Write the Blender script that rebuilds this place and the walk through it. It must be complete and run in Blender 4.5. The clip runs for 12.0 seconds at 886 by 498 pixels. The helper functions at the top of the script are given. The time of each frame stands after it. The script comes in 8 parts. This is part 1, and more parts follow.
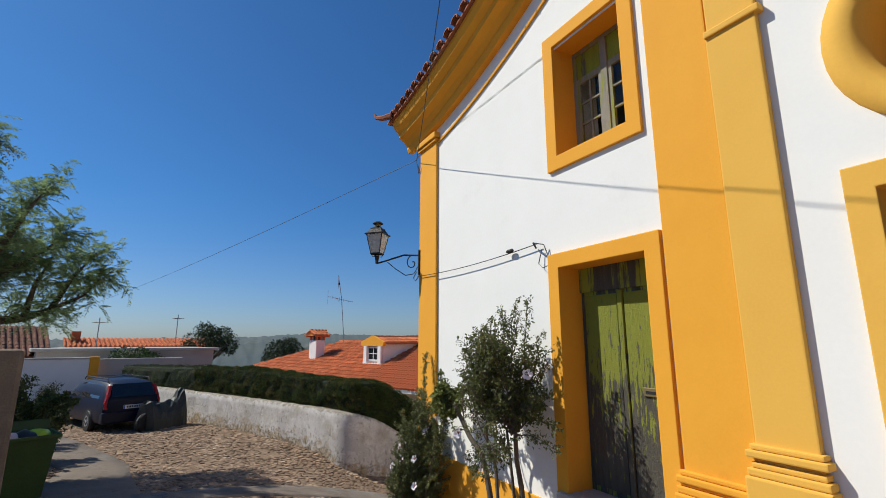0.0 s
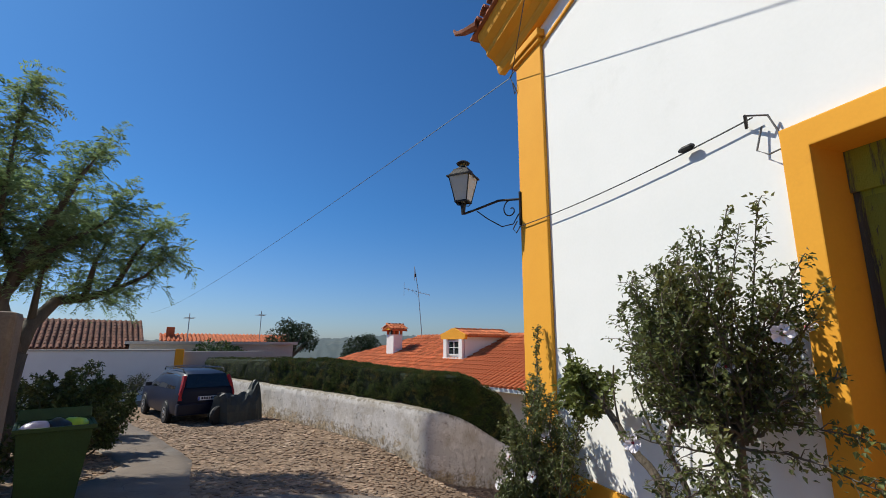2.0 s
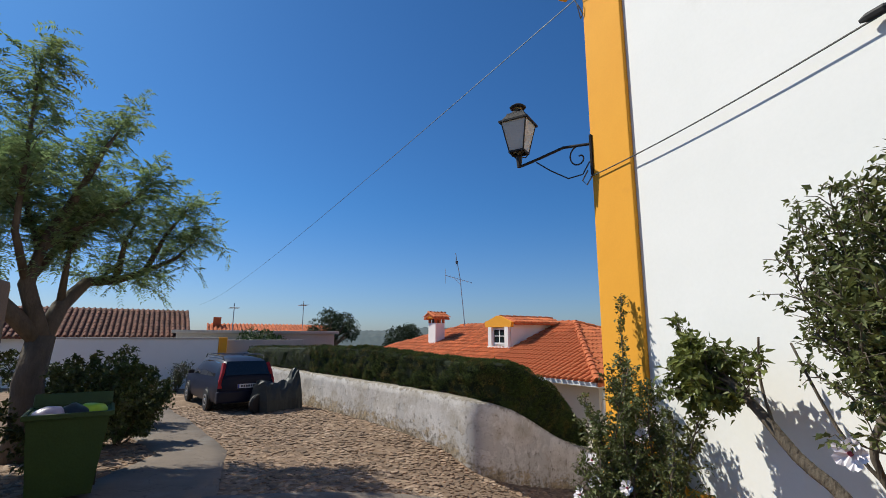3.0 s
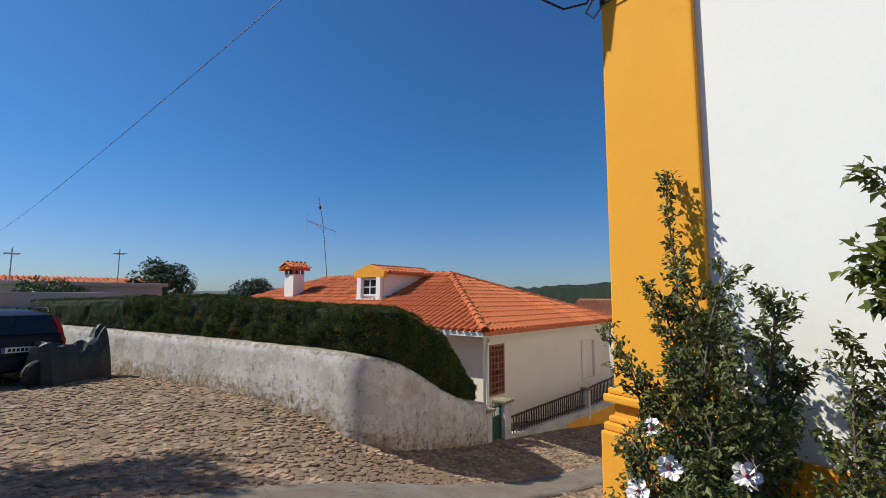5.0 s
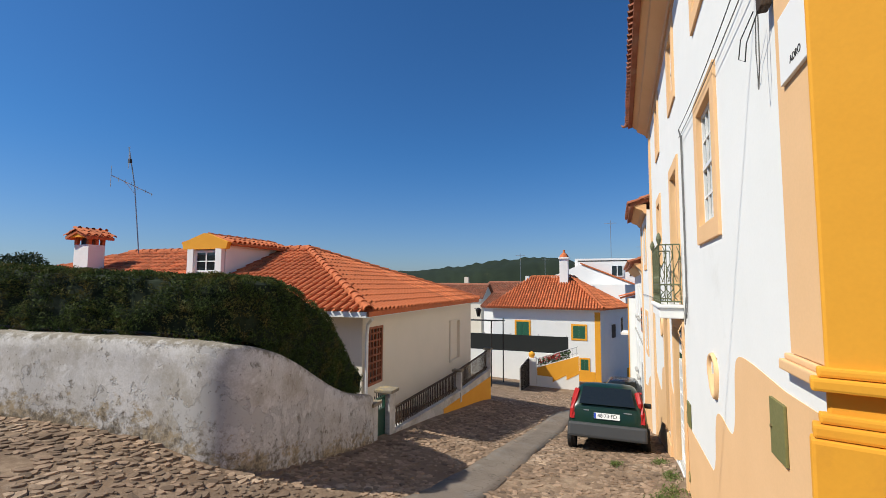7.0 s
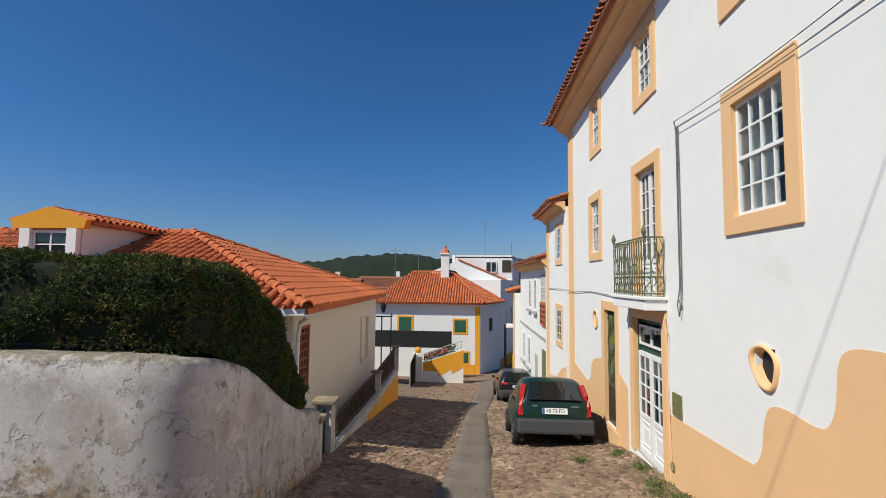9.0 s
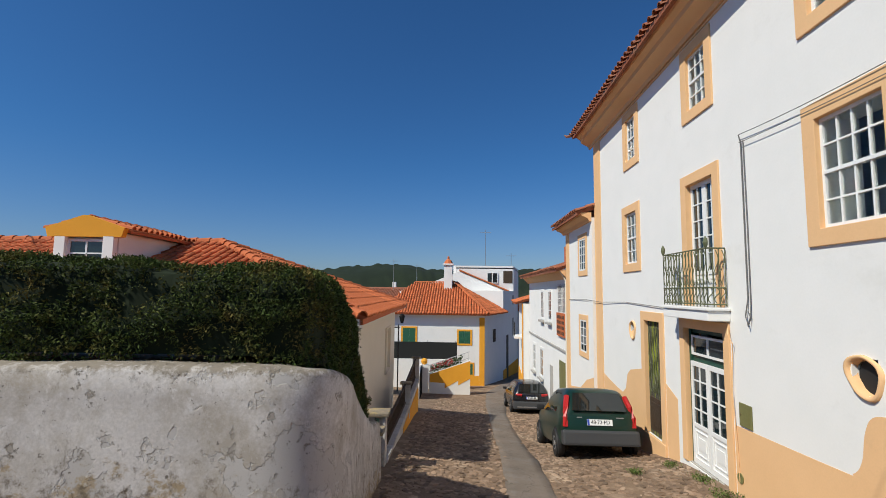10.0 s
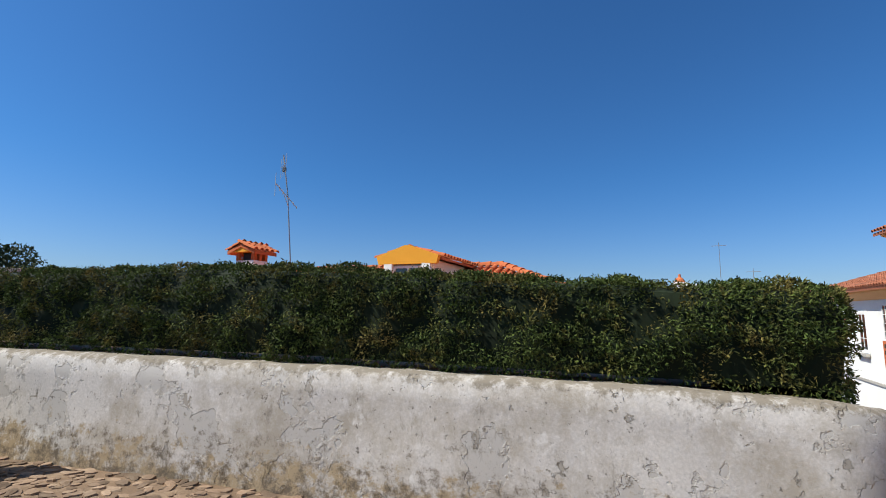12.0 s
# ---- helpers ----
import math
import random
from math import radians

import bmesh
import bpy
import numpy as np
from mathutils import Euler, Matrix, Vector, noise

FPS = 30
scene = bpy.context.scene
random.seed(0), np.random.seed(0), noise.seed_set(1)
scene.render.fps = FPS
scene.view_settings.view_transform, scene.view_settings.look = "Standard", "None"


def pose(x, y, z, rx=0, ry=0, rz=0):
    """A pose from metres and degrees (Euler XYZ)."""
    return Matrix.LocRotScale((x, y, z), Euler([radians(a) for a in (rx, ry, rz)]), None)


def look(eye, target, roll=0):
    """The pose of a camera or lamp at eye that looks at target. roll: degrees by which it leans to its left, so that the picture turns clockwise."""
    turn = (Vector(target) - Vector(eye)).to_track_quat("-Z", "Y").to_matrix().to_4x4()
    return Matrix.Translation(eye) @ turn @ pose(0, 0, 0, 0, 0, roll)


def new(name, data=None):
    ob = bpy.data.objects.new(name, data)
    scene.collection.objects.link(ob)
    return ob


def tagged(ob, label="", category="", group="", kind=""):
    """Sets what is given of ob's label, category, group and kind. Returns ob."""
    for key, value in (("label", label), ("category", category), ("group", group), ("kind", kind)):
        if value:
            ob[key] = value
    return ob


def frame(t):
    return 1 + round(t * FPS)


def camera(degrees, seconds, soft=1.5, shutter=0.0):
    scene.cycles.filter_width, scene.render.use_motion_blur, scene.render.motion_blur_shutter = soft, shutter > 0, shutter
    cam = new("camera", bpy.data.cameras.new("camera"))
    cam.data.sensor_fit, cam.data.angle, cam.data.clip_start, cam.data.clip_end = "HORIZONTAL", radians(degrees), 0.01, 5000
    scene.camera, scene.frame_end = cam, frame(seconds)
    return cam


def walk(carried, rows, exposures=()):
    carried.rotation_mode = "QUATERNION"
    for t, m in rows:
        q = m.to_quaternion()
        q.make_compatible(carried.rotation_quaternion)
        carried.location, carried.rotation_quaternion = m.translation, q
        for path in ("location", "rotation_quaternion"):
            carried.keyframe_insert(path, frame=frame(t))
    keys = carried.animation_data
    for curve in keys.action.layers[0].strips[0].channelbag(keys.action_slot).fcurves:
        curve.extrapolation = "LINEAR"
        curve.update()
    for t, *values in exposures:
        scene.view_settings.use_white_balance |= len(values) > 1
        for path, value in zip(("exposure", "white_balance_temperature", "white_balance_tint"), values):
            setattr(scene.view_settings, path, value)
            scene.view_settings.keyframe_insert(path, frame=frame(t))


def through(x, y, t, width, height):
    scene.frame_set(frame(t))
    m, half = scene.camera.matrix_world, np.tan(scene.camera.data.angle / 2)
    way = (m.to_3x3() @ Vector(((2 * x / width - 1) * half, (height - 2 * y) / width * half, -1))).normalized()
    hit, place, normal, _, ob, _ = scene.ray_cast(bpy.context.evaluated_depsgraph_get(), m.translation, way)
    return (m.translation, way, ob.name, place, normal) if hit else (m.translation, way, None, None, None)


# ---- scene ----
cam = camera(87.7, 12.0, soft=0.9)
# seconds, eye x y z, yaw, pitch, roll
ROWS = [
    (0, -0.006, -0.006, 1.514, -43.49, 11.45, 0.10),
    (0.5, 0.340, 0.424, 1.433, -41.58, 11.68, 0.20),
    (1, 0.601, 0.903, 1.349, -39.78, 11.71, 0.30),
    (1.5, 0.862, 1.365, 1.258, -37.60, 11.68, 0.30),
    (2, 1.112, 1.876, 1.142, -34.20, 11.63, 0.30),
    (2.5, 1.345, 2.346, 1.058, -30.91, 11.42, 0.30),
    (2.7, 1.442, 2.540, 1.029, -29.86, 11.16, 0.30),
    (3.1, 1.607, 2.939, 0.957, -29.21, 10.46, 0.36),
    (3.5, 1.740, 3.363, 0.877, -31.45, 9.24, 0.49),
    (3.9, 1.861, 3.792, 0.796, -35.39, 7.93, 0.57),
    (4.3, 1.994, 4.208, 0.724, -39.83, 7.01, 0.50),
    (4.5, 2.069, 4.417, 0.700, -42.21, 6.63, 0.30),
    (5, 2.248, 4.912, 0.610, -47.34, 6.00, 0.20),
    (5.5, 2.464, 5.396, 0.512, -52.57, 5.45, 0.10),
    (6, 2.653, 5.870, 0.453, -57.73, 4.93, 0.10),
    (6.5, 2.831, 6.361, 0.390, -62.72, 4.62, 0.10),
    (7, 3.006, 6.885, 0.347, -67.94, 4.36, 0.30),
    (7.5, 3.158, 7.402, 0.314, -72.55, 4.42, 0.40),
    (7.7, 3.235, 7.592, 0.294, -74.26, 4.33, 0.40),
    (8.1, 3.369, 8.000, 0.273, -78.09, 4.19, 0.45),
    (8.5, 3.489, 8.420, 0.266, -81.86, 3.98, 0.50),
    (8.9, 3.566, 8.856, 0.264, -84.79, 3.91, 0.55),
    (9.3, 3.571, 9.312, 0.259, -86.09, 4.24, 0.60),
    (9.5, 3.560, 9.540, 0.243, -86.64, 4.47, 0.50),
    (10, 3.499, 10.130, 0.243, -86.49, 5.31, 0.70),
    (10.5, 3.453, 10.726, 0.253, -83.85, 5.88, 0.70),
    (11, 3.361, 11.357, 0.252, -78.65, 6.46, 0.80),
    (11.5, 3.286, 11.992, 0.226, -72.16, 7.24, 0.80),
    (12, 3.170, 12.620, 0.195, -63.50, 7.68, 0.85),
]
walk(cam, [(t, pose(x, y, z, 90 + pitch, 0, yaw) @ pose(0, 0, 0, 0, 0, roll)) for t, x, y, z, yaw, pitch, roll in ROWS],
     exposures=[(0, 0.03), (2.5, 0.12), (5.5, 0.1), (7.5, 0.15), (9.5, -0.12), (10.5, -0.05), (11.5, 0.2), (12, 0.35)])

# ---- light ----
SUN_AWAY = Vector((0.52, -0.70, -0.95)).normalized()   # the way the sunlight travels
world = bpy.data.worlds.new("sky")
scene.world = world
world.use_nodes = True
wn = world.node_tree.nodes
sky = wn.new("ShaderNodeTexSky")
sky.sky_type, sky.sun_disc = "NISHITA", False
sky.sun_elevation = math.asin(-SUN_AWAY.z)
sky.sun_rotation = math.atan2(-SUN_AWAY.x, -SUN_AWAY.y)
sky.altitude, sky.air_density, sky.dust_density, sky.ozone_density = 200, 1.0, 0.6, 2.6
wn["Background"].inputs["Strength"].default_value = 0.065
tone = wn.new("ShaderNodeMix")
tone.data_type, tone.blend_type = "RGBA", "MULTIPLY"
tone.inputs[0].default_value = 1.0
up = wn.new("ShaderNodeSeparateXYZ")
where = wn.new("ShaderNodeTexCoord")
world.node_tree.links.new(where.outputs["Generated"], up.inputs[0])
climb = wn.new("ShaderNodeMapRange")
climb.interpolation_type = "SMOOTHSTEP"
climb.inputs["From Min"].default_value, climb.inputs["From Max"].default_value = -0.02, 0.30
world.node_tree.links.new(up.outputs[2], climb.inputs["Value"])
haze = wn.new("ShaderNodeMix")
haze.data_type = "RGBA"
haze.inputs[6].default_value, haze.inputs[7].default_value = (0.80, 0.99, 1.36, 1), (0.43, 0.96, 1.48, 1)
world.node_tree.links.new(climb.outputs[0], haze.inputs[0])
world.node_tree.links.new(haze.outputs[2], tone.inputs[7])
world.node_tree.links.new(sky.outputs[0], tone.inputs[6])
world.node_tree.links.new(tone.outputs[2], wn["Background"].inputs["Color"])
sun = new("sun", bpy.data.lights.new("sun", "SUN"))
sun.data.energy, sun.data.angle, sun.data.color = 5.0, radians(0.55), (0.99, 0.955, 0.845)
sun.matrix_world = look((0, 0, 60), Vector((0, 0, 60)) + SUN_AWAY)


# ---- materials ----
def material(name, a, b, scale=3.0, rough=0.8, bump=0.15, grain=60.0, metal=0.0, stain=None, stain_scale=0.8, stain_cut=(0.5, 0.65),
             island=0.0, per_object=0.0, stretch=(1, 1, 1), spec=0.3, cracks=0.0, fine_amount=1.0, through=0.0):
    """Two colours mixed by a broad noise and darkened by a fine one, stains with their own shape, and a fine bump."""
    m = bpy.data.materials.new(name)
    m.use_nodes = True
    nt = m.node_tree
    n, link = nt.nodes, nt.links.new
    p = n["Principled BSDF"]
    p.inputs["Roughness"].default_value, p.inputs["Metallic"].default_value = rough, metal
    p.inputs["Specular IOR Level"].default_value = spec
    tc = n.new("ShaderNodeTexCoord")
    mp = n.new("ShaderNodeMapping")
    mp.inputs["Scale"].default_value = stretch
    link(tc.outputs["Object"], mp.inputs[0])

    def nz(s, detail=5.0, rg=0.6):
        t = n.new("ShaderNodeTexNoise")
        t.inputs["Scale"].default_value, t.inputs["Detail"].default_value, t.inputs["Roughness"].default_value = s, detail, rg
        link(mp.outputs[0], t.inputs["Vector"])
        return t.outputs["Fac"]

    def ramp(src, lo, hi):
        r = n.new("ShaderNodeMapRange")
        r.inputs["From Min"].default_value, r.inputs["From Max"].default_value = lo, hi
        link(src, r.inputs["Value"])
        return r.outputs[0]

    def mix(f, c1, c2, kind="MIX"):
        x = n.new("ShaderNodeMix")
        x.data_type, x.blend_type = "RGBA", kind
        for val, i in ((f, 0), (c1, 6), (c2, 7)):
            if isinstance(val, (int, float)):
                x.inputs[i].default_value = val
            elif isinstance(val, tuple):
                x.inputs[i].default_value = (*val, 1)
            else:
                link(val, x.inputs[i])
        return x.outputs[2]

    broad = ramp(nz(scale), 0.3, 0.7)
    col = mix(broad, a, b)
    fine = nz(grain, 3.0)
    fr = n.new("ShaderNodeMapRange")
    fr.inputs["From Min"].default_value, fr.inputs["From Max"].default_value = 0.25, 0.75
    fr.inputs["To Min"].default_value, fr.inputs["To Max"].default_value = 1 - 0.16 * fine_amount, 1 + 0.10 * fine_amount
    link(fine, fr.inputs["Value"])
    cm = n.new("ShaderNodeCombineColor")
    for i in range(3):
        link(fr.outputs[0], cm.inputs[i])
    col = mix(1.0, col, cm.outputs[0], "MULTIPLY")
    if stain:
        s = ramp(nz(stain_scale, 8.0, 0.72), *stain_cut)
        col = mix(s, col, stain)
    if cracks:
        v = n.new("ShaderNodeTexVoronoi")
        v.feature = "DISTANCE_TO_EDGE"
        v.inputs["Scale"].default_value = cracks
        w = n.new("ShaderNodeVectorMath")
        w.operation = "ADD"
        nn = n.new("ShaderNodeTexNoise")
        nn.inputs["Scale"].default_value = 3.0
        link(mp.outputs[0], nn.inputs["Vector"])
        link(mp.outputs[0], w.inputs[0])
        link(nn.outputs["Color"], w.inputs[1])
        link(w.outputs[0], v.inputs["Vector"])
        col = mix(ramp(v.outputs[0], 0.012, 0.0), col, tuple(c * 0.45 for c in a))
    for amount, node, sock in ((island, "ShaderNodeNewGeometry", "Random Per Island"), (per_object, "ShaderNodeObjectInfo", "Random")):
        if amount:
            g = n.new(node)
            h = n.new("ShaderNodeHueSaturation")
            rr = n.new("ShaderNodeMapRange")
            rr.inputs["To Min"].default_value, rr.inputs["To Max"].default_value = 1 - amount, 1 + amount
            link(g.outputs[sock], rr.inputs["Value"])
            link(rr.outputs[0], h.inputs["Value"])
            link(col, h.inputs["Color"])
            col = h.outputs[0]
    link(col, p.inputs["Base Color"])
    if bump:
        b1 = n.new("ShaderNodeBump")
        b1.inputs["Strength"].default_value, b1.inputs["Distance"].default_value = bump, 0.02
        ad = n.new("ShaderNodeMath")
        ad.operation = "ADD"
        link(fine, ad.inputs[0])
        link(nz(grain / 8, 4.0), ad.inputs[1])
        link(ad.outputs[0], b1.inputs["Height"])
        link(b1.outputs[0], p.inputs["Normal"])
    if through:
        tl = n.new("ShaderNodeBsdfTranslucent")
        ms = n.new("ShaderNodeMixShader")
        ms.inputs[0].default_value = through
        link(col, tl.inputs["Color"])
        link(p.outputs[0], ms.inputs[1])
        link(tl.outputs[0], ms.inputs[2])
        link(ms.outputs[0], n["Material Output"].inputs["Surface"])
    return m


def plain(name, c, rough=0.5, metal=0.0, spec=0.5, coat=0.0):
    m = bpy.data.materials.new(name)
    m.use_nodes = True
    p = m.node_tree.nodes["Principled BSDF"]
    p.inputs["Base Color"].default_value, p.inputs["Roughness"].default_value = (*c, 1), rough
    p.inputs["Metallic"].default_value, p.inputs["Specular IOR Level"].default_value = metal, spec
    p.inputs["Coat Weight"].default_value = coat
    return m


WHITE = material("lime_wash_white", (0.82, 0.81, 0.78), (0.78, 0.775, 0.745), 1.2, 0.9, 0.006, 30, fine_amount=0.12, stain=(0.70, 0.69, 0.65), stain_scale=0.7, stain_cut=(0.58, 0.8))
OCHRE = material("ochre_paint", (0.80, 0.37, 0.035), (0.76, 0.34, 0.03), 1.5, 0.85, 0.012, 50, fine_amount=0.2, stain=(0.62, 0.26, 0.03), stain_scale=1.6, stain_cut=(0.6, 0.85))
# paler than OCHRE: inner pilaster, main door surround and oculus
OCHRE_PALE = material("pale_ochre", (0.76, 0.43, 0.075), (0.73, 0.40, 0.065), 1.5, 0.85, 0.012, 50, fine_amount=0.2)
PEACH = material("peach_paint", (0.80, 0.50, 0.26), (0.76, 0.47, 0.24), 1.3, 0.88, 0.012, 45, fine_amount=0.2, stain=(0.62, 0.40, 0.22), stain_scale=1.3, stain_cut=(0.6, 0.85))
CREAM = material("cream_paint", (0.78, 0.70, 0.58), (0.74, 0.67, 0.55), 1.0, 0.88, 0.02, 40, fine_amount=0.2)


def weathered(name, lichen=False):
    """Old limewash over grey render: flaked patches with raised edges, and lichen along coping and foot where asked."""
    m = material(name, (0.66, 0.62, 0.585), (0.55, 0.515, 0.485), 2.0, 0.95, 0.10, 50)
    nt = m.node_tree
    n, link = nt.nodes, nt.links.new
    p = n["Principled BSDF"]
    src = p.inputs["Base Color"].links[0].from_socket
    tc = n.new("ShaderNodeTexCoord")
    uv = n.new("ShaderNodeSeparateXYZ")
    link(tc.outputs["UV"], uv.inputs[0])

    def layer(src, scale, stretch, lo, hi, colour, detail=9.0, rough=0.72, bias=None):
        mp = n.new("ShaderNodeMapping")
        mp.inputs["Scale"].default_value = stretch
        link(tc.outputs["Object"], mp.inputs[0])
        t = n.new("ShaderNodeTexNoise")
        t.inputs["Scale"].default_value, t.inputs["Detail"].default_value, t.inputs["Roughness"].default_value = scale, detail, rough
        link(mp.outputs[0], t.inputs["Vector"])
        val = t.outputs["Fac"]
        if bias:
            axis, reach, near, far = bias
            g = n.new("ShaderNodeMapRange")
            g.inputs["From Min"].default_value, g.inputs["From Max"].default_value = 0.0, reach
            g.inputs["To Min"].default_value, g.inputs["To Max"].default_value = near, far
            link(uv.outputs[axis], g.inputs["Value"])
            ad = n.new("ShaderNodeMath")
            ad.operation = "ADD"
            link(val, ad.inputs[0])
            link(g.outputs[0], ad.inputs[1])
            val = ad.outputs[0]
        r = n.new("ShaderNodeMapRange")
        r.inputs["From Min"].default_value, r.inputs["From Max"].default_value = lo, hi
        link(val, r.inputs["Value"])
        x = n.new("ShaderNodeMix")
        x.data_type = "RGBA"
        link(r.outputs[0], x.inputs[0])
        link(src, x.inputs[6])
        x.inputs[7].default_value = (*colour, 1)
        return x.outputs[2], r.outputs[0]

    src, f0 = layer(src, 0.9, (1, 1, 1.0), 0.45, 0.60, (0.40, 0.355, 0.30), 10.0, 0.82)
    src, f6 = layer(src, 1.4, (1, 1, 1.0), 0.545, 0.56, (0.49, 0.46, 0.43), 8.0, 0.64)
    src, f7 = layer(src, 4.2, (1, 1, 0.8), 0.625, 0.64, (0.36, 0.325, 0.285), 9.0, 0.68)
    src, f8 = layer(src, 2.2, (1, 1.3, 1), 0.60, 0.66, (0.68, 0.65, 0.62), 9.0, 0.7)
    src, f2 = layer(src, 6.0, (1, 1, 0.55), 0.56, 0.70, (0.24, 0.21, 0.175), 10.0, 0.8)
    src, f4 = layer(src, 15.0, (1, 1, 1), 0.63, 0.67, (0.18, 0.16, 0.14), 5.0)
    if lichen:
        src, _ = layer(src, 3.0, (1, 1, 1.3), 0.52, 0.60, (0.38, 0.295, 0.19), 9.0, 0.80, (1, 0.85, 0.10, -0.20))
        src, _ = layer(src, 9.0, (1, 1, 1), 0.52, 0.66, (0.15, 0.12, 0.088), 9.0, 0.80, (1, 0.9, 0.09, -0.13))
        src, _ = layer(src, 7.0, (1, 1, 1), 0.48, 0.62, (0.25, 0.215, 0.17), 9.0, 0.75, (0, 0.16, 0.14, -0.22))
    link(src, p.inputs["Base Color"])
    for f, depth in ((f6, 0.007), (f7, 0.010)):
        b = n.new("ShaderNodeBump")
        b.inputs["Strength"].default_value, b.inputs["Distance"].default_value = 0.9, depth
        b.invert = True
        link(f, b.inputs["Height"])
        link(p.inputs["Normal"].links[0].from_socket, b.inputs["Normal"])
        link(b.outputs[0], p.inputs["Normal"])
    return m


OLD_WALL = weathered("weathered_render")
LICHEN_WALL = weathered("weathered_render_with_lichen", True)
STONE_CAP = material("lichened_stone_cap", (0.30, 0.25, 0.185), (0.20, 0.165, 0.125), 6, 0.95, 0.4, 50, stain=(0.40, 0.30, 0.13), stain_scale=5.0)
GREY_WALL = material("grey_render", (0.46, 0.44, 0.40), (0.38, 0.36, 0.33), 0.9, 0.92, 0.2, 40)
TILE = material("terracotta_tile", (0.60, 0.172, 0.06), (0.50, 0.13, 0.048), 5, 0.85, 0.15, 60, island=0.28, stain=(0.40, 0.16, 0.075), stain_scale=1.2, stain_cut=(0.55, 0.8))
TILE_OLD = material("aged_terracotta_tile", (0.38, 0.14, 0.075), (0.27, 0.09, 0.05), 4, 0.9, 0.2, 50, island=0.3, stain=(0.30, 0.19, 0.13), stain_scale=1.5, stain_cut=(0.5, 0.75))
TILE_DARK = material("dark_weathered_tile", (0.22, 0.095, 0.06), (0.14, 0.06, 0.04), 4, 0.9, 0.2, 50, island=0.35, stain=(0.30, 0.24, 0.19), stain_scale=2.0, stain_cut=(0.58, 0.75))
ASPHALT = material("worn_asphalt", (0.21, 0.170, 0.136), (0.15, 0.121, 0.097), 1.4, 0.92, 0.35, 90, stain=(0.21, 0.195, 0.175), stain_scale=1.2, stain_cut=(0.5, 0.7), cracks=0.9)
EARTH = material("sandy_earth", (0.25, 0.168, 0.108), (0.17, 0.113, 0.073), 1.2, 0.97, 0.5, 60, stain=(0.34, 0.245, 0.165), stain_scale=2.0)
COBBLE = material("granite_cobble", (0.275, 0.188, 0.126), (0.175, 0.117, 0.078), 0.8, 0.88, 0.4, 70, island=0.45, per_object=0.1, stain=(0.37, 0.275, 0.195), stain_scale=0.9, stain_cut=(0.52, 0.7))
FIELD = material("dry_fields", (0.085, 0.085, 0.06), (0.045, 0.055, 0.038), 0.02, 1.0, 0.0, 0.4, stain=(0.13, 0.12, 0.085), stain_scale=0.015)
WOOD_OLD = material("bare_grey_wood", (0.10, 0.095, 0.075), (0.06, 0.055, 0.045), 3, 0.85, 0.5, 40, stretch=(6, 6, 0.5), stain=(0.27, 0.30, 0.035), stain_scale=1.1, stain_cut=(0.5, 0.56))
WOOD_GREEN = material("flaking_green_paint", (0.27, 0.30, 0.025), (0.215, 0.245, 0.025), 3, 0.75, 0.4, 40, stretch=(6, 6, 0.5), stain=(0.11, 0.10, 0.07), stain_scale=1.3, stain_cut=(0.54, 0.60))
WOOD_WIN = material("weathered_window_wood", (0.30, 0.28, 0.24), (0.2, 0.19, 0.15), 4, 0.85, 0.4, 40, stretch=(5, 5, 0.6), stain=(0.24, 0.26, 0.04), stain_scale=2.0, stain_cut=(0.5, 0.6))
WOOD_DARK = material("dark_stained_wood", (0.075, 0.05, 0.032), (0.05, 0.034, 0.022), 3, 0.7, 0.3, 40, stretch=(5, 5, 0.6))


def worn_door():
    """Green paint that survives high up and flakes to bare grey wood lower down."""
    m = material("half_flaked_green_paint", (0.095, 0.088, 0.07), (0.06, 0.055, 0.045), 3, 0.82, 0.5, 40, stretch=(6, 6, 0.5))
    nt = m.node_tree
    n, link = nt.nodes, nt.links.new
    p = n["Principled BSDF"]
    src = p.inputs["Base Color"].links[0].from_socket
    tc, mp, sp = n.new("ShaderNodeTexCoord"), n.new("ShaderNodeMapping"), n.new("ShaderNodeSeparateXYZ")
    mp.inputs["Scale"].default_value = (14, 14, 2.2)
    link(tc.outputs["Object"], mp.inputs[0])
    link(tc.outputs["Object"], sp.inputs[0])
    t = n.new("ShaderNodeTexNoise")
    t.inputs["Scale"].default_value, t.inputs["Detail"].default_value, t.inputs["Roughness"].default_value = 1.6, 9.0, 0.75
    link(mp.outputs[0], t.inputs["Vector"])
    h = n.new("ShaderNodeMapRange")
    h.inputs["From Min"].default_value, h.inputs["From Max"].default_value = 0.1, 2.0
    h.inputs["To Min"].default_value, h.inputs["To Max"].default_value = -0.13, 0.15
    link(sp.outputs[2], h.inputs["Value"])
    ad = n.new("ShaderNodeMath")
    ad.operation = "ADD"
    link(t.outputs["Fac"], ad.inputs[0])
    link(h.outputs[0], ad.inputs[1])
    r = n.new("ShaderNodeMapRange")
    r.inputs["From Min"].default_value, r.inputs["From Max"].default_value = 0.50, 0.53
    link(ad.outputs[0], r.inputs["Value"])
    x = n.new("ShaderNodeMix")
    x.data_type = "RGBA"
    link(r.outputs[0], x.inputs[0])
    link(src, x.inputs[6])
    x.inputs[7].default_value = (0.20, 0.22, 0.03, 1)
    link(x.outputs[2], p.inputs["Base Color"])
    return m


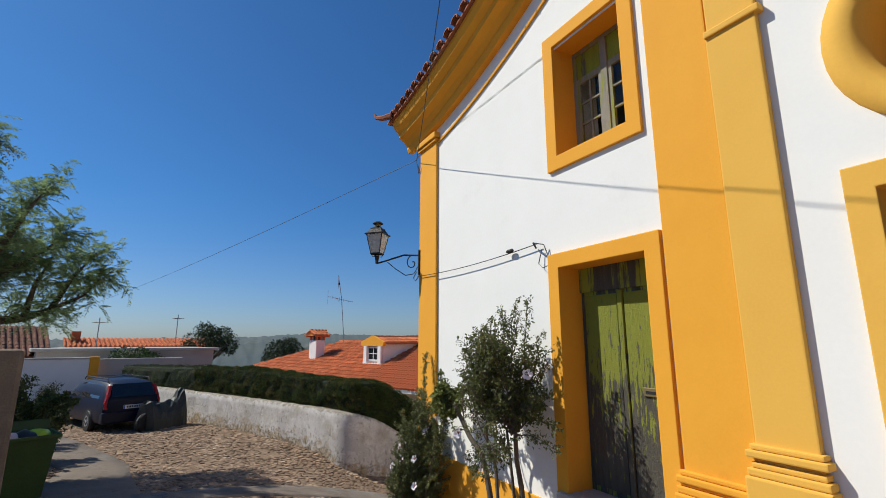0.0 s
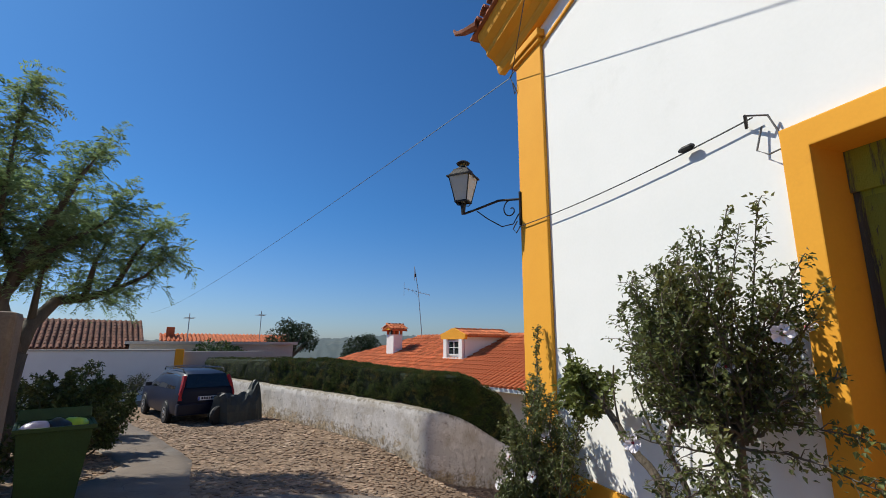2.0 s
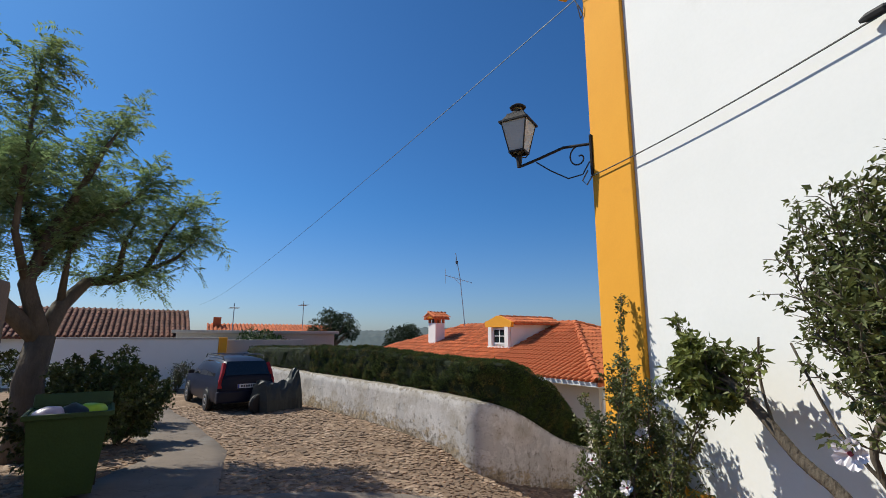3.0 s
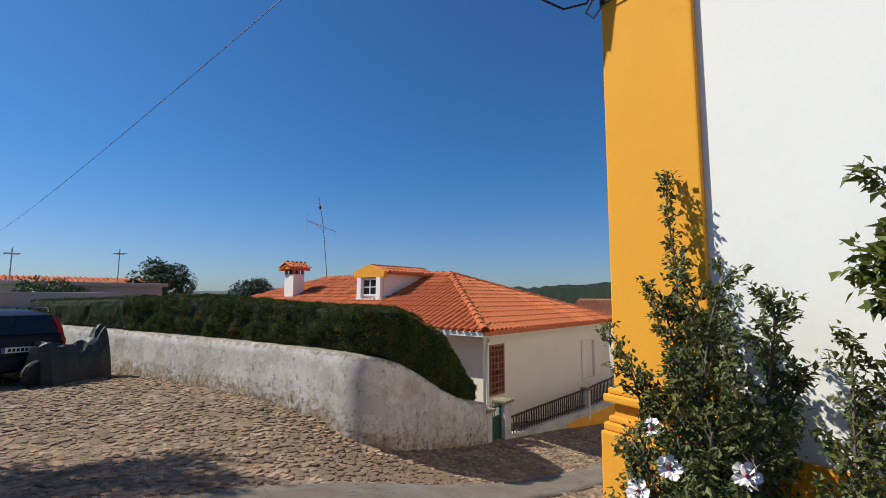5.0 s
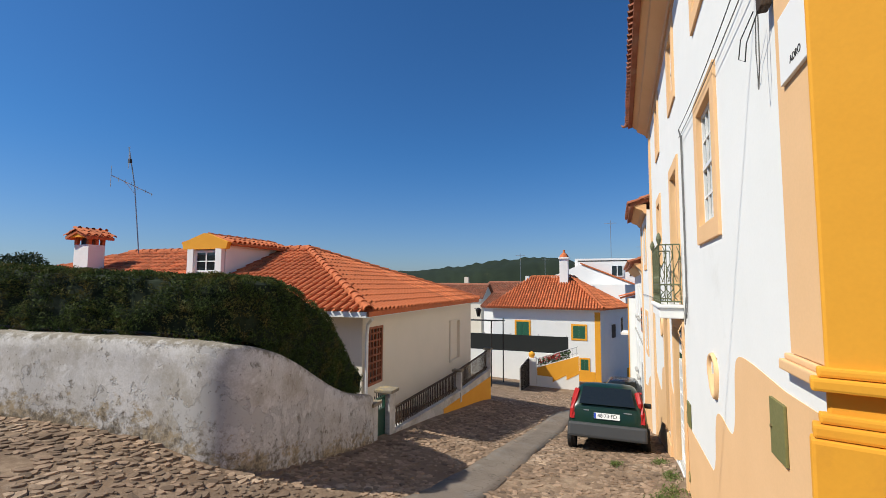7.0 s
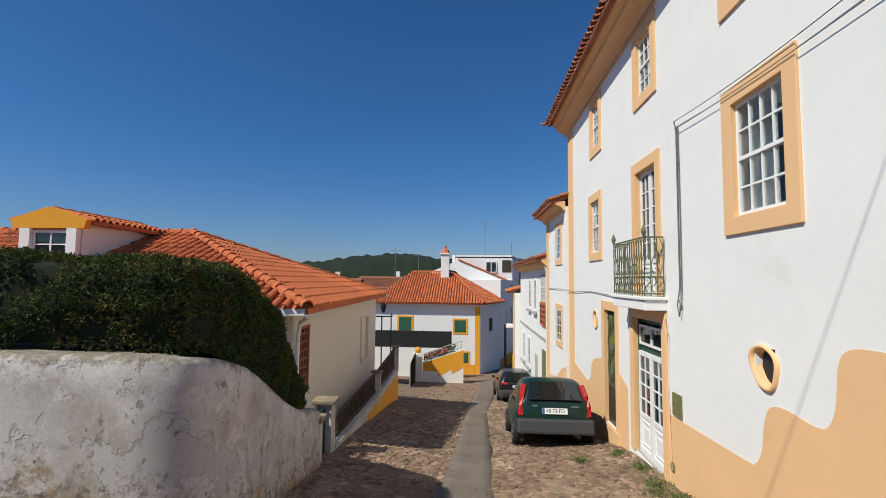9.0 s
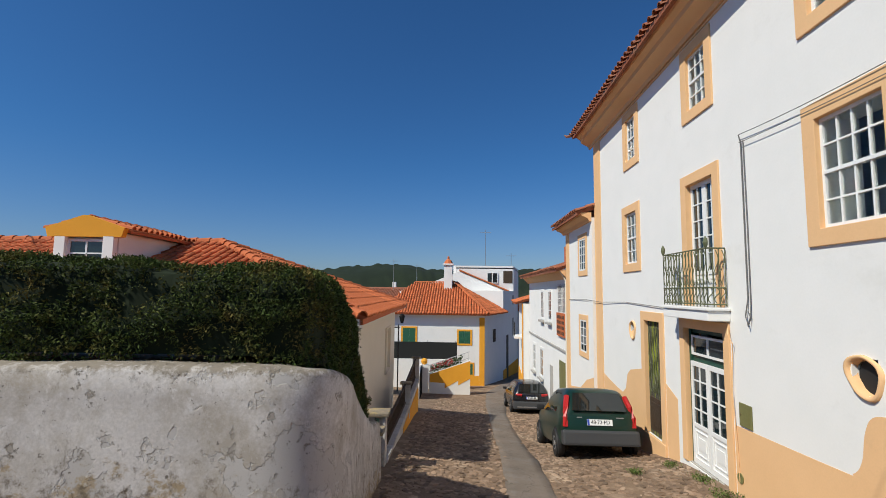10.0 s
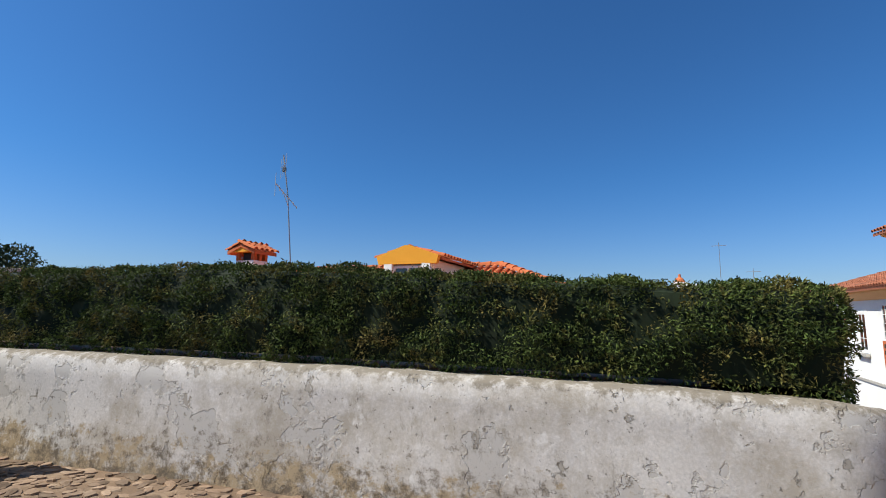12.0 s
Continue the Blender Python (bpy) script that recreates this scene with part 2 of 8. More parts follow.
WOOD_DOOR = worn_door()
PILLAR_BROWN = material("brown_stained_render", (0.20, 0.16, 0.12), (0.14, 0.11, 0.085), 1.2, 0.95, 0.3, 40, stain=(0.26, 0.22, 0.17), stain_scale=1.5)
GATE_GREEN = plain("dark_green_paint", (0.012, 0.06, 0.038), 0.5)
SHUTTER = plain("green_shutter_paint", (0.022, 0.115, 0.062), 0.55)
WHITE_GLOSS = plain("white_gloss_paint", (0.80, 0.80, 0.78), 0.35)
IRON = material("black_iron", (0.02, 0.02, 0.021), (0.035, 0.03, 0.027), 9, 0.55, 0.2, 80, metal=0.3)
IRON_GREEN = material("moss_green_iron", (0.16, 0.17, 0.09), (0.10, 0.11, 0.06), 9, 0.6, 0.2, 80)
STEEL = plain("dull_steel", (0.42, 0.42, 0.42), 0.45, 0.8)
BLACK = plain("black_rubber", (0.012, 0.012, 0.013), 0.7)
CABLE = plain("grey_cable", (0.14, 0.135, 0.13), 0.7)
CABLE_BLACK = plain("black_cable", (0.02, 0.02, 0.02), 0.6)
CHALK = plain("white_paint", (0.8, 0.79, 0.77), 0.8)
# dark colour stands in for the dimness of unlit rooms and hollows
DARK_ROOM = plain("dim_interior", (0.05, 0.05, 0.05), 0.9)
CURTAIN = plain("white_net_curtain", (0.62, 0.62, 0.60), 0.9)
BRASS = plain("tarnished_brass", (0.30, 0.24, 0.12), 0.45, 0.7)
OLIVE = material("olive_metal_paint", (0.20, 0.19, 0.075), (0.17, 0.165, 0.06), 3, 0.6, 0.05, 40)


def glass(name, tint, rough=0.03):
    m = plain(name, tint, rough, 0.0, 0.8)
    return m


# opaque near-black, coloured for a dim room behind the pane
PANE = glass("window_glass", (0.012, 0.02, 0.022))
CLEAR = glass("clear_window_glass", (0.9, 0.95, 0.94), 0.0)
CLEAR.node_tree.nodes["Principled BSDF"].inputs["Transmission Weight"].default_value = 1.0
CLEAR.node_tree.nodes["Principled BSDF"].inputs["IOR"].default_value = 1.22
CAR_GLASS = glass("car_glass", (0.012, 0.015, 0.015))


# ---- mesh helpers ----
def mesh_of(name, bm, mat, smooth=False):
    me = bpy.data.meshes.new(name)
    bm.normal_update()
    bm.to_mesh(me)
    bm.free()
    me.materials.append(mat)
    if smooth:
        for p in me.polygons:
            p.use_smooth = True
    return me


def part(name, bm, mat, parent=None, label="", smooth=False, at=None):
    """Links a bmesh as one mesh object under a thing or a part."""
    ob = new(name, bm if isinstance(bm, bpy.types.Mesh) else mesh_of(name, bm, mat, smooth))
    ob.parent = parent
    if at is not None:
        ob.matrix_basis = at
    if label:
        ob["label"] = label
    return ob


def thing(name, label, category, m=None, group="", kind=""):
    ob = new(name)
    ob.empty_display_size = 0.2
    if m is not None:
        ob.matrix_basis = m
    return tagged(ob, label, category, group, kind)


def box(bm, x0, x1, y0, y1, z0, z1, m=None):
    v = [bm.verts.new(Vector(c) if m is None else m @ Vector(c)) for c in
         ((x0, y0, z0), (x1, y0, z0), (x1, y1, z0), (x0, y1, z0), (x0, y0, z1), (x1, y0, z1), (x1, y1, z1), (x0, y1, z1))]
    for f in ((3, 2, 1, 0), (4, 5, 6, 7), (0, 1, 5, 4), (1, 2, 6, 5), (2, 3, 7, 6), (3, 0, 4, 7)):
        bm.faces.new([v[i] for i in f])
    return bm


def boxes(*dims, bevel=0.0, m=None):
    bm = bmesh.new()
    for d in dims:
        box(bm, *d, m=m)
    if bevel:
        bmesh.ops.bevel(bm, geom=bm.edges[:], offset=bevel, segments=2, affect="EDGES", profile=0.6)
    return bm


def prism(poly, a0, a1, axis="y", bm=None):
    """A polygon pulled along an axis: y (poly is x, z), z (poly is x, y) or x (poly is y, z)."""
    bm = bm or bmesh.new()
    put = {"y": lambda p, a: (p[0], a, p[1]), "z": lambda p, a: (p[0], p[1], a), "x": lambda p, a: (a, p[0], p[1])}[axis]
    lo = [bm.verts.new(put(p, a0)) for p in poly]
    hi = [bm.verts.new(put(p, a1)) for p in poly]
    n = len(poly)
    bm.faces.new(lo)
    bm.faces.new(hi[::-1])
    for i in range(n):
        bm.faces.new((lo[i], hi[i], hi[(i + 1) % n], lo[(i + 1) % n]))
    bmesh.ops.recalc_face_normals(bm, faces=bm.faces[:])
    return bm


def tube(points, r, sides=6, bm=None, taper=None):
    """A round bar along points; taper gives the end radius."""
    bm = bm or bmesh.new()
    pts = [Vector(p) for p in points]
    rings = []
    up = Vector((0.13, 0.21, 0.97))
    for i, p in enumerate(pts):
        d = (pts[min(i + 1, len(pts) - 1)] - pts[max(i - 1, 0)]).normalized()
        s = d.cross(up)
        if s.length < 1e-3:
            s = d.cross(Vector((1, 0, 0)))
        s.normalize()
        t = d.cross(s)
        rr = r if taper is None else r + (taper - r) * i / max(1, len(pts) - 1)
        rings.append([bm.verts.new(p + (s * math.cos(a) + t * math.sin(a)) * rr) for a in (2 * math.pi * k / sides for k in range(sides))])
    for a, b in zip(rings, rings[1:]):
        for k in range(sides):
            bm.faces.new((a[k], a[(k + 1) % sides], b[(k + 1) % sides], b[k]))
    bm.faces.new(rings[0][::-1])
    bm.faces.new(rings[-1])
    return bm


def sag(a, b, drop, n=12):
    a, b = Vector(a), Vector(b)
    return [a.lerp(b, i / n) - Vector((0, 0, drop * 4 * (i / n) * (1 - i / n))) for i in range(n + 1)]


def spin(profile, segs=16, bm=None, centre=(0, 0, 0)):
    """A turned body: profile of (radius, height)."""
    bm = bm or bmesh.new()
    c = Vector(centre)
    rings = [[bm.verts.new(c + Vector((r * math.cos(2 * math.pi * k / segs), r * math.sin(2 * math.pi * k / segs), h))) for k in range(segs)] for r, h in profile]
    for a, b in zip(rings, rings[1:]):
        for k in range(segs):
            bm.faces.new((a[k], a[(k + 1) % segs], b[(k + 1) % segs], b[k]))
    bm.faces.new(rings[0][::-1])
    bm.faces.new(rings[-1])
    return bm


def wall_grid(x0, x1, z0, z1, thick, holes=(), bm=None):
    """A wall in the plane y = 0 that reaches back to y = -thick, with rectangular openings through it."""
    bm = bm or bmesh.new()
    xs = sorted({x0, x1, *(h[0] for h in holes), *(h[1] for h in holes)})
    zs = sorted({z0, z1, *(h[2] for h in holes), *(h[3] for h in holes)})
    cell = {}
    for i in range(len(xs) - 1):
        for j in range(len(zs) - 1):
            cx, cz = (xs[i] + xs[i + 1]) / 2, (zs[j] + zs[j + 1]) / 2
            cell[i, j] = not any(h[0] < cx < h[1] and h[2] < cz < h[3] for h in holes)
    vv = {}

    def v(x, y, z):
        if (x, y, z) not in vv:
            vv[x, y, z] = bm.verts.new((x, y, z))
        return vv[x, y, z]
    for (i, j), solid in cell.items():
        if not solid:
            continue
        a, b, c, d = xs[i], xs[i + 1], zs[j], zs[j + 1]
        bm.faces.new((v(b, 0, c), v(a, 0, c), v(a, 0, d), v(b, 0, d)))
        bm.faces.new((v(a, -thick, c), v(b, -thick, c), v(b, -thick, d), v(a, -thick, d)))
        if not cell.get((i - 1, j)):
            bm.faces.new((v(a, 0, c), v(a, -thick, c), v(a, -thick, d), v(a, 0, d)))
        if not cell.get((i + 1, j)):
            bm.faces.new((v(b, -thick, c), v(b, 0, c), v(b, 0, d), v(b, -thick, d)))
        if not cell.get((i, j - 1)):
            bm.faces.new((v(a, 0, c), v(b, 0, c), v(b, -thick, c), v(a, -thick, c)))
        if not cell.get((i, j + 1)):
            bm.faces.new((v(a, -thick, d), v(b, -thick, d), v(b, 0, d), v(a, 0, d)))
    bmesh.ops.recalc_face_normals(bm, faces=bm.faces[:])
    return bm


def surround(x0, x1, z0, z1, w, proud, depth, sill=True):
    """A painted stone surround outside the opening x0..x1, z0..z1."""
    bm = wall_grid(x0 - w, x1 + w, z0 - (w if sill else 0), z1 + w, depth + proud, [(x0, x1, z0, z1)])
    bmesh.ops.translate(bm, verts=bm.verts[:], vec=(0, proud, 0))
    bm.normal_update()
    sharp = [e for e in bm.edges if len(e.link_faces) == 2 and e.calc_face_angle() > 0.5]
    bmesh.ops.bevel(bm, geom=sharp, offset=min(0.008, (depth + proud) * 0.3), segments=2, affect="EDGES", profile=0.6)
    return bm


def frame_of(x, y, yaw, z=0.0):
    return pose(x, y, z, 0, 0, yaw)


# ---- ground ----
KNOTS = np.array([(-14, -6, 0.9), (0, 0, 0.0), (3.2, 0.5, -0.12), (-2, 6, -0.55), (2.07, 4.42, -0.8), (3.0, 6.9, -1.15), (3.57, 9.4, -1.26), (3.2, 12.5, -1.3), (5.6, 18.4, -1.3),
                  (6.4, 14.9, -1.34), (6.75, 13.4, -1.42), (7.05, 12.1, -1.6), (7.9, 11.4, -2.05), (9.0, 11.5, -2.32), (11.0, 11.6, -2.69),
                  (14.2, 11.8, -3.09), (19.4, 11.9, -3.86), (5.6, 6.2, -1.62), (10.8, 6.1, -2.70), (12.2, 6.15, -2.80), (13.9, 8.0, -3.27), (16.2, 8.2, -3.72),
                  (21, 7, -4.45), (24, 8, -5.05), (26, 7.5, -5.4), (30, 7, -5.95), (35, 10.2, -6.55), (40, 8, -6.9), (3.6, 17.6, -1.24), (2.2, 20, -1.3), (0.8, 10.1, -0.95), (-2, 26, -1.3), (4, 26, -1.3),
                  (58, 6, -8.4), (28, -12, -4), (30, 32, -5), (-20, 20, -0.5), (12, 40, -3)])


def spline_of(k, soft=0.02):
    n = len(k)
    d = np.hypot(k[:, None, 0] - k[None, :, 0], k[:, None, 1] - k[None, :, 1])
    a = np.zeros((n + 3, n + 3))
    a[:n, :n] = np.where(d > 0, d * d * np.log(d + 1e-9), 0) + soft * np.eye(n)
    a[:n, n:] = np.c_[np.ones(n), k[:, :2]]
    a[n:, :n] = a[:n, n:].T
    return np.linalg.solve(a, np.r_[k[:, 2], 0, 0, 0])


WEIGHTS = spline_of(KNOTS)


def ground_zs(x, y):
    """Heights of the ground at arrays of places: the measured slope near by, a falling plain far off."""
    x, y = np.asarray(x, float), np.asarray(y, float)
    cx, cy = np.clip(x, -14, 58), np.clip(y, -10, 38)
    d = np.hypot(cx[..., None] - KNOTS[:, 0], cy[..., None] - KNOTS[:, 1])
    near = (d * d * np.log(d + 1e-9)) @ WEIGHTS[:-3] + WEIGHTS[-3] + WEIGHTS[-2] * cx + WEIGHTS[-1] * cy
    out = np.hypot(x - cx, y - cy)
    return near - 22 * (1 - np.exp(-out / 90))


def ground_z(x, y):
    return float(ground_zs(np.array([x]), np.array([y]))[0])
axis_x = np.r_[-2600, -1500, -800, -400, -200, -110, -60, -35, np.arange(-20, 46, 0.5), 48, 52, 58, 66, 80, 110, 160, 260, 450, 800, 1500, 2600]
axis_y = np.r_[-2600, -1500, -800, -400, -200, -110, -60, -35, np.arange(-12, 34, 0.5), 36, 40, 46, 56, 75, 110, 170, 280, 450, 800, 1500, 2600]
gx, gy = np.meshgrid(axis_x, axis_y, indexing="ij")
gz = ground_zs(gx, gy)
GROUND = bpy.data.meshes.new("ground")
ni, nj = gx.shape
GROUND.from_pydata(np.c_[gx.ravel(), gy.ravel(), gz.ravel()].tolist(), [],
                   [(i * nj + j, (i + 1) * nj + j, (i + 1) * nj + j + 1, i * nj + j + 1) for i in range(ni - 1) for j in range(nj - 1)])
GROUND.materials.append(EARTH)
GROUND.materials.append(FIELD)
for f in GROUND.polygons:
    f.use_smooth = True
    if not (-20 < f.center.x < 60 and -14 < f.center.y < 36):
        f.material_index = 1
tagged(new("ground", GROUND), "sandy earth ground falling away to dry wooded fields", "ground", kind="structure")


def ribbon(name, centre, widths, lift, mat, label, category):
    """A strip of paving laid over the ground along a line of places."""
    pts = []
    for (x0, y0), (x1, y1), w0, w1 in zip(centre, centre[1:], widths, widths[1:]):
        n = max(2, int(math.hypot(x1 - x0, y1 - y0) / 0.3))
        pts += [(x0 + (x1 - x0) * i / n, y0 + (y1 - y0) * i / n, w0 + (w1 - w0) * i / n) for i in range(n)]
    pts.append((*centre[-1], widths[-1]))
    bm = bmesh.new()
    prev = None
    for i, (x, y, w) in enumerate(pts):
        ax, ay, _ = pts[max(i - 2, 0)]
        bx, by, _ = pts[min(i + 2, len(pts) - 1)]
        d = Vector((bx - ax, by - ay)).normalized()
        row = []
        for s in (-1, -0.95, -0.5, 0, 0.5, 0.95, 1):
            wob = 0.05 * noise.noise((x * 1.3, y * 1.3, s * 9)) if abs(s) > 0.9 else 0
            px, py = x - d.y * (w * s / 2 + wob), y + d.x * (w * s / 2 + wob)
            row.append(bm.verts.new((px, py, ground_z(px, py) + (lift if abs(s) < 0.99 else -0.03))))
        if prev:
            for a in range(6):
                bm.faces.new((prev[a], row[a], row[a + 1], prev[a + 1]))
        prev = row
    bmesh.ops.recalc_face_normals(bm, faces=bm.faces[:])
    ob = new(name, mesh_of(name, bm, mat, True))
    return tagged(ob, label, category, kind="structure")


STRIP = [(-1.5, 1.5), (0.4, 6), (1.3, 10), (2.0, 13.2), (1.3, 16.5), (0.6, 20)]
STRIP2 = [(2.0, 9.6), (4.5, 9.55), (7.0, 9.2), (9.5, 9.2), (12, 9.15), (15, 9.1), (19, 9.12), (24, 8.95), (30, 8.7), (36, 8.0), (44, 5.6), (52, 3.5)]
W1 = [2.6, 2.4, 1.8, 1.2, 1.6, 1.8]
W2 = [0.7, 0.8, 0.85, 0.8, 0.78, 0.75, 0.72, 0.8, 1.2, 2.2, 2.4, 2.4]
ribbon("road", STRIP2, W2, 0.02, ASPHALT, "worn grey asphalt strip down the middle of the street", "road")
ribbon("road", STRIP, W1, 0.02, ASPHALT, "worn grey asphalt track beside the cobbles", "road")

# ---- chapel ----
CH = Matrix(((0.2504, -0.9681, 0, 4.47), (0.9681, 0.2504, 0, 2.88), (0, 0, 1, 0), (0, 0, 0, 1)))   # x along the front, y out of it


def rake(u):
    s = 3.5 - u if u > -3.5 else 10.5 + u
    return 5.15 + 0.085 * s + 0.047 * s * s


WIN = (-1.135, -0.17, 3.63, 5.03)
DOOR = (-1.22, -0.11, 0.0, 2.33)
chapel = thing("chapel", "whitewashed chapel with ochre pilasters, cornice and door surrounds", "chapel", CH)
OCUL = (-3.425, 3.42)
MAIN = (-3.99, -2.863, 0.1, 2.44)
part("wall", wall_grid(-10.5, 3.38, -3.2, 5.0, 0.7, [tuple(c + k * 0.012 for c, k in zip(h, (-1, 1, -1, 1))) for h in (WIN, DOOR, MAIN)] + [(-3.922, -2.928, 2.923, 3.917)]), WHITE, chapel)
bm = bmesh.new()
us = [-10.5 + 13.88 * i / 60 for i in range(61)]
prev = None
for u in us:
    cur = [bm.verts.new((u, y, z)) for y, z in ((0, 5.0), (0, rake(u) + 0.5), (-0.7, rake(u) + 0.5), (-0.7, 5.0))]
    if prev:
        for k in range(3):
            bm.faces.new((prev[k], cur[k], cur[k + 1], prev[k + 1]))
    prev = cur
bmesh.ops.recalc_face_normals(bm, faces=bm.faces[:])
part("gable", bm, WHITE, chapel)
for dims in ((-10.5, 3.38, -9.0, -8.7, -3.2, 5.0), (-10.5, -10.2, -8.7, -0.7, -3.2, 5.0), (3.06, 3.38, -8.7, -0.75, -3.2, 5.0)):
    part("wall", boxes(dims), WHITE, chapel)
# raking cornice, swept along the gable
PROFILE = [(0.0, 0.0), (0.10, 0.0), (0.13, 0.07), (0.13, 0.12), (0.20, 0.20), (0.30, 0.26), (0.31, 0.34), (0.40, 0.42), (0.44, 0.52), (0.44, 0.60), (0.0, 0.60)]


def sweep_rake(profile, u0, u1, n, lift=0.0):
    bm = bmesh.new()
    prev = None
    for i in range(n + 1):
        u = u0 + (u1 - u0) * i / n
        cur = [bm.verts.new((u, o, rake(u) + h + lift)) for o, h in profile]
        if prev:
            for k in range(len(profile)):
                bm.faces.new((prev[k], cur[k], cur[(k + 1) % len(profile)], prev[(k + 1) % len(profile)]))
        else:
            bm.faces.new(cur)
        prev = cur
    bm.faces.new(prev[::-1])
    bmesh.ops.recalc_face_normals(bm, faces=bm.faces[:])
    return bm


part("cornice", sweep_rake(PROFILE, -10.6, 3.82, 70), OCHRE, chapel, "moulded ochre raking cornice")
part("cornice_return", prism([(a, b) for a, b in [(3.38 + o, rake(3.5) + h) for o, h in PROFILE]], -8.9, 0.0), OCHRE, chapel)
part("cornice_line", sweep_rake([(0, 0), (0.03, 0.0), (0.03, 0.035), (0, 0.035)], -9.9, 2.8, 50, -0.30), OCHRE, chapel)
# pilasters
def pilaster(u0, u1, proud, z0, z1, mat, mould, name="pilaster", cap=True):
    p = part(name, boxes((u0, u1, 0.0, proud, z0, z1), bevel=0.012), mat, chapel)
    lo, hi = mould
    d = [(u0 - 0.06, u1 + 0.06, 0.0, proud + 0.07, z0, lo)]
    part("plinth", boxes(*d, bevel=0.015), mat, p)
    for zz in (lo + 0.002, hi):
        part("moulding", boxes((u0 - 0.05, u1 + 0.05, 0.0, proud + 0.05, zz, zz + 0.05), (u0 - 0.028, u1 + 0.028, 0.0, proud + 0.028, zz + 0.052, zz + 0.09), bevel=0.012), mat, p)
    if cap:
        part("capital", boxes((u0 - 0.03, u1 + 0.03, 0.0, proud + 0.04, z1 - 0.16, z1 - 0.11), (u0 - 0.06, u1 + 0.06, 0.0, proud + 0.07, z1 - 0.1, z1), bevel=0.012), mat, p)
    return p


pilaster(2.77, 3.40, 0.045, -3.2, 5.14, OCHRE, (-0.24, -0.06))
pilaster(-1.982, -1.41, 0.035, -2.0, 7.0, OCHRE, (0.36, 0.44), cap=False)
pilaster(-2.372, -1.985, 0.06, -2.0, 4.0, OCHRE_PALE, (0.62, 0.74), cap=False)
part("pilaster", boxes((-2.372, -2.0, 0.0, 0.055, 4.02, 7.3), bevel=0.012), OCHRE_PALE, chapel)
part("pilaster_band", boxes((-2.41, -1.986, 0.0, 0.085, 3.975, 4.035), bevel=0.012), OCHRE_PALE, chapel)
part("dado", boxes((0.07, 2.71, 0.0, 0.025, -3.0, -0.15), bevel=0.006), OCHRE, chapel)
part("dado", boxes((-2.70, -2.44, 0.0, 0.03, -2.0, 0.40), bevel=0.006), OCHRE, chapel)
w = part("window_surround", surround(*WIN, 0.165, 0.04, 0.42), OCHRE, chapel)
d = part("door_surround", surround(*DOOR, 0.165, 0.045, 0.34, sill=False), OCHRE, chapel)
part("doorstep", boxes((-1.25, 0.02, -0.5, 0.10, -0.18, 0.02), bevel=0.02), GREY_WALL, chapel)
part("door_surround", surround(*MAIN, 0.16, 0.05, 0.3, sill=False), OCHRE_PALE, chapel)
bm = bmesh.new()
ring = []
for k in range(40):
    a = 2 * math.pi * k / 40
    c, s = math.cos(a), math.sin(a)
    ring.append([bm.verts.new((OCUL[0] + r * c, y, OCUL[1] + r * s)) for r, y in ((0.72, 0.0), (0.705, 0.05), (0.56, 0.05), (0.54, 0.03), (0.495, 0.002), (0.492, -0.4))])
for a, b in zip(ring, ring[1:] + ring[:1]):
    for k in range(5):
        bm.faces.new((a[k], b[k], b[k + 1], a[k + 1]))
bmesh.ops.recalc_face_normals(bm, faces=bm.faces[:])
part("oculus_surround", bm, OCHRE_PALE, chapel, "round ochre surround of a deep round window", True)
part("oculus_glass", spin([(0.55, 0), (0.55, 0.02)], 24), PANE, chapel, at=pose(OCUL[0], -0.38, OCUL[1], 90, 0, 0))
part("main_door_leaf", boxes((MAIN[0], MAIN[1], -0.36, -0.3, MAIN[2], MAIN[3]), bevel=0.01), WOOD_DARK, chapel)
# dark sheet in place of the unlit room behind the window
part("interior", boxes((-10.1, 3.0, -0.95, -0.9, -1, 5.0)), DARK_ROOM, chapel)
# small door of two leaves
dl = part("door", boxes((DOOR[0], DOOR[1], -0.345, -0.29, DOOR[2] + 0.02, 2.33), bevel=0.004), WOOD_OLD, chapel, "weathered two-leaf wooden door with flaking green paint")
for a, b in ((-1.14, -0.70), (-0.61, -0.175)):
    part("panel", boxes((a, b, -0.288, -0.268, 0.08, 2.02), bevel=0.008), WOOD_DOOR, dl, "long door panel with flaking green paint")
part("transom", boxes((DOOR[0], DOOR[1], -0.288, -0.262, 2.06, 2.33), bevel=0.006), WOOD_OLD, dl)
part("cover_strip", boxes((-0.685, -0.625, -0.288, -0.255, 0.04, 2.05), bevel=0.008), WOOD_DOOR, dl)
lf = part("letter_flap", boxes((-1.09, -0.86, -0.268, -0.25, 1.02, 1.10), bevel=0.006), BRASS, dl)
# thin black block on the flap, coloured for the dark slot
part("slot", boxes((-1.06, -0.89, -0.25, -0.246, 1.045, 1.07)), BLACK, lf)
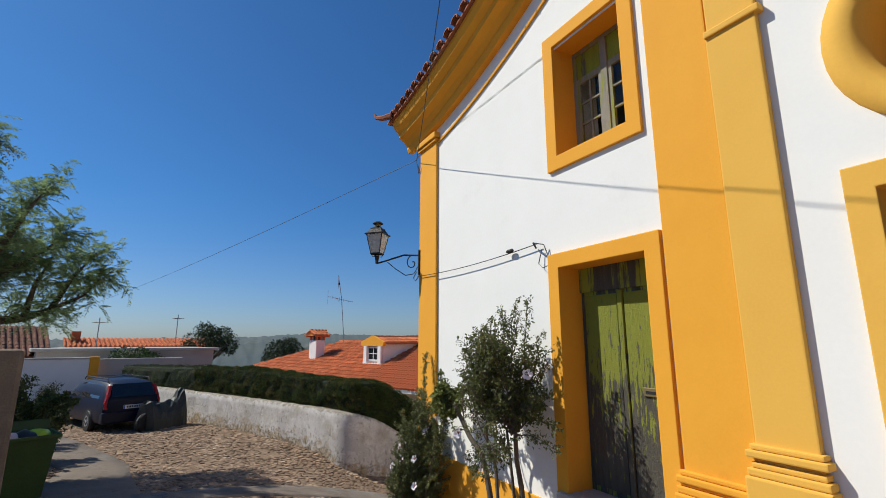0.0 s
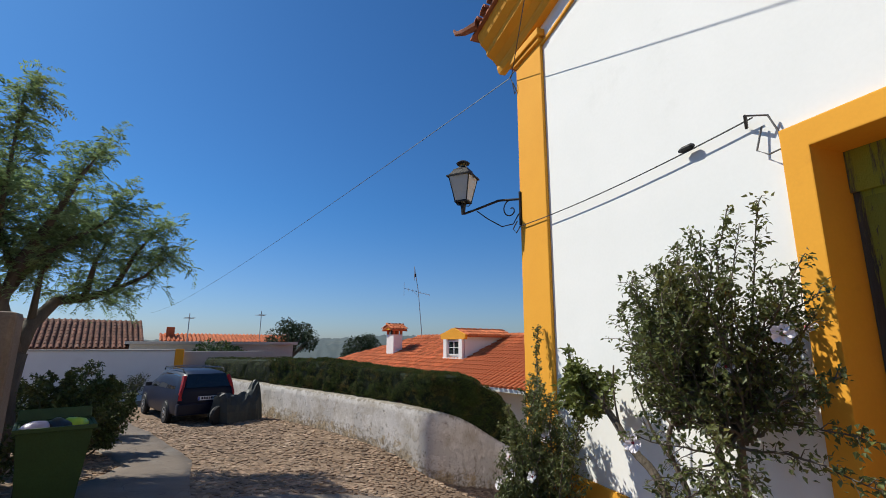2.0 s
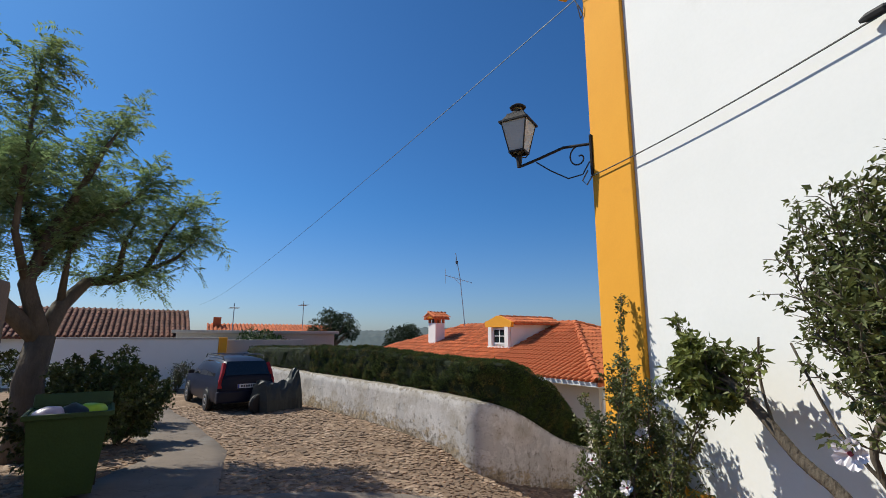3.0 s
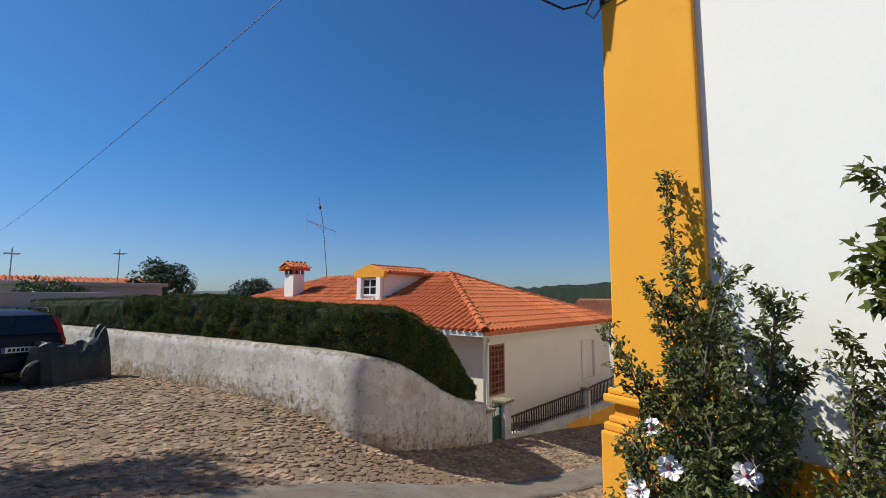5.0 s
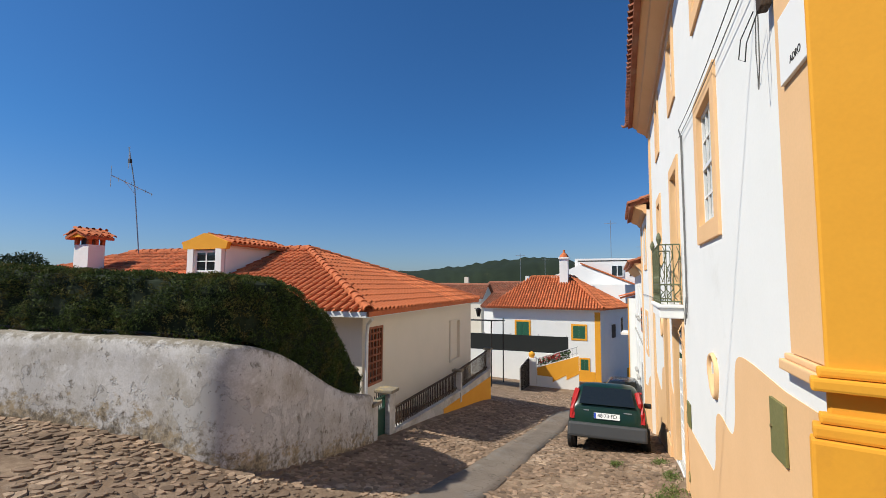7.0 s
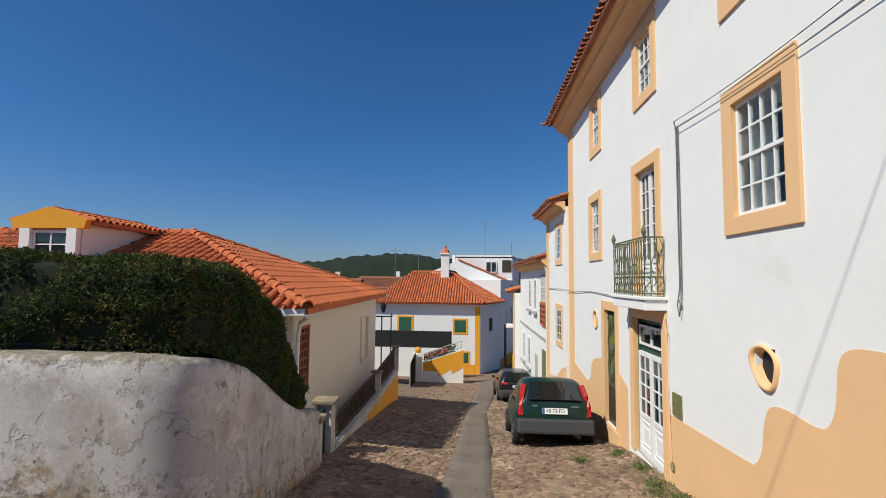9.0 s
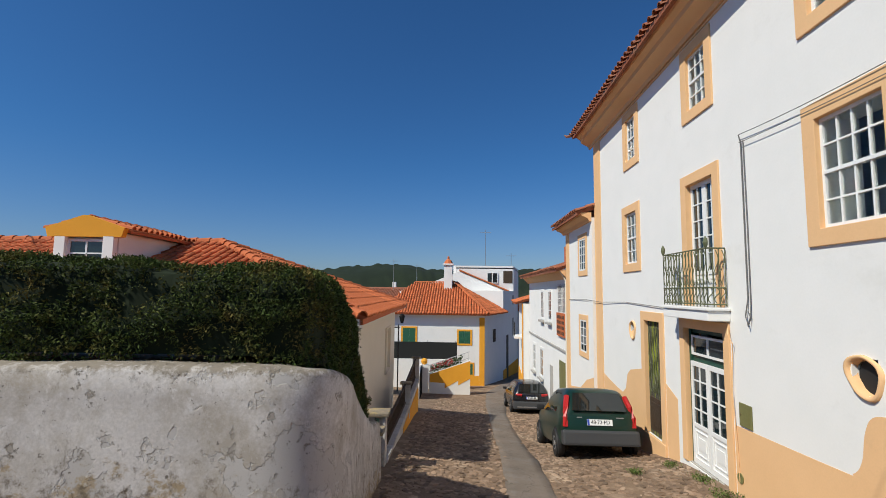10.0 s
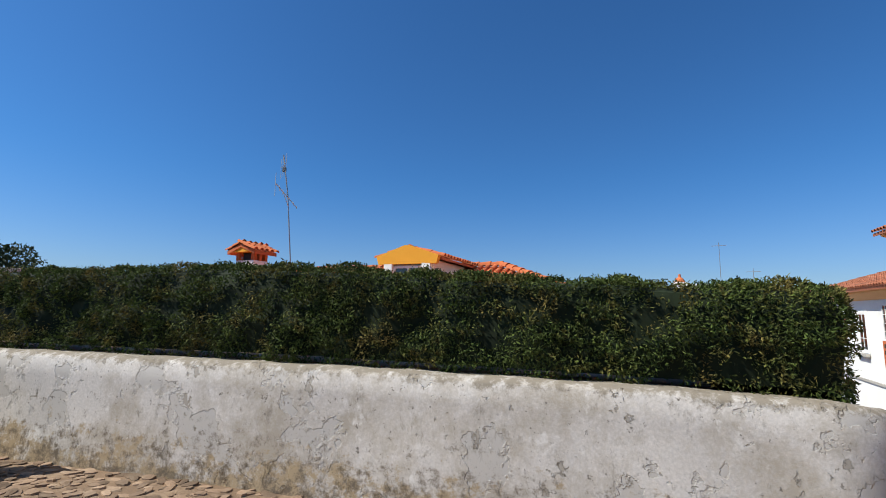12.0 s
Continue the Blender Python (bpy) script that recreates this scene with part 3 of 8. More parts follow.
# old casement window
wn_ = part("casement", boxes((WIN[0], WIN[0] + 0.05, -0.36, -0.3, WIN[2], WIN[3]), (WIN[1] - 0.05, WIN[1], -0.36, -0.3, WIN[2], WIN[3]), (WIN[0] + 0.05, WIN[1] - 0.05, -0.36, -0.3, WIN[2], WIN[2] + 0.05),
                             (WIN[0] + 0.05, WIN[1] - 0.05, -0.36, -0.3, WIN[3] - 0.06, WIN[3]), (-0.695, -0.605, -0.355, -0.285, WIN[2] + 0.05, WIN[3] - 0.06), bevel=0.005), WOOD_WIN, chapel)
for a, b in ((WIN[0] + 0.05, -0.695), (-0.605, WIN[1] - 0.05)):
    part("panel", boxes((a, b, -0.345, -0.31, 4.66, WIN[3] - 0.06), bevel=0.01), WOOD_GREEN, wn_, "flaking green head panel")
    part("sash", boxes((a, a + 0.05, -0.34, -0.3, 3.71, 4.655), (b - 0.05, b, -0.34, -0.3, 3.71, 4.655), (a + 0.05, b - 0.05, -0.34, -0.3, 3.71, 3.80), (a + 0.05, b - 0.05, -0.34, -0.3, 4.58, 4.655),
                       ((a + b) / 2 - 0.012, (a + b) / 2 + 0.012, -0.335, -0.31, 3.80, 4.58), *[(a + 0.05, b - 0.05, -0.337, -0.308, z, z + 0.022) for z in (4.05, 4.31)], bevel=0.003), WOOD_WIN, wn_)
    for i in range(2):
        for j in range(3):
            x0 = a + 0.05 + i * ((b - a) / 2 - 0.04)
            if (i, j, a < -0.75) in ((1, 0, True), (0, 2, True), (1, 2, False), (0, 0, False)):
                continue
            part("pane", boxes((x0, x0 + (b - a) / 2 - 0.06, -0.326, -0.322, 3.80 + j * 0.26, 4.05 + j * 0.26)), CLEAR, wn_)


# ---- roof tiles ----
def tile_mesh(r=0.078, length=0.46):
    """One half-round cover tile along +y, its wide end at y = 0."""
    bm = bmesh.new()
    rows = []
    for y, rr, z in ((0.0, r, 0.018), (length, r * 0.84, 0.0)):
        rows.append([bm.verts.new((rr * math.cos(a), y, z + rr * math.sin(a))) for a in (math.pi * k / 5 for k in range(6))])
    inner = [bm.verts.new((r * 0.8 * math.cos(math.pi * k / 5), 0.0, 0.018 + r * 0.8 * math.sin(math.pi * k / 5))) for k in range(6)]
    for k in range(5):
        bm.faces.new((rows[0][k], rows[0][k + 1], rows[1][k + 1], rows[1][k]))
        bm.faces.new((rows[0][k + 1], rows[0][k], inner[k], inner[k + 1]))
    bmesh.ops.recalc_face_normals(bm, faces=bm.faces[:])
    return bm


def tile_field(a, b, up, inside, step=0.215, course=0.38, rng=None, limit=40):
    """Poses of cover tiles on a roof face: eave from a to b, up the slope; inside(s, t) says whether a tile lies on it."""
    a, b, up = Vector(a), Vector(b), Vector(up).normalized()
    along = (b - a).normalized()
    nrm = along.cross(up).normalized()
    if nrm.z < 0:
        nrm = -nrm
    side = up.cross(nrm)
    n = int((b - a).length / step)
    out = []
    for i in range(n + 1):
        for j in range(limit):
            s, t = i * step, j * course
            if not inside(s, t + course * 0.5):
                continue
            p = a + along * (s + rng.uniform(-0.008, 0.008)) + up * (t + rng.uniform(-0.012, 0.012)) + nrm * (0.02 + rng.uniform(0, 0.008))
            m = Matrix((side, up, nrm)).transposed().to_4x4()
            out.append(Matrix.Translation(p) @ m @ Matrix.Rotation(rng.uniform(-0.03, 0.03), 4, "Z"))
    return out


def joined(poses, src_bm):
    """Many copies of one small mesh joined into one."""
    src = bpy.data.meshes.new("tmp")
    src_bm.to_mesh(src)
    src_bm.free()
    v = np.array([list(p.co) for p in src.vertices])
    faces = [tuple(p.vertices) for p in src.polygons]
    n = len(v)
    vs, fs = [], []
    for i, m in enumerate(poses):
        mm = np.array(m)
        vs.append(v @ mm[:3, :3].T + mm[:3, 3])
        fs += [tuple(k + i * n for k in f) for f in faces]
    me = bpy.data.meshes.new("pieces")
    if vs:
        me.from_pydata(np.concatenate(vs).tolist(), [], fs)
    bpy.data.meshes.remove(src)
    return me


def roof_face(parent, corners, mat, inside, rng, step=0.215, course=0.38, thick=0.10, name="roof_slope", single=0):
    """One slope: a slab, with half-round tiles over it. corners: eave a, eave b, then the rest round the slope."""
    bm = bmesh.new()
    lo = [bm.verts.new(Vector(c) - Vector((0, 0, thick))) for c in corners]
    hi = [bm.verts.new(Vector(c)) for c in corners]
    bm.faces.new(hi)
    bm.faces.new(lo[::-1])
    k = len(corners)
    for i in range(k):
        bm.faces.new((lo[i], lo[(i + 1) % k], hi[(i + 1) % k], hi[i]))
    bmesh.ops.recalc_face_normals(bm, faces=bm.faces[:])
    slab = part(name, bm, mat, parent)
    a, b, c = Vector(corners[0]), Vector(corners[1]), Vector(corners[2])
    al = (b - a).normalized()
    up = (c - a) - al * (c - a).dot(al)
    ps = tile_field(a - up.normalized() * 0.06, b - up.normalized() * 0.06, up, inside, step, course, rng)
    if single:
        ps.sort(key=lambda m: m.translation.length)
        one = mesh_of("tile", tile_mesh(), mat)
        for m in ps[:single]:
            part("tile", one, mat, slab, at=m)
        ps = ps[single:]
    me = joined(ps, tile_mesh())
    me.materials.append(mat)
    ob = part("roof_tiles", me, mat, slab)
    ob["kind"] = "stuff"
    return slab


def ridge_tiles(parent, a, b, mat, r=0.12, name="ridge"):
    a, b = Vector(a), Vector(b)
    d = (b - a).normalized()
    s = d.cross(Vector((0, 0, 1))).normalized()
    n = s.cross(d)
    m = Matrix((s, d, n)).transposed().to_4x4()
    k = int((b - a).length / 0.36)
    one = mesh_of("ridge_tile", tile_mesh(r, 0.42), mat)
    for i in range(k):
        part("ridge_tile", one, mat, parent, at=Matrix.Translation(a + d * i * (b - a).length / k) @ m @ Matrix.Rotation(0.04 * math.sin(i * 2.3), 4, "Z"))


RNG = random.Random(5)
# verge tiles of the chapel gable, end-on along the rake, and the roof behind
ps = []
for i in range(60):
    u = -10.3 + 0.236 * i
    ps.append(Matrix.Translation((u + 0.02, 0.56, rake(u) + 0.60)) @ pose(0, 0, 0, -6, math.degrees(-math.atan(rake(u + 0.05) - rake(u)) / 0.05) * -0.0, 180))
me = joined(ps, tile_mesh(0.10, 0.5))
me.materials.append(TILE_OLD)
vt = part("verge_tiles", me, TILE_OLD, chapel, "terracotta verge tiles")
bm = sweep_rake([(-9.0, 0.0), (0.50, 0.0), (0.50, 0.035), (-9.0, 0.035)], -10.7, 3.98, 60, 0.585)
part("roof", bm, TILE_OLD, chapel)
part("eave_horn", tube([(3.7, 0.5, 5.78), (3.95, 0.62, 5.80), (4.10, 0.68, 5.86), (4.15, 0.70, 5.95)], 0.07, 7, taper=0.02), TILE_OLD, chapel, "upturned corner tile")
# ---- retaining wall with the hedge on it ----
WALL_LINE = [(4.05, 25.2), (4.78, 22.0), (5.84, 17.35), (6.42, 14.78), (6.79, 13.15), (7.02, 12.1), (7.12, 11.62), (7.30, 11.36), (7.62, 11.27), (8.1, 11.29), (8.7, 11.37), (9.4, 11.44), (10.1, 11.5), (10.95, 11.56)]
WALL_TOP = [-0.22, -0.25, -0.28, -0.30, -0.33, -0.36, -0.38, -0.41, -0.47, -0.62, -0.90, -1.28, -1.58, -1.80]


def along(line, vals, step):
    """Places at even steps on a line of corners, rounded off, with a value carried along."""
    out = []
    n = len(line)
    for i in range(n - 1):
        p = [line[max(i - 1, 0)], line[i], line[i + 1], line[min(i + 2, n - 1)]]
        q = [vals[max(i - 1, 0)], vals[i], vals[i + 1], vals[min(i + 2, n - 1)]]
        k = max(1, int(math.dist(p[1], p[2]) / step))
        for j in range(k):
            t = j / k
            w = (-0.5 * t + t * t - 0.5 * t ** 3, 1 - 2.5 * t * t + 1.5 * t ** 3, 0.5 * t + 2 * t * t - 1.5 * t ** 3, -0.5 * t * t + 0.5 * t ** 3)
            out.append((sum(a * b[0] for a, b in zip(w, p)), sum(a * b[1] for a, b in zip(w, p)), sum(a * b for a, b in zip(w, q))))
    out.append((*line[-1], vals[-1]))
    return out


def normals_of(pts):
    res = []
    for i in range(len(pts)):
        a, b = pts[max(i - 1, 0)], pts[min(i + 1, len(pts) - 1)]
        d = Vector((b[0] - a[0], b[1] - a[1])).normalized()
        res.append(Vector((-d.y, d.x)))      # to the garden side
    return res


WPTS = along(WALL_LINE, WALL_TOP, 0.12)
WNRM = normals_of(WPTS)
bm = bmesh.new()
prev = None
spots = {}
for (x, y, zt), nr in zip(WPTS, WNRM):
    foot = ground_z(x, y)
    zb = min(ground_z(x, y), zt - 0.3) - 0.5
    row = []
    levels = [zb + (zt - 0.05 - zb) * k / 9 for k in range(10)]
    for z in levels:
        o = 0.02 * noise.noise((x * 1.1, y * 1.1, z * 1.4)) + 0.006 * noise.noise((x * 6, y * 6, z * 6)) - 0.06 * max(0.0, 1 - (z - zb - 0.5) / 0.9) * 0.7
        row.append(bm.verts.new((x + nr.x * o, y + nr.y * o, z)))
    for o, h in ((0.03, -0.012), (0.08, 0.004), (0.26, 0.004), (0.32, -0.02), (0.34, -0.06)):
        row.append(bm.verts.new((x + nr.x * o, y + nr.y * o, zt + h + 0.012 * noise.noise((x * 3, y * 3, o)))))
    row.append(bm.verts.new((x + nr.x * 0.36, y + nr.y * 0.36, zb)))
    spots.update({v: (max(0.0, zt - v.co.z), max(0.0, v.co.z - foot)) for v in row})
    if prev:
        for k in range(len(row) - 1):
            bm.faces.new((prev[k], row[k], row[k + 1], prev[k + 1]))
    else:
        bm.faces.new(row)
    prev = row
bm.faces.new(prev[::-1])
bmesh.ops.recalc_face_normals(bm, faces=bm.faces[:])
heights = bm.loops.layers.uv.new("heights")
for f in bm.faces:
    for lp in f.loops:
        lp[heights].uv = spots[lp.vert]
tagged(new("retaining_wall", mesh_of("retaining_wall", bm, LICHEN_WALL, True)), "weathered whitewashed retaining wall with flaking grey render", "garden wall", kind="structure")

# garden earth behind the wall
bm = bmesh.new()
prev = None
for (x, y, zt), nr in zip(WPTS[::4], WNRM[::4]):
    row = [bm.verts.new((x + nr.x * o, y + nr.y * o, zt - 0.06 - 0.02 * (o > 2))) for o in (0.3, 1.2, 2.6)]
    if prev:
        for k in range(2):
            bm.faces.new((prev[k], row[k], row[k + 1], prev[k + 1]))
    prev = row
bmesh.ops.recalc_face_normals(bm, faces=bm.faces[:])
tagged(new("garden_bed", mesh_of("garden_bed", bm, EARTH)), "bare earth bed behind the retaining wall", "garden bed", kind="structure")

LEAF_DARK = material("hedge_green", (0.042, 0.066, 0.014), (0.076, 0.104, 0.022), 2.5, 0.7, 0.0, 20, through=0.12, island=0.65, stain=(0.15, 0.115, 0.032), stain_scale=3.0, stain_cut=(0.5, 0.64), spec=0.2)
# near-black green stands in for the shade between the leaves
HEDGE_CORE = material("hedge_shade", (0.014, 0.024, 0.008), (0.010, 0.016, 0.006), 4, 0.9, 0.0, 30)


def leaf_mesh(name, centres, normals, size, mat, rng, squash=0.5, blades=1, droop=0.0, fold=True):
    """Small pointed leaves, each two triangles, at given places, facing roughly along given normals."""
    c = np.repeat(np.asarray(centres, float), blades, axis=0)
    nrm = np.repeat(np.asarray(normals, float), blades, axis=0)
    k = len(c)
    d = nrm * 0.45 + rng.normal(0, 0.75, (k, 3))
    d[:, 2] -= droop
    d /= np.linalg.norm(d, axis=1)[:, None] + 1e-9
    s = np.cross(d, rng.normal(0, 1, (k, 3)))
    s /= np.linalg.norm(s, axis=1)[:, None] + 1e-9
    up = np.cross(d, s)
    ln = size * rng.uniform(0.6, 1.35, (k, 1))
    w = ln * squash
    v = np.empty((k, 4, 3))
    v[:, 0] = c - d * ln * 0.2
    v[:, 1] = c + d * ln * 0.35 + s * w * 0.5 + up * ln * 0.12
    v[:, 2] = c + d * ln
    v[:, 3] = c + d * ln * 0.35 - s * w * 0.5 + up * ln * 0.12
    me = bpy.data.meshes.new(name)
    f = np.arange(k)[:, None] * 4
    faces = np.concatenate([f + np.array([0, 1, 2]), f + np.array([0, 2, 3])], axis=0)
    me.from_pydata(v.reshape(-1, 3).tolist(), [], faces.tolist())
    me.materials.append(mat)
    return me


# hedge: clipped box shape along the wall, round at its end
HPTS = [(p, n) for p, n in zip(WPTS, WNRM) if p[0] < 10.85]
HPTS = HPTS[::2]


def hedge_section(i):
    (x, y, zb), nr = HPTS[i]
    run = min(1.0, (len(HPTS) - 1 - i) / 9.0)
    top = float(np.interp(y, (11, 13, 17, 19, 25), (0.44, 0.49, 0.66, 0.62, 0.50))) + 0.05 * noise.noise((x * 0.7, y * 0.7, 3))
    if x > 8.6:
        top -= 0.09 * (x - 8.6) ** 2
    top = zb + (top - zb) * max(0.25, run ** 0.45)
    pro = [(0.10, 0.0), (0.06, 0.35), (0.07, 0.75), (0.13, 0.94), (0.28, 1.0), (0.75, 1.0), (0.95, 0.93), (1.05, 0.7), (1.05, 0.0)]
    out = []
    for o, h in pro:
        z = zb - 0.02 + (top - zb) * h
        oo = 0.12 + o * (0.55 + 0.45 * run) + 0.06 * noise.noise((x * 2.3, y * 2.3, z * 2.3)) + 0.05 * noise.noise((x * 5.1, y * 5.1, z * 4.0))
        out.append(Vector((x + nr.x * oo, y + nr.y * oo, z)))
    return out


SECT = [hedge_section(i) for i in range(len(HPTS))]
hedge = thing("hedge", "dense clipped dark green hedge on the retaining wall", "hedge")
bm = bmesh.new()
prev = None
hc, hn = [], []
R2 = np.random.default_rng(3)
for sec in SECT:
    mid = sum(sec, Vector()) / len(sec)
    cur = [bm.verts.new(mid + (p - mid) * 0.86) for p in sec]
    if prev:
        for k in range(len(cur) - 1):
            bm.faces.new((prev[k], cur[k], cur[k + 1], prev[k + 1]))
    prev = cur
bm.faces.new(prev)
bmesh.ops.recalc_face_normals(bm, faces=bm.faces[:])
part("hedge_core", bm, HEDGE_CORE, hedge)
for i in range(len(SECT) - 1):
    near = SECT[i][0].y < 19.5
    for k in range(7):
        a, b, c, d = SECT[i][k], SECT[i + 1][k], SECT[i + 1][k + 1], SECT[i][k + 1]
        area = ((b - a).cross(d - a)).length
        nrm = (d - a).cross(b - a).normalized()
        if k == 0 and nrm.dot(a - sum(SECT[i], Vector()) / 9) < 0:
            nrm = -nrm
        n = int(area * (7200 if near else 1500)) + 1
        for s, t in R2.uniform(0, 1, (n, 2)):
            p = (a * (1 - s) + b * s) * (1 - t) + (d * (1 - s) + c * s) * t
            hc.append(p[:])
            hn.append((p - sum(SECT[i], Vector()) / 9).normalized()[:])
end = SECT[-1]
mid = sum(end, Vector()) / 9
for s in R2.uniform(0, 1, (900, 2)):
    k = int(s[0] * 8)
    p = mid.lerp(end[k].lerp(end[k + 1], s[0] * 8 - k), math.sqrt(s[1]))
    hc.append(p[:])
    hn.append((0.9, -0.3, 0.2))
hc, hn = np.array(hc), np.array(hn)
bulge = np.array([0.085 * noise.noise((x * 2.4, y * 2.4, z * 3.4)) + 0.08 * noise.noise((x * 5.5, y * 5.5, z * 8.0)) for x, y, z in hc])
kept = R2.uniform(0, 1, len(hc)) < np.clip(0.72 + bulge * 13, 0.10, 1.0)
bulge *= np.interp(hc[:, 0], (7.3, 8.6), (1.0, 0.35))
hc = hc + hn * (bulge[:, None] - 0.015) + R2.normal(0, 0.014, hc.shape)
hc, hn = hc[kept], hn[kept]
lm = part("hedge_leaves", leaf_mesh("hedge_leaves", hc, hn, 0.029, LEAF_DARK, R2, 0.48), LEAF_DARK, hedge)
lm["kind"] = "stuff"

# ---- house behind the hedge ----
HH = frame_of(11.5, 12.0, 3.5)
hh = thing("house", "cream house with orange tiled hip roof, dormer and chimney", "house", HH)
part("wall", wall_grid(0.0, 9.3, -4.6, -0.36, 0.3, [(0.28, 1.07, -2.02, -0.66), (6.45, 7.55, -2.36, -1.0)]), CREAM, hh, at=Matrix(((1, 0, 0, 0.56), (0, -1, 0, 0.45), (0, 0, 1, 0), (0, 0, 0, 1))))
for dims in ((0.56, 0.86, 0.751, 17.0, -4.6, -0.36), (9.56, 9.86, 0.751, 17.0, -4.6, -0.36), (0.86, 9.56, 16.7, 17.0, -4.6, -0.36)):
    part("wall", boxes(dims), CREAM, hh)
part("eave_board", boxes((0.03, 9.95, 0.06, 0.45, -0.36, -0.30), (0.03, 0.56, 0.451, 17.4, -0.36, -0.30), (0.0, 9.98, 0.02, 0.06, -0.37, -0.25), (-0.01, 0.03, 0.06, 17.4, -0.37, -0.25), bevel=0.004), WHITE, hh)
part("downpipe", tube([(0.35, 0.10, -0.42), (0.62, 0.34, -0.55), (0.64, 0.38, -0.8), (0.64, 0.38, -3.2)], 0.04, 8), WHITE_GLOSS, hh)
lat = part("clay_lattice", boxes((0.84, 0.9, 0.46, 0.52, -2.02, -0.66), (1.57, 1.63, 0.46, 0.52, -2.02, -0.66), (0.9, 1.57, 0.46, 0.52, -2.02, -1.96), (0.9, 1.57, 0.46, 0.52, -0.72, -0.66)), TILE_OLD, hh, "terracotta ventilation lattice")
for i in range(1, 5):
    part("bar", boxes((0.84 + 0.158 * i - 0.02, 0.84 + 0.158 * i + 0.02, 0.475, 0.515, -1.96, -0.72)), TILE_OLD, lat)
for j in range(1, 8):
    part("bar", boxes((0.9, 1.57, 0.478, 0.512, -2.02 + 0.17 * j - 0.02, -2.02 + 0.17 * j + 0.02)), TILE_OLD, lat)
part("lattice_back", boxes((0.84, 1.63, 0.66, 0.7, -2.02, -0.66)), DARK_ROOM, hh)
part("side_window", boxes((7.0, 8.12, 0.50, 0.54, -2.36, -1.0)), CREAM, hh)
part("window_frame", boxes((6.95, 7.01, 0.40, 0.5, -2.42, -0.94), (8.11, 8.17, 0.40, 0.5, -2.42, -0.94), (7.01, 8.11, 0.40, 0.5, -0.998, -0.94), (7.01, 8.11, 0.38, 0.5, -2.42, -2.358), bevel=0.004), CREAM, hh)
rng = random.Random(11)
ZE, ZR = -0.25, 1.50
A, B, C, D = (0, 0, ZE), (9.5, 0, ZE), (4.62, 4.75, ZR), (4.62, 13.0, ZR)
E_, F_ = (0, 17.6, ZE), (9.5, 17.6, ZE)
sl = math.hypot(4.75, 1.75)
sw = math.hypot(4.62, 1.75)
roof_face(hh, [A, B, C], TILE, lambda s, t: s > 4.62 * t / sl - 0.02 and s < 9.5 - 4.88 * t / sl + 0.02 and t < sl, rng, single=150)
roof_face(hh, [E_, A, C, D], TILE, lambda s, t: s < 17.6 - 4.75 * t / sw + 0.02 and s > 4.6 * t / sw - 0.02 and t < sw, rng, single=150)
roof_face(hh, [B, F_, D, C], TILE, lambda s, t: False, rng)
roof_face(hh, [F_, E_, D], TILE, lambda s, t: False, rng)
ridge_tiles(hh, (0.02, 0.02, ZE + 0.02), (4.62, 4.75, ZR + 0.04), TILE, 0.12)
ridge_tiles(hh, (9.48, 0.02, ZE + 0.02), (4.62, 4.75, ZR + 0.04), TILE, 0.12)
ridge_tiles(hh, (4.62, 4.7, ZR + 0.03), (4.62, 13.0, ZR + 0.03), TILE, 0.12)
# dormer
DY = 6.38
dm = part("dormer", prism([(DY - 0.66, 0.42), (DY + 0.66, 0.42), (DY + 0.66, 1.45), (DY, 1.66), (DY - 0.66, 1.45)], 1.95, 4.4, "x"), WHITE, hh, "small white dormer with ochre gable")
part("gable_front", prism([(DY - 0.80, 1.34), (DY + 0.80, 1.34), (DY + 0.86, 1.54), (DY + 0.06, 1.81), (DY - 0.06, 1.81), (DY - 0.86, 1.54)], 1.80, 1.948, "x"), OCHRE, dm)
part("window_recess", boxes((1.93, 1.949, DY - 0.41, DY + 0.41, 0.66, 1.30)), WOOD_DARK, dm)
dw = part("window_frame", boxes((1.88, 1.928, DY - 0.41, DY - 0.35, 0.66, 1.30), (1.88, 1.928, DY + 0.35, DY + 0.41, 0.66, 1.30), (1.88, 1.928, DY - 0.35, DY + 0.35, 0.66, 0.72), (1.88, 1.928, DY - 0.35, DY + 0.35, 1.24, 1.30), (1.885, 1.925, DY - 0.02, DY + 0.02, 0.72, 1.24), (1.886, 1.924, DY - 0.35, DY + 0.35, 0.97, 1.0), bevel=0.003), WHITE_GLOSS, dm)
part("pane", boxes((1.90, 1.912, DY - 0.35, DY + 0.35, 0.72, 1.24)), PANE, dm)
part("jamb", boxes((1.80, 1.93, DY - 0.64, DY - 0.412, 0.56, 1.358), (1.80, 1.93, DY + 0.412, DY + 0.64, 0.56, 1.358), (1.78, 1.93, DY - 0.70, DY + 0.70, 0.44, 0.558), bevel=0.006), WHITE, dm)
for sgn in (-1, 1):
    e = [(1.95, DY + sgn * 0.90, 1.49), (4.55, DY + sgn * 0.90, 1.49)]
    r = [(5.2, DY, 1.74), (1.95, DY, 1.74)]
    cs = e + r if sgn < 0 else [e[1], e[0], r[1], r[0]]
    roof_face(dm, cs, TILE, lambda s, t: t < 0.95, rng, step=0.2, thick=0.06)
ridge_tiles(dm, (1.95, DY, 1.75), (4.9, DY, 1.75), TILE, 0.085)
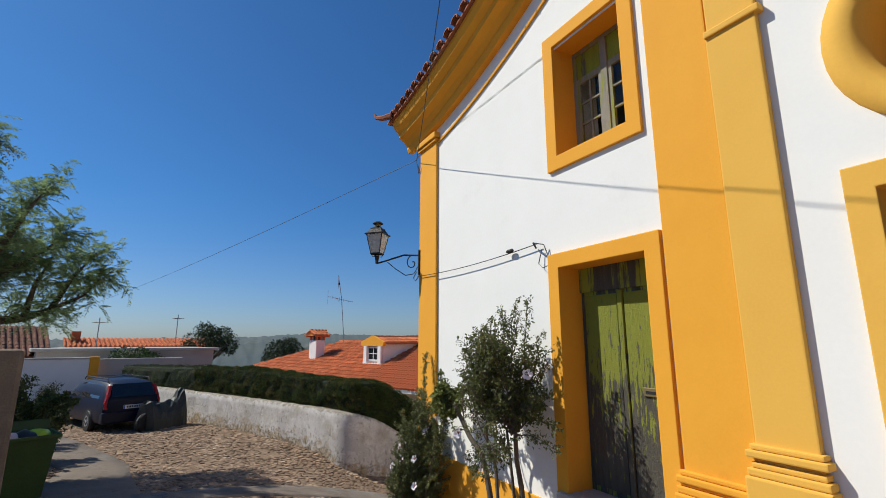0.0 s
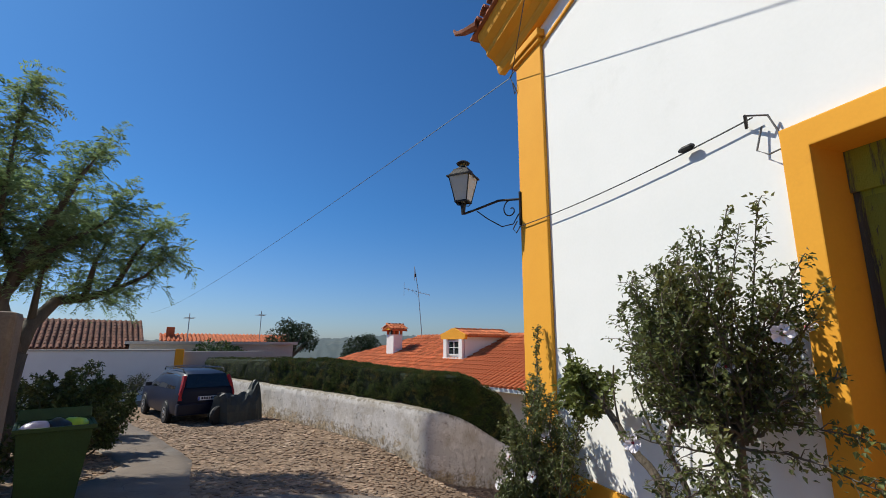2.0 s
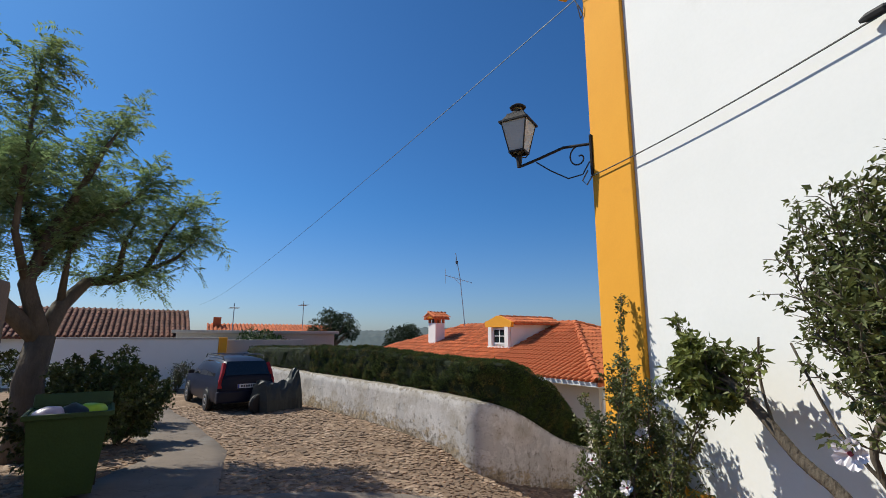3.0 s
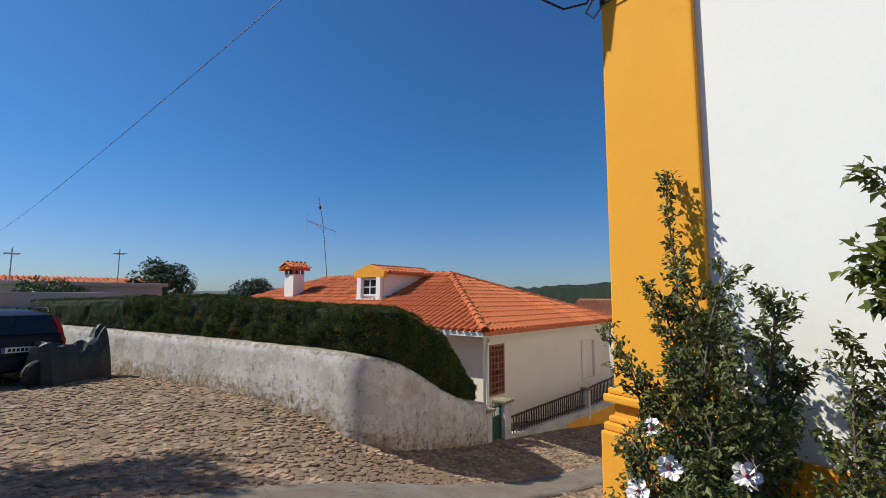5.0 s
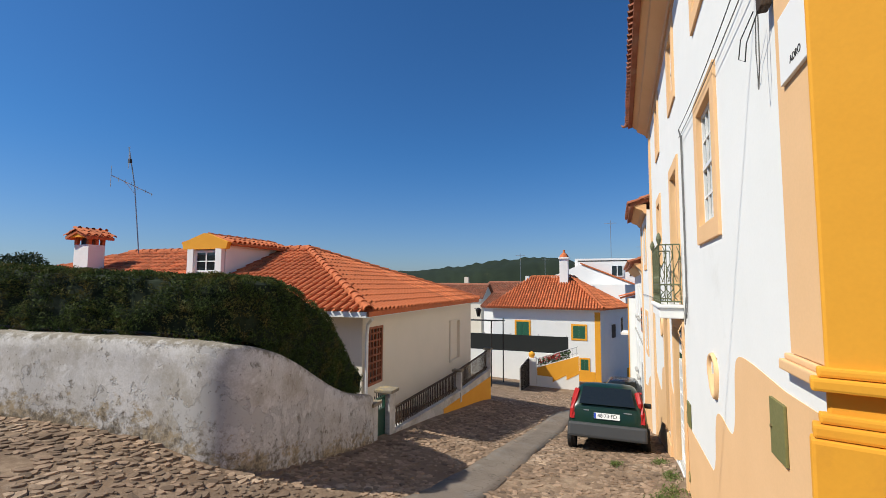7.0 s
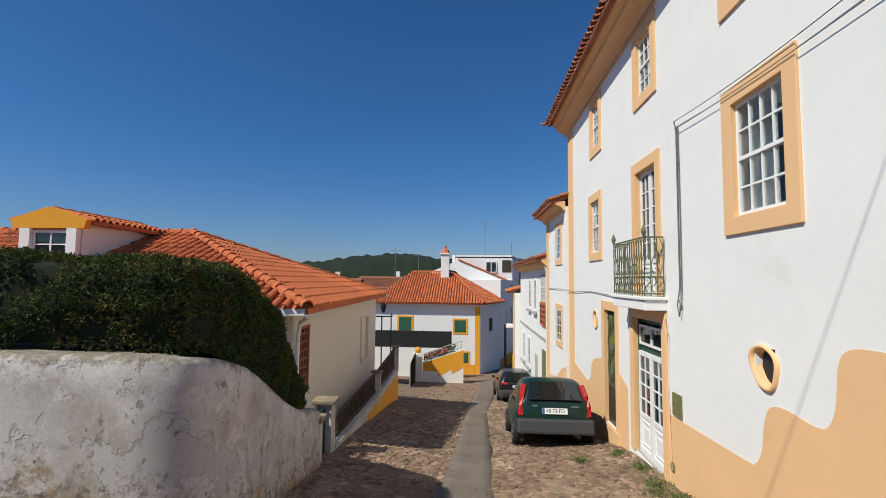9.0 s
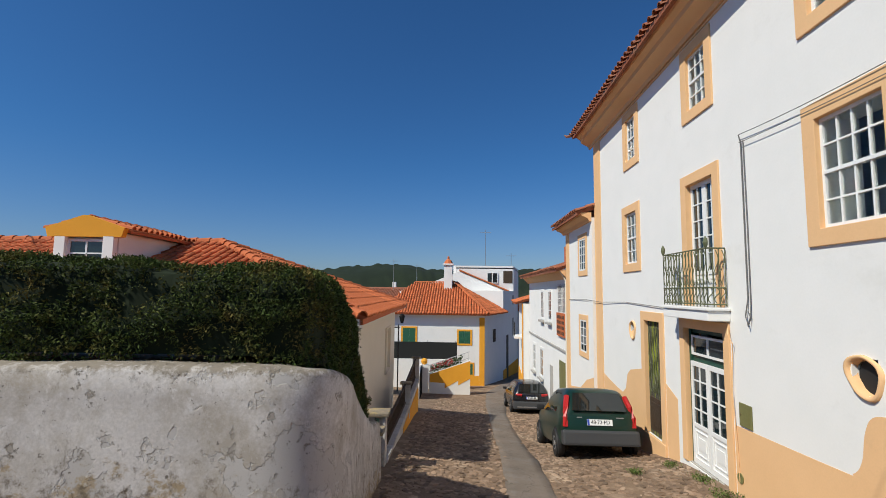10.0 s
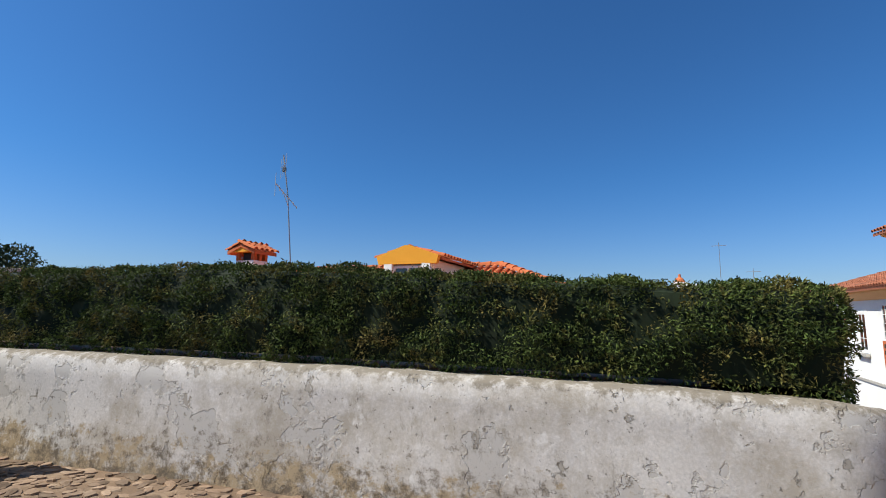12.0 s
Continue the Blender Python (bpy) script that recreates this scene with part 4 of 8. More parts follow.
# chimney
ck = part("chimney", boxes((2.05, 2.6, 11.6, 12.3, 0.3, 1.62), bevel=0.01), WHITE, hh, "white chimney stack with tiled cap")
for x0, y0 in ((2.05, 11.6), (2.49, 11.6), (2.05, 12.19), (2.49, 12.19), (2.27, 11.6), (2.27, 12.19)):
    part("chimney_pier", boxes((x0, x0 + 0.11, y0, y0 + 0.11, 1.62, 1.86)), TILE, ck)
part("flue", boxes((2.2, 2.45, 11.75, 12.15, 1.62, 1.85)), DARK_ROOM, ck)
part("cap", prism([(11.46, 1.86), (12.44, 1.86), (12.44, 1.90), (11.95, 2.08), (11.46, 1.90)], 1.90, 2.75, "x"), OCHRE, ck)
for sgn in (-1, 1):
    e = [(1.87, 11.95 + sgn * 0.53, 1.89), (2.78, 11.95 + sgn * 0.53, 1.89)]
    r = [(2.78, 11.95, 2.10), (1.87, 11.95, 2.10)]
    roof_face(ck, e + r if sgn < 0 else [e[1], e[0], r[1], r[0]], TILE, lambda s, t: t < 0.55, rng, course=0.3)
ant = thing("roof_antenna", "tall thin television aerial on a mast beside the chimney", "antenna", HH @ pose(4.24, 12.1, 1.4))
part("mast", tube([(0, 0, 0), (-0.22, 0.14, 2.7), (-0.48, 0.2, 4.1)], 0.022, 6), STEEL, ant)
B0, B1 = Vector((-0.22, 0.14, 2.7)) - Vector((0.87, 0.49, 0.02)) * 1.75, Vector((-0.22, 0.14, 2.7)) + Vector((0.87, 0.49, -0.05)) * 1.6
part("boom", tube([B0, B1], 0.014, 5), STEEL, ant)
for f, h in ((0.0, 0.42), (0.16, 0.10), (0.3, 0.10), (0.44, 0.12), (0.6, 0.09), (0.8, 0.08), (0.98, 0.07)):
    q = B0.lerp(B1, f)
    part("rod", tube([q - Vector((0, 0, h)), q + Vector((0, 0, h * 0.8))], 0.010, 4), STEEL, ant)
q = B0.lerp(B1, 0.3)
part("stay", tube([q, (-0.2, 0.13, 2.35)], 0.008, 4), STEEL, ant)
part("boom", tube([(-0.68, -0.12, 3.72), (-0.24, 0.5, 3.72)], 0.011, 5), STEEL, ant)
for i in range(4):
    part("rod", tube([(-0.68 + 0.145 * i, -0.12 + 0.205 * i, 3.32), (-0.68 + 0.145 * i, -0.12 + 0.205 * i, 4.06)], 0.007, 4), STEEL, ant)
part("amplifier", boxes((-0.47, -0.37, 0.13, 0.23, 3.5, 3.66), bevel=0.015), BLACK, ant)

# ---- gate, piers and the railing wall down the street ----
def ray_wall(p0, p1, z_top, z_bot, thick):
    x0, y0 = p0
    x1, y1 = p1
    ln = math.dist(p0, p1)
    return ln, frame_of(x0, y0, math.degrees(math.atan2(y1 - y0, x1 - x0)))


ln, GM = ray_wall((10.98, 11.56), (11.95, 11.62), 0, 0, 0)
gate = thing("garden_gate", "dark green metal gate between two weathered piers", "gate", GM)
gz0 = -2.78
for x0, x1, zt in ((-0.02, 0.22, -2.03), (0.78, 1.06, -1.95)):
    pr = part("pier", boxes((x0, x1, 0.0, 0.3, gz0 - 0.5, zt), bevel=0.015), OLD_WALL, gate)
    part("pier_cap", boxes((x0 - 0.06, x1 + 0.06, -0.06, 0.36, zt, zt + 0.07), bevel=0.018), STONE_CAP, pr)
part("gate_panel", boxes((0.24, 0.76, 0.12, 0.15, gz0 - 0.05, -2.25), bevel=0.004), GATE_GREEN, gate)
part("gate_frame", boxes((0.23, 0.26, 0.11, 0.16, gz0, -1.98), (0.74, 0.77, 0.11, 0.16, gz0, -1.98), (0.26, 0.74, 0.11, 0.16, -2.25, -2.22), (0.26, 0.74, 0.11, 0.16, -2.02, -1.99)), GATE_GREEN, gate)
for i in range(5):
    part("bar", tube([(0.33 + 0.085 * i, 0.135, -2.22), (0.33 + 0.085 * i, 0.135, -1.92 + 0.05 * math.sin(i * 1.3))], 0.009, 5), IRON, gate)

ln, RM = ray_wall((12.0, 11.63), (20.75, 12.05), 0, 0, 0)
rail = thing("railing_wall", "low whitewashed street wall with ochre dado and iron railing", "garden wall", RM)
part("wall", prism([(0.0, -4.6), (ln, -4.6), (ln, -3.0), (4.8, -3.0), (0.0, -2.82)], 0.0, 0.22), OLD_WALL, rail)
part("coping", prism([(0.0, -2.82), (4.8, -3.0), (ln, -3.0), (ln, -2.94), (4.8, -2.94), (0.0, -2.76)], -0.03, 0.25), OLD_WALL, rail)
part("dado", prism([(3.2, -3.12), (ln, -3.24), (ln, -4.55), (3.2, -4.55)], -0.02, -0.001), OCHRE, rail, "ochre painted lower wall")
for x, zt, zb in ((4.8, -2.37, -3.3), (ln - 0.07, -2.2, -3.1)):
    pp = part("post", boxes((x - 0.07, x + 0.07, -0.035, 0.2, zb, zt), bevel=0.012), OLD_WALL, rail)
    part("post_cap", boxes((x - 0.13, x + 0.13, -0.08, 0.25, zt, zt + 0.06), bevel=0.018), STONE_CAP, pp)
RUST = material("rusty_brown_iron", (0.075, 0.045, 0.028), (0.045, 0.03, 0.02), 8, 0.75, 0.3, 60)
for x0, x1, z0, z1, t0, t1 in ((0.05, 4.70, -2.76, -2.94, -2.36, -2.36), (4.9, ln - 0.16, -2.94, -2.94, -2.36, -2.24)):
    for ha, hb in ((t0, t1), (z0 + 0.08, z1 + 0.08)):
        part("rail", prism([(x0, ha - 0.02), (x1, hb - 0.02), (x1, hb + 0.02), (x0, ha + 0.02)], 0.075, 0.125), RUST, rail)
    k = int((x1 - x0) / 0.13)
    for i in range(1, k):
        f = i / k
        xx, zz, tt = x0 + (x1 - x0) * f, z0 + (z1 - z0) * f, t0 + (t1 - t0) * f
        part("bar", boxes((xx - 0.022, xx + 0.022, 0.09, 0.108, zz - 0.01, tt)), RUST, rail)

# ---- tall house along the street ----
HM = frame_of(6.0, 6.05, 1.0)
SASHES = [(2.12, 3.00, 1.02, 2.31, 4, 4), (8.62, 9.38, 0.99, 2.24, 3, 4), (5.34, 6.0, 3.60, 4.62, 3, 4), (8.58, 9.2, 3.56, 4.62, 3, 4), (2.12, 3.0, 3.60, 4.62, 4, 4)]
BDOOR = (5.25, 6.16, 0.05, 2.24)
DOOR_A = (7.5, 8.3, -2.78, -0.34)
DOOR_B = (5.12, 6.42, -2.75, -0.36)
OVALS = [(2.57, -0.57, 0.16, 0.19), (9.05, -0.61, 0.13, 0.2)]
tall = thing("tall_house", "tall white house with peach window surrounds and wavy dado", "house", HM)
holes = [tuple(c + k * 0.012 for c, k in zip(h, (-1, 1, -1, 1))) for h in [s[:4] for s in SASHES] + [BDOOR, DOOR_A, DOOR_B]] + [(x - a, x + a, z - b, z + b) for x, z, a, b in OVALS]
part("wall", wall_grid(-0.62, 12.02, -5.2, 5.02, 0.5, holes), WHITE, tall)
for dims in ((11.72, 12.02, -9.0, -0.501, -5.2, 5.02), (-0.62, -0.32, -9.0, -0.501, -3.2, 5.02), (-0.32, 11.72, -9.0, -8.7, -4.2, 5.02)):
    part("wall", boxes(dims), WHITE, tall)
# dark boards, coloured for the unlit rooms behind the windows
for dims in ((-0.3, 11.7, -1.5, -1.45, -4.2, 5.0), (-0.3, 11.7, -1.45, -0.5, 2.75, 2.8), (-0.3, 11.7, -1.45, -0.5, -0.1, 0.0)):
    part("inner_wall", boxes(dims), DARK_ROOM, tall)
DADO = [(0.30, -0.27), (1.15, -0.22), (1.50, -0.25), (1.62, -0.40), (1.66, -0.70), (1.74, -0.90), (1.90, -0.96), (2.30, -0.92), (2.52, -0.97), (2.62, -1.15), (2.68, -1.45), (2.80, -1.61), (3.0, -1.64), (4.93, -1.70)]
def flowing(pts, n=6):
    """A smooth line through the given places."""
    out = []
    for i in range(len(pts) - 1):
        a, b, c, d = (Vector(pts[max(0, min(len(pts) - 1, i + k))]) for k in (-1, 0, 1, 2))
        for j in range(n):
            t = j / n
            out.append(tuple(0.5 * (2 * b + (c - a) * t + (2 * a - 5 * b + 4 * c - d) * t * t + (3 * b - a - 3 * c + d) * t ** 3)))
    return out + [tuple(pts[-1])]


part("dado", prism([(-0.6, -5.0), (4.93, -5.0)] + flowing(DADO)[::-1] + [(-0.6, -0.27)], 0.0, 0.005), PEACH, tall, "peach painted dado with a wavy upper edge")
part("dado", prism([(6.79, -5.0), (7.28, -5.0), (7.28, -1.55), (7.1, -1.62), (6.79, -1.75)], 0.0, 0.005), PEACH, tall)
part("dado", prism([(8.52, -5.0), (11.4, -5.0), (11.4, -2.05), (10.4, -2.2), (9.85, -2.25), (9.62, -2.1), (9.5, -1.75), (9.3, -1.6), (8.52, -1.45)], 0.0, 0.005), PEACH, tall)
part("corner_strip", boxes((-0.61, 0.12, 0.0, 0.02, -0.02, 5.0), bevel=0.004), PEACH, tall)
part("corner_strip", boxes((11.42, 12.03, 0.0, 0.03, -5.0, 5.0), bevel=0.004), PEACH, tall)
part("strip_moulding", boxes((-0.61, 0.2, 0.0, 0.06, -0.12, -0.06), (-0.61, 0.17, 0.0, 0.04, -0.06, -0.025), bevel=0.01), PEACH, tall)
CORN = [(0.0, 4.92), (0.05, 4.92), (0.07, 5.0), (0.16, 5.06), (0.30, 5.14), (0.32, 5.22), (0.42, 5.30), (0.46, 5.40), (0.0, 5.40)]
part("cornice", prism(CORN, -0.62, 12.46, "x"), PEACH, tall)
part("cornice_return", prism([(12.02 + o, z) for o, z in CORN[:-1]] + [(12.02, 5.40)], -8.9, 0.0), PEACH, tall)
part("cornice_line", boxes((-0.6, 11.4, 0.0, 0.02, 4.86, 4.90)), PEACH, tall)
def curtain(parent, xa, xb, za, zb):
    """A hanging net curtain in soft folds behind the glass."""
    bm = bmesh.new()
    cols = []
    for i in range(19):
        x = xa + (xb - xa) * i / 18
        y = -0.28 + 0.018 * math.sin(i * 1.9) + 0.008 * math.sin(i * 4.1)
        cols.append([bm.verts.new((x, y, z)) for z in (za + 0.02, (za + zb) / 2, zb)])
    for a, b in zip(cols, cols[1:]):
        for k in range(2):
            bm.faces.new((a[k], b[k], b[k + 1], a[k + 1]))
    part("curtain", bm, CURTAIN, parent, "white net curtain", True)


for x0, x1, z0, z1, nx, nz in SASHES:
    part("window_surround", surround(x0, x1, z0, z1, 0.2, 0.03, 0.10), PEACH, tall)
    sf = part("sash_window", boxes((x0, x0 + 0.04, -0.09, -0.03, z0, z1), (x1 - 0.04, x1, -0.09, -0.03, z0, z1), (x0 + 0.04, x1 - 0.04, -0.09, -0.03, z0, z0 + 0.045), (x0 + 0.04, x1 - 0.04, -0.09, -0.03, z1 - 0.045, z1),
                                    (x0 + 0.04, x1 - 0.04, -0.09, -0.02, (z0 + z1) / 2 - 0.022, (z0 + z1) / 2 + 0.022), bevel=0.003), WHITE_GLOSS, tall, "white multi-pane sash window")
    for i in range(1, nx):
        x = x0 + 0.04 + (x1 - x0 - 0.08) * i / nx
        part("glazing_bar", boxes((x - 0.011, x + 0.011, -0.078, -0.035, z0 + 0.045, z1 - 0.045)), WHITE_GLOSS, sf)
    for j in range(1, nz):
        if j * 2 != nz:
            z = z0 + (z1 - z0) * j / nz
            part("glazing_bar", boxes((x0 + 0.04, x1 - 0.04, -0.077, -0.036, z - 0.011, z + 0.011)), WHITE_GLOSS, sf)
    for i in range(nx):
        for j in range(nz):
            xa, za = x0 + 0.04 + (x1 - x0 - 0.08) * i / nx, z0 + (z1 - z0) * j / nz
            part("pane", boxes((xa + 0.006, xa + (x1 - x0 - 0.08) / nx - 0.006, -0.06, -0.056, za + 0.012, za + (z1 - z0) / nz - 0.012)), CLEAR, sf)
    curtain(tall, x0 + 0.02, x0 + (x1 - x0) * 0.2, z0, z1)
    if x0 > 4:
        curtain(tall, x0 + (x1 - x0) * 0.2, x0 + (x1 - x0) * 0.26, z0, z1)
# balcony door
x0, x1, z0, z1 = BDOOR
part("door_surround", surround(x0, x1, z0, z1, 0.19, 0.03, 0.10, sill=False), PEACH, tall)


def glazed_leaf(parent, xa, xb, za, zb, panel, cols, rows, y=-0.16):
    """A glazed door leaf with a moulded lower panel."""
    lf = part("door_leaf", boxes((xa, xa + 0.06, y - 0.05, y, za, zb), (xb - 0.06, xb, y - 0.05, y, za, zb), (xa + 0.06, xb - 0.06, y - 0.05, y, zb - 0.08, zb), (xa + 0.06, xb - 0.06, y - 0.05, y, za, za + 0.1),
                                  (xa + 0.06, xb - 0.06, y - 0.05, y, panel, panel + 0.07), (xa + 0.06, xb - 0.06, y - 0.045, y - 0.02, za + 0.1, panel), bevel=0.004), WHITE_GLOSS, parent, "white glazed door leaf")
    part("panel_moulding", boxes((xa + 0.1, xb - 0.1, y - 0.02, y - 0.005, za + 0.16, za + 0.18), (xa + 0.1, xb - 0.1, y - 0.02, y - 0.005, panel - 0.08, panel - 0.06), (xa + 0.1, xa + 0.12, y - 0.02, y - 0.005, za + 0.18, panel - 0.08), (xb - 0.12, xb - 0.1, y - 0.02, y - 0.005, za + 0.18, panel - 0.08),
                                 (xa + 0.17, xb - 0.17, y - 0.02, y - 0.01, za + 0.26, panel - 0.16)), WHITE_GLOSS, lf)
    for i in range(1, cols):
        x = xa + 0.06 + (xb - xa - 0.12) * i / cols
        part("glazing_bar", boxes((x - 0.011, x + 0.011, y - 0.04, y - 0.005, panel + 0.07, zb - 0.08)), WHITE_GLOSS, lf)
    for j in range(1, rows):
        z = panel + 0.07 + (zb - 0.15 - panel) * j / rows
        part("glazing_bar", boxes((xa + 0.06, xb - 0.06, y - 0.039, y - 0.006, z - 0.011, z + 0.011)), WHITE_GLOSS, lf)
    part("pane", boxes((xa + 0.06, xb - 0.06, y - 0.03, y - 0.025, panel + 0.07, zb - 0.08)), PANE, lf)
    return lf


for xa, xb in ((x0, (x0 + x1) / 2 - 0.005), ((x0 + x1) / 2 + 0.005, x1)):
    glazed_leaf(tall, xa, xb, z0, z1, z0 + 0.55, 2, 5, -0.07)
# street doors
part("door_surround", surround(*DOOR_A, 0.2, 0.03, 0.3, sill=False), PEACH, tall)
da = part("street_door", boxes((DOOR_A[0], DOOR_A[1], -0.11, -0.06, DOOR_A[2], DOOR_A[3]), bevel=0.004), WOOD_OLD, tall, "old dark wooden door behind ironwork")
for i in range(6):
    xx = DOOR_A[0] + 0.1 + 0.12 * i
    part("scroll", tube([(xx + 0.04 * math.sin(k * 1.1 + i), -0.045, DOOR_A[2] + 0.9 + k * 0.1) for k in range(15)], 0.013, 4), IRON_GREEN, da)
part("panel", boxes((DOOR_A[0] + 0.08, DOOR_A[1] - 0.08, -0.065, -0.04, DOOR_A[2] + 0.1, DOOR_A[2] + 0.8), (DOOR_A[0] + 0.2, DOOR_A[1] - 0.2, -0.04, -0.025, DOOR_A[2] + 0.2, DOOR_A[2] + 0.7), bevel=0.008), WOOD_DARK, da)
part("doorstep", boxes((DOOR_A[0] - 0.2, DOOR_A[1] + 0.2, -0.005, 0.05, -4.6, DOOR_A[2] + 0.006), bevel=0.012), PEACH, tall)
part("door_surround", surround(*DOOR_B, 0.17, 0.03, 0.3, sill=False), PEACH, tall)
part("door_frame", boxes((DOOR_B[0], DOOR_B[0] + 0.07, -0.22, -0.07, DOOR_B[2], DOOR_B[3]), (DOOR_B[1] - 0.07, DOOR_B[1], -0.22, -0.07, DOOR_B[2], DOOR_B[3]), (DOOR_B[0] + 0.07, DOOR_B[1] - 0.07, -0.22, -0.1, -0.95, -0.83), (DOOR_B[0] + 0.07, DOOR_B[1] - 0.07, -0.22, -0.1, -0.44, DOOR_B[3]), bevel=0.004), GATE_GREEN, tall)
fl = part("fanlight", boxes((DOOR_B[0] + 0.1, DOOR_B[1] - 0.1, -0.1, -0.06, -0.83, -0.79), (DOOR_B[0] + 0.1, DOOR_B[1] - 0.1, -0.1, -0.06, -0.52, -0.48), (DOOR_B[0] + 0.1, DOOR_B[0] + 0.14, -0.1, -0.06, -0.79, -0.52), (DOOR_B[1] - 0.14, DOOR_B[1] - 0.1, -0.1, -0.06, -0.79, -0.52), (5.75, 5.79, -0.1, -0.06, -0.79, -0.52)), WHITE_GLOSS, tall)
part("pane", boxes((DOOR_B[0] + 0.14, DOOR_B[1] - 0.14, -0.085, -0.08, -0.79, -0.52)), PANE, fl)
for xa, xb in ((DOOR_B[0] + 0.07, 5.765), (5.775, DOOR_B[1] - 0.07)):
    glazed_leaf(tall, xa, xb, DOOR_B[2] + 0.02, -0.95, -2.1, 2, 4, -0.05)
part("threshold", boxes((DOOR_B[0] + 0.003, DOOR_B[1] - 0.003, -0.3, -0.02, -3.2, DOOR_B[2] + 0.012), bevel=0.006), GREY_WALL, tall)
# oval light holes with moulded rims
for k, (cx, cz, a, b) in enumerate(OVALS):
    bm = bmesh.new()
    ring = []
    for i in range(28):
        t = 2 * math.pi * i / 28
        wob = 1 + 0.09 * math.sin(2 * t + 0.6 + k) + 0.07 * math.sin(3 * t + 0.4) + 0.03 * math.sin(5 * t)
        c, s = math.cos(t) * wob, math.sin(t) * wob
        ring.append([bm.verts.new((cx + (a * f1) * c, y, cz + (b * f2) * s)) for f1, f2, y in ((1.36, 1.26, 0.0), (1.32, 1.24, 0.03), (1.18, 1.14, 0.04), (1.03, 1.02, 0.02), (0.96, 0.96, -0.03), (0.90, 0.92, -0.06))])
    for p, q in zip(ring, ring[1:] + ring[:1]):
        for j in range(5):
            bm.faces.new((p[j], q[j], q[j + 1], p[j + 1]))
    bmesh.ops.recalc_face_normals(bm, faces=bm.faces[:])
    oval = part("oval_light_hole", bm, PEACH, tall, "oval hole with a moulded peach rim", True)
    # black disc stands in for the shade deep in the hole
    bm = bmesh.new()
    bm.faces.new([bm.verts.new((cx + a * 0.9 * math.cos(t * 0.3), -0.058, cz + b * 0.94 * math.sin(t * 0.3))) for t in range(21)])
    part("black_depth_disc", bm, BLACK, oval)
# roof
rng = random.Random(4)
roof_face(tall, [(-0.62, 0.56, 5.40), (12.55, 0.56, 5.40), (12.55, -4.3, 7.2), (-0.62, -4.3, 7.2)], TILE_OLD, lambda s, t: t < 3.2, rng)
roof_face(tall, [(12.55, -9.1, 5.40), (-0.62, -9.1, 5.40), (-0.62, -4.3, 7.2), (12.55, -4.3, 7.2)], TILE_OLD, lambda s, t: False, rng)
part("gable_wall", prism([(-8.9, 5.0), (-0.1, 5.0), (-4.3, 7.05)], 11.72, 12.0, "x"), WHITE, tall)
part("corner_tile", tube([(12.5, 0.55, 5.42), (12.7, 0.7, 5.44), (12.78, 0.76, 5.52)], 0.06, 6, taper=0.02), TILE_OLD, tall)
# balcony
bal = thing("balcony", "small stone balcony with mossy green wrought iron railing", "balcony", HM)
part("slab", boxes((4.92, 6.52, 0.0, 0.34, -0.16, 0.0), bevel=0.015), WHITE, bal)
part("slab_edge", boxes((4.89, 6.55, 0.0, 0.37, 0.0, 0.05), bevel=0.012), WHITE, bal)
runs = [((4.95, 0.03), (4.95, 0.32)), ((4.95, 0.32), (6.49, 0.32)), ((6.49, 0.32), (6.49, 0.03))]
for (xa, ya), (xb, yb) in runs:
    for z in (0.10, 0.36, 0.98):
        part("rail", tube([(xa, ya, z), (xb, yb, z)], 0.013, 5), IRON_GREEN, bal)
    n = max(3, int(math.dist((xa, ya), (xb, yb)) / 0.11))
    for i in range(n + 1):
        f = i / n
        x, y = xa + (xb - xa) * f, ya + (yb - ya) * f
        part("baluster", tube([(x, y, 0.06), (x, y, 0.98)], 0.008, 4), IRON_GREEN, bal)
        if i < n:
            g = (i + 0.5) / n
            x, y = xa + (xb - xa) * g, ya + (yb - ya) * g
            dx, dy = (xb - xa) / n * 0.42, (yb - ya) / n * 0.42
            part("scroll", tube([(x + dx * math.sin(k * math.pi / 4), y + dy * math.sin(k * math.pi / 4), 0.12 + 0.03 * k) for k in range(9)], 0.008, 4), IRON_GREEN, bal)
            part("scroll", tube([(x + dx * math.sin(k * math.pi / 6), y + dy * math.sin(k * math.pi / 6), 0.40 + 0.046 * k) for k in range(13)], 0.007, 4), IRON_GREEN, bal)
for x in (4.95, 6.49):
    part("finial", spin([(0.012, 0.98), (0.03, 1.02), (0.042, 1.07), (0.03, 1.12), (0.008, 1.17)], 8, centre=(x, 0.32, 0)), IRON_GREEN, bal)
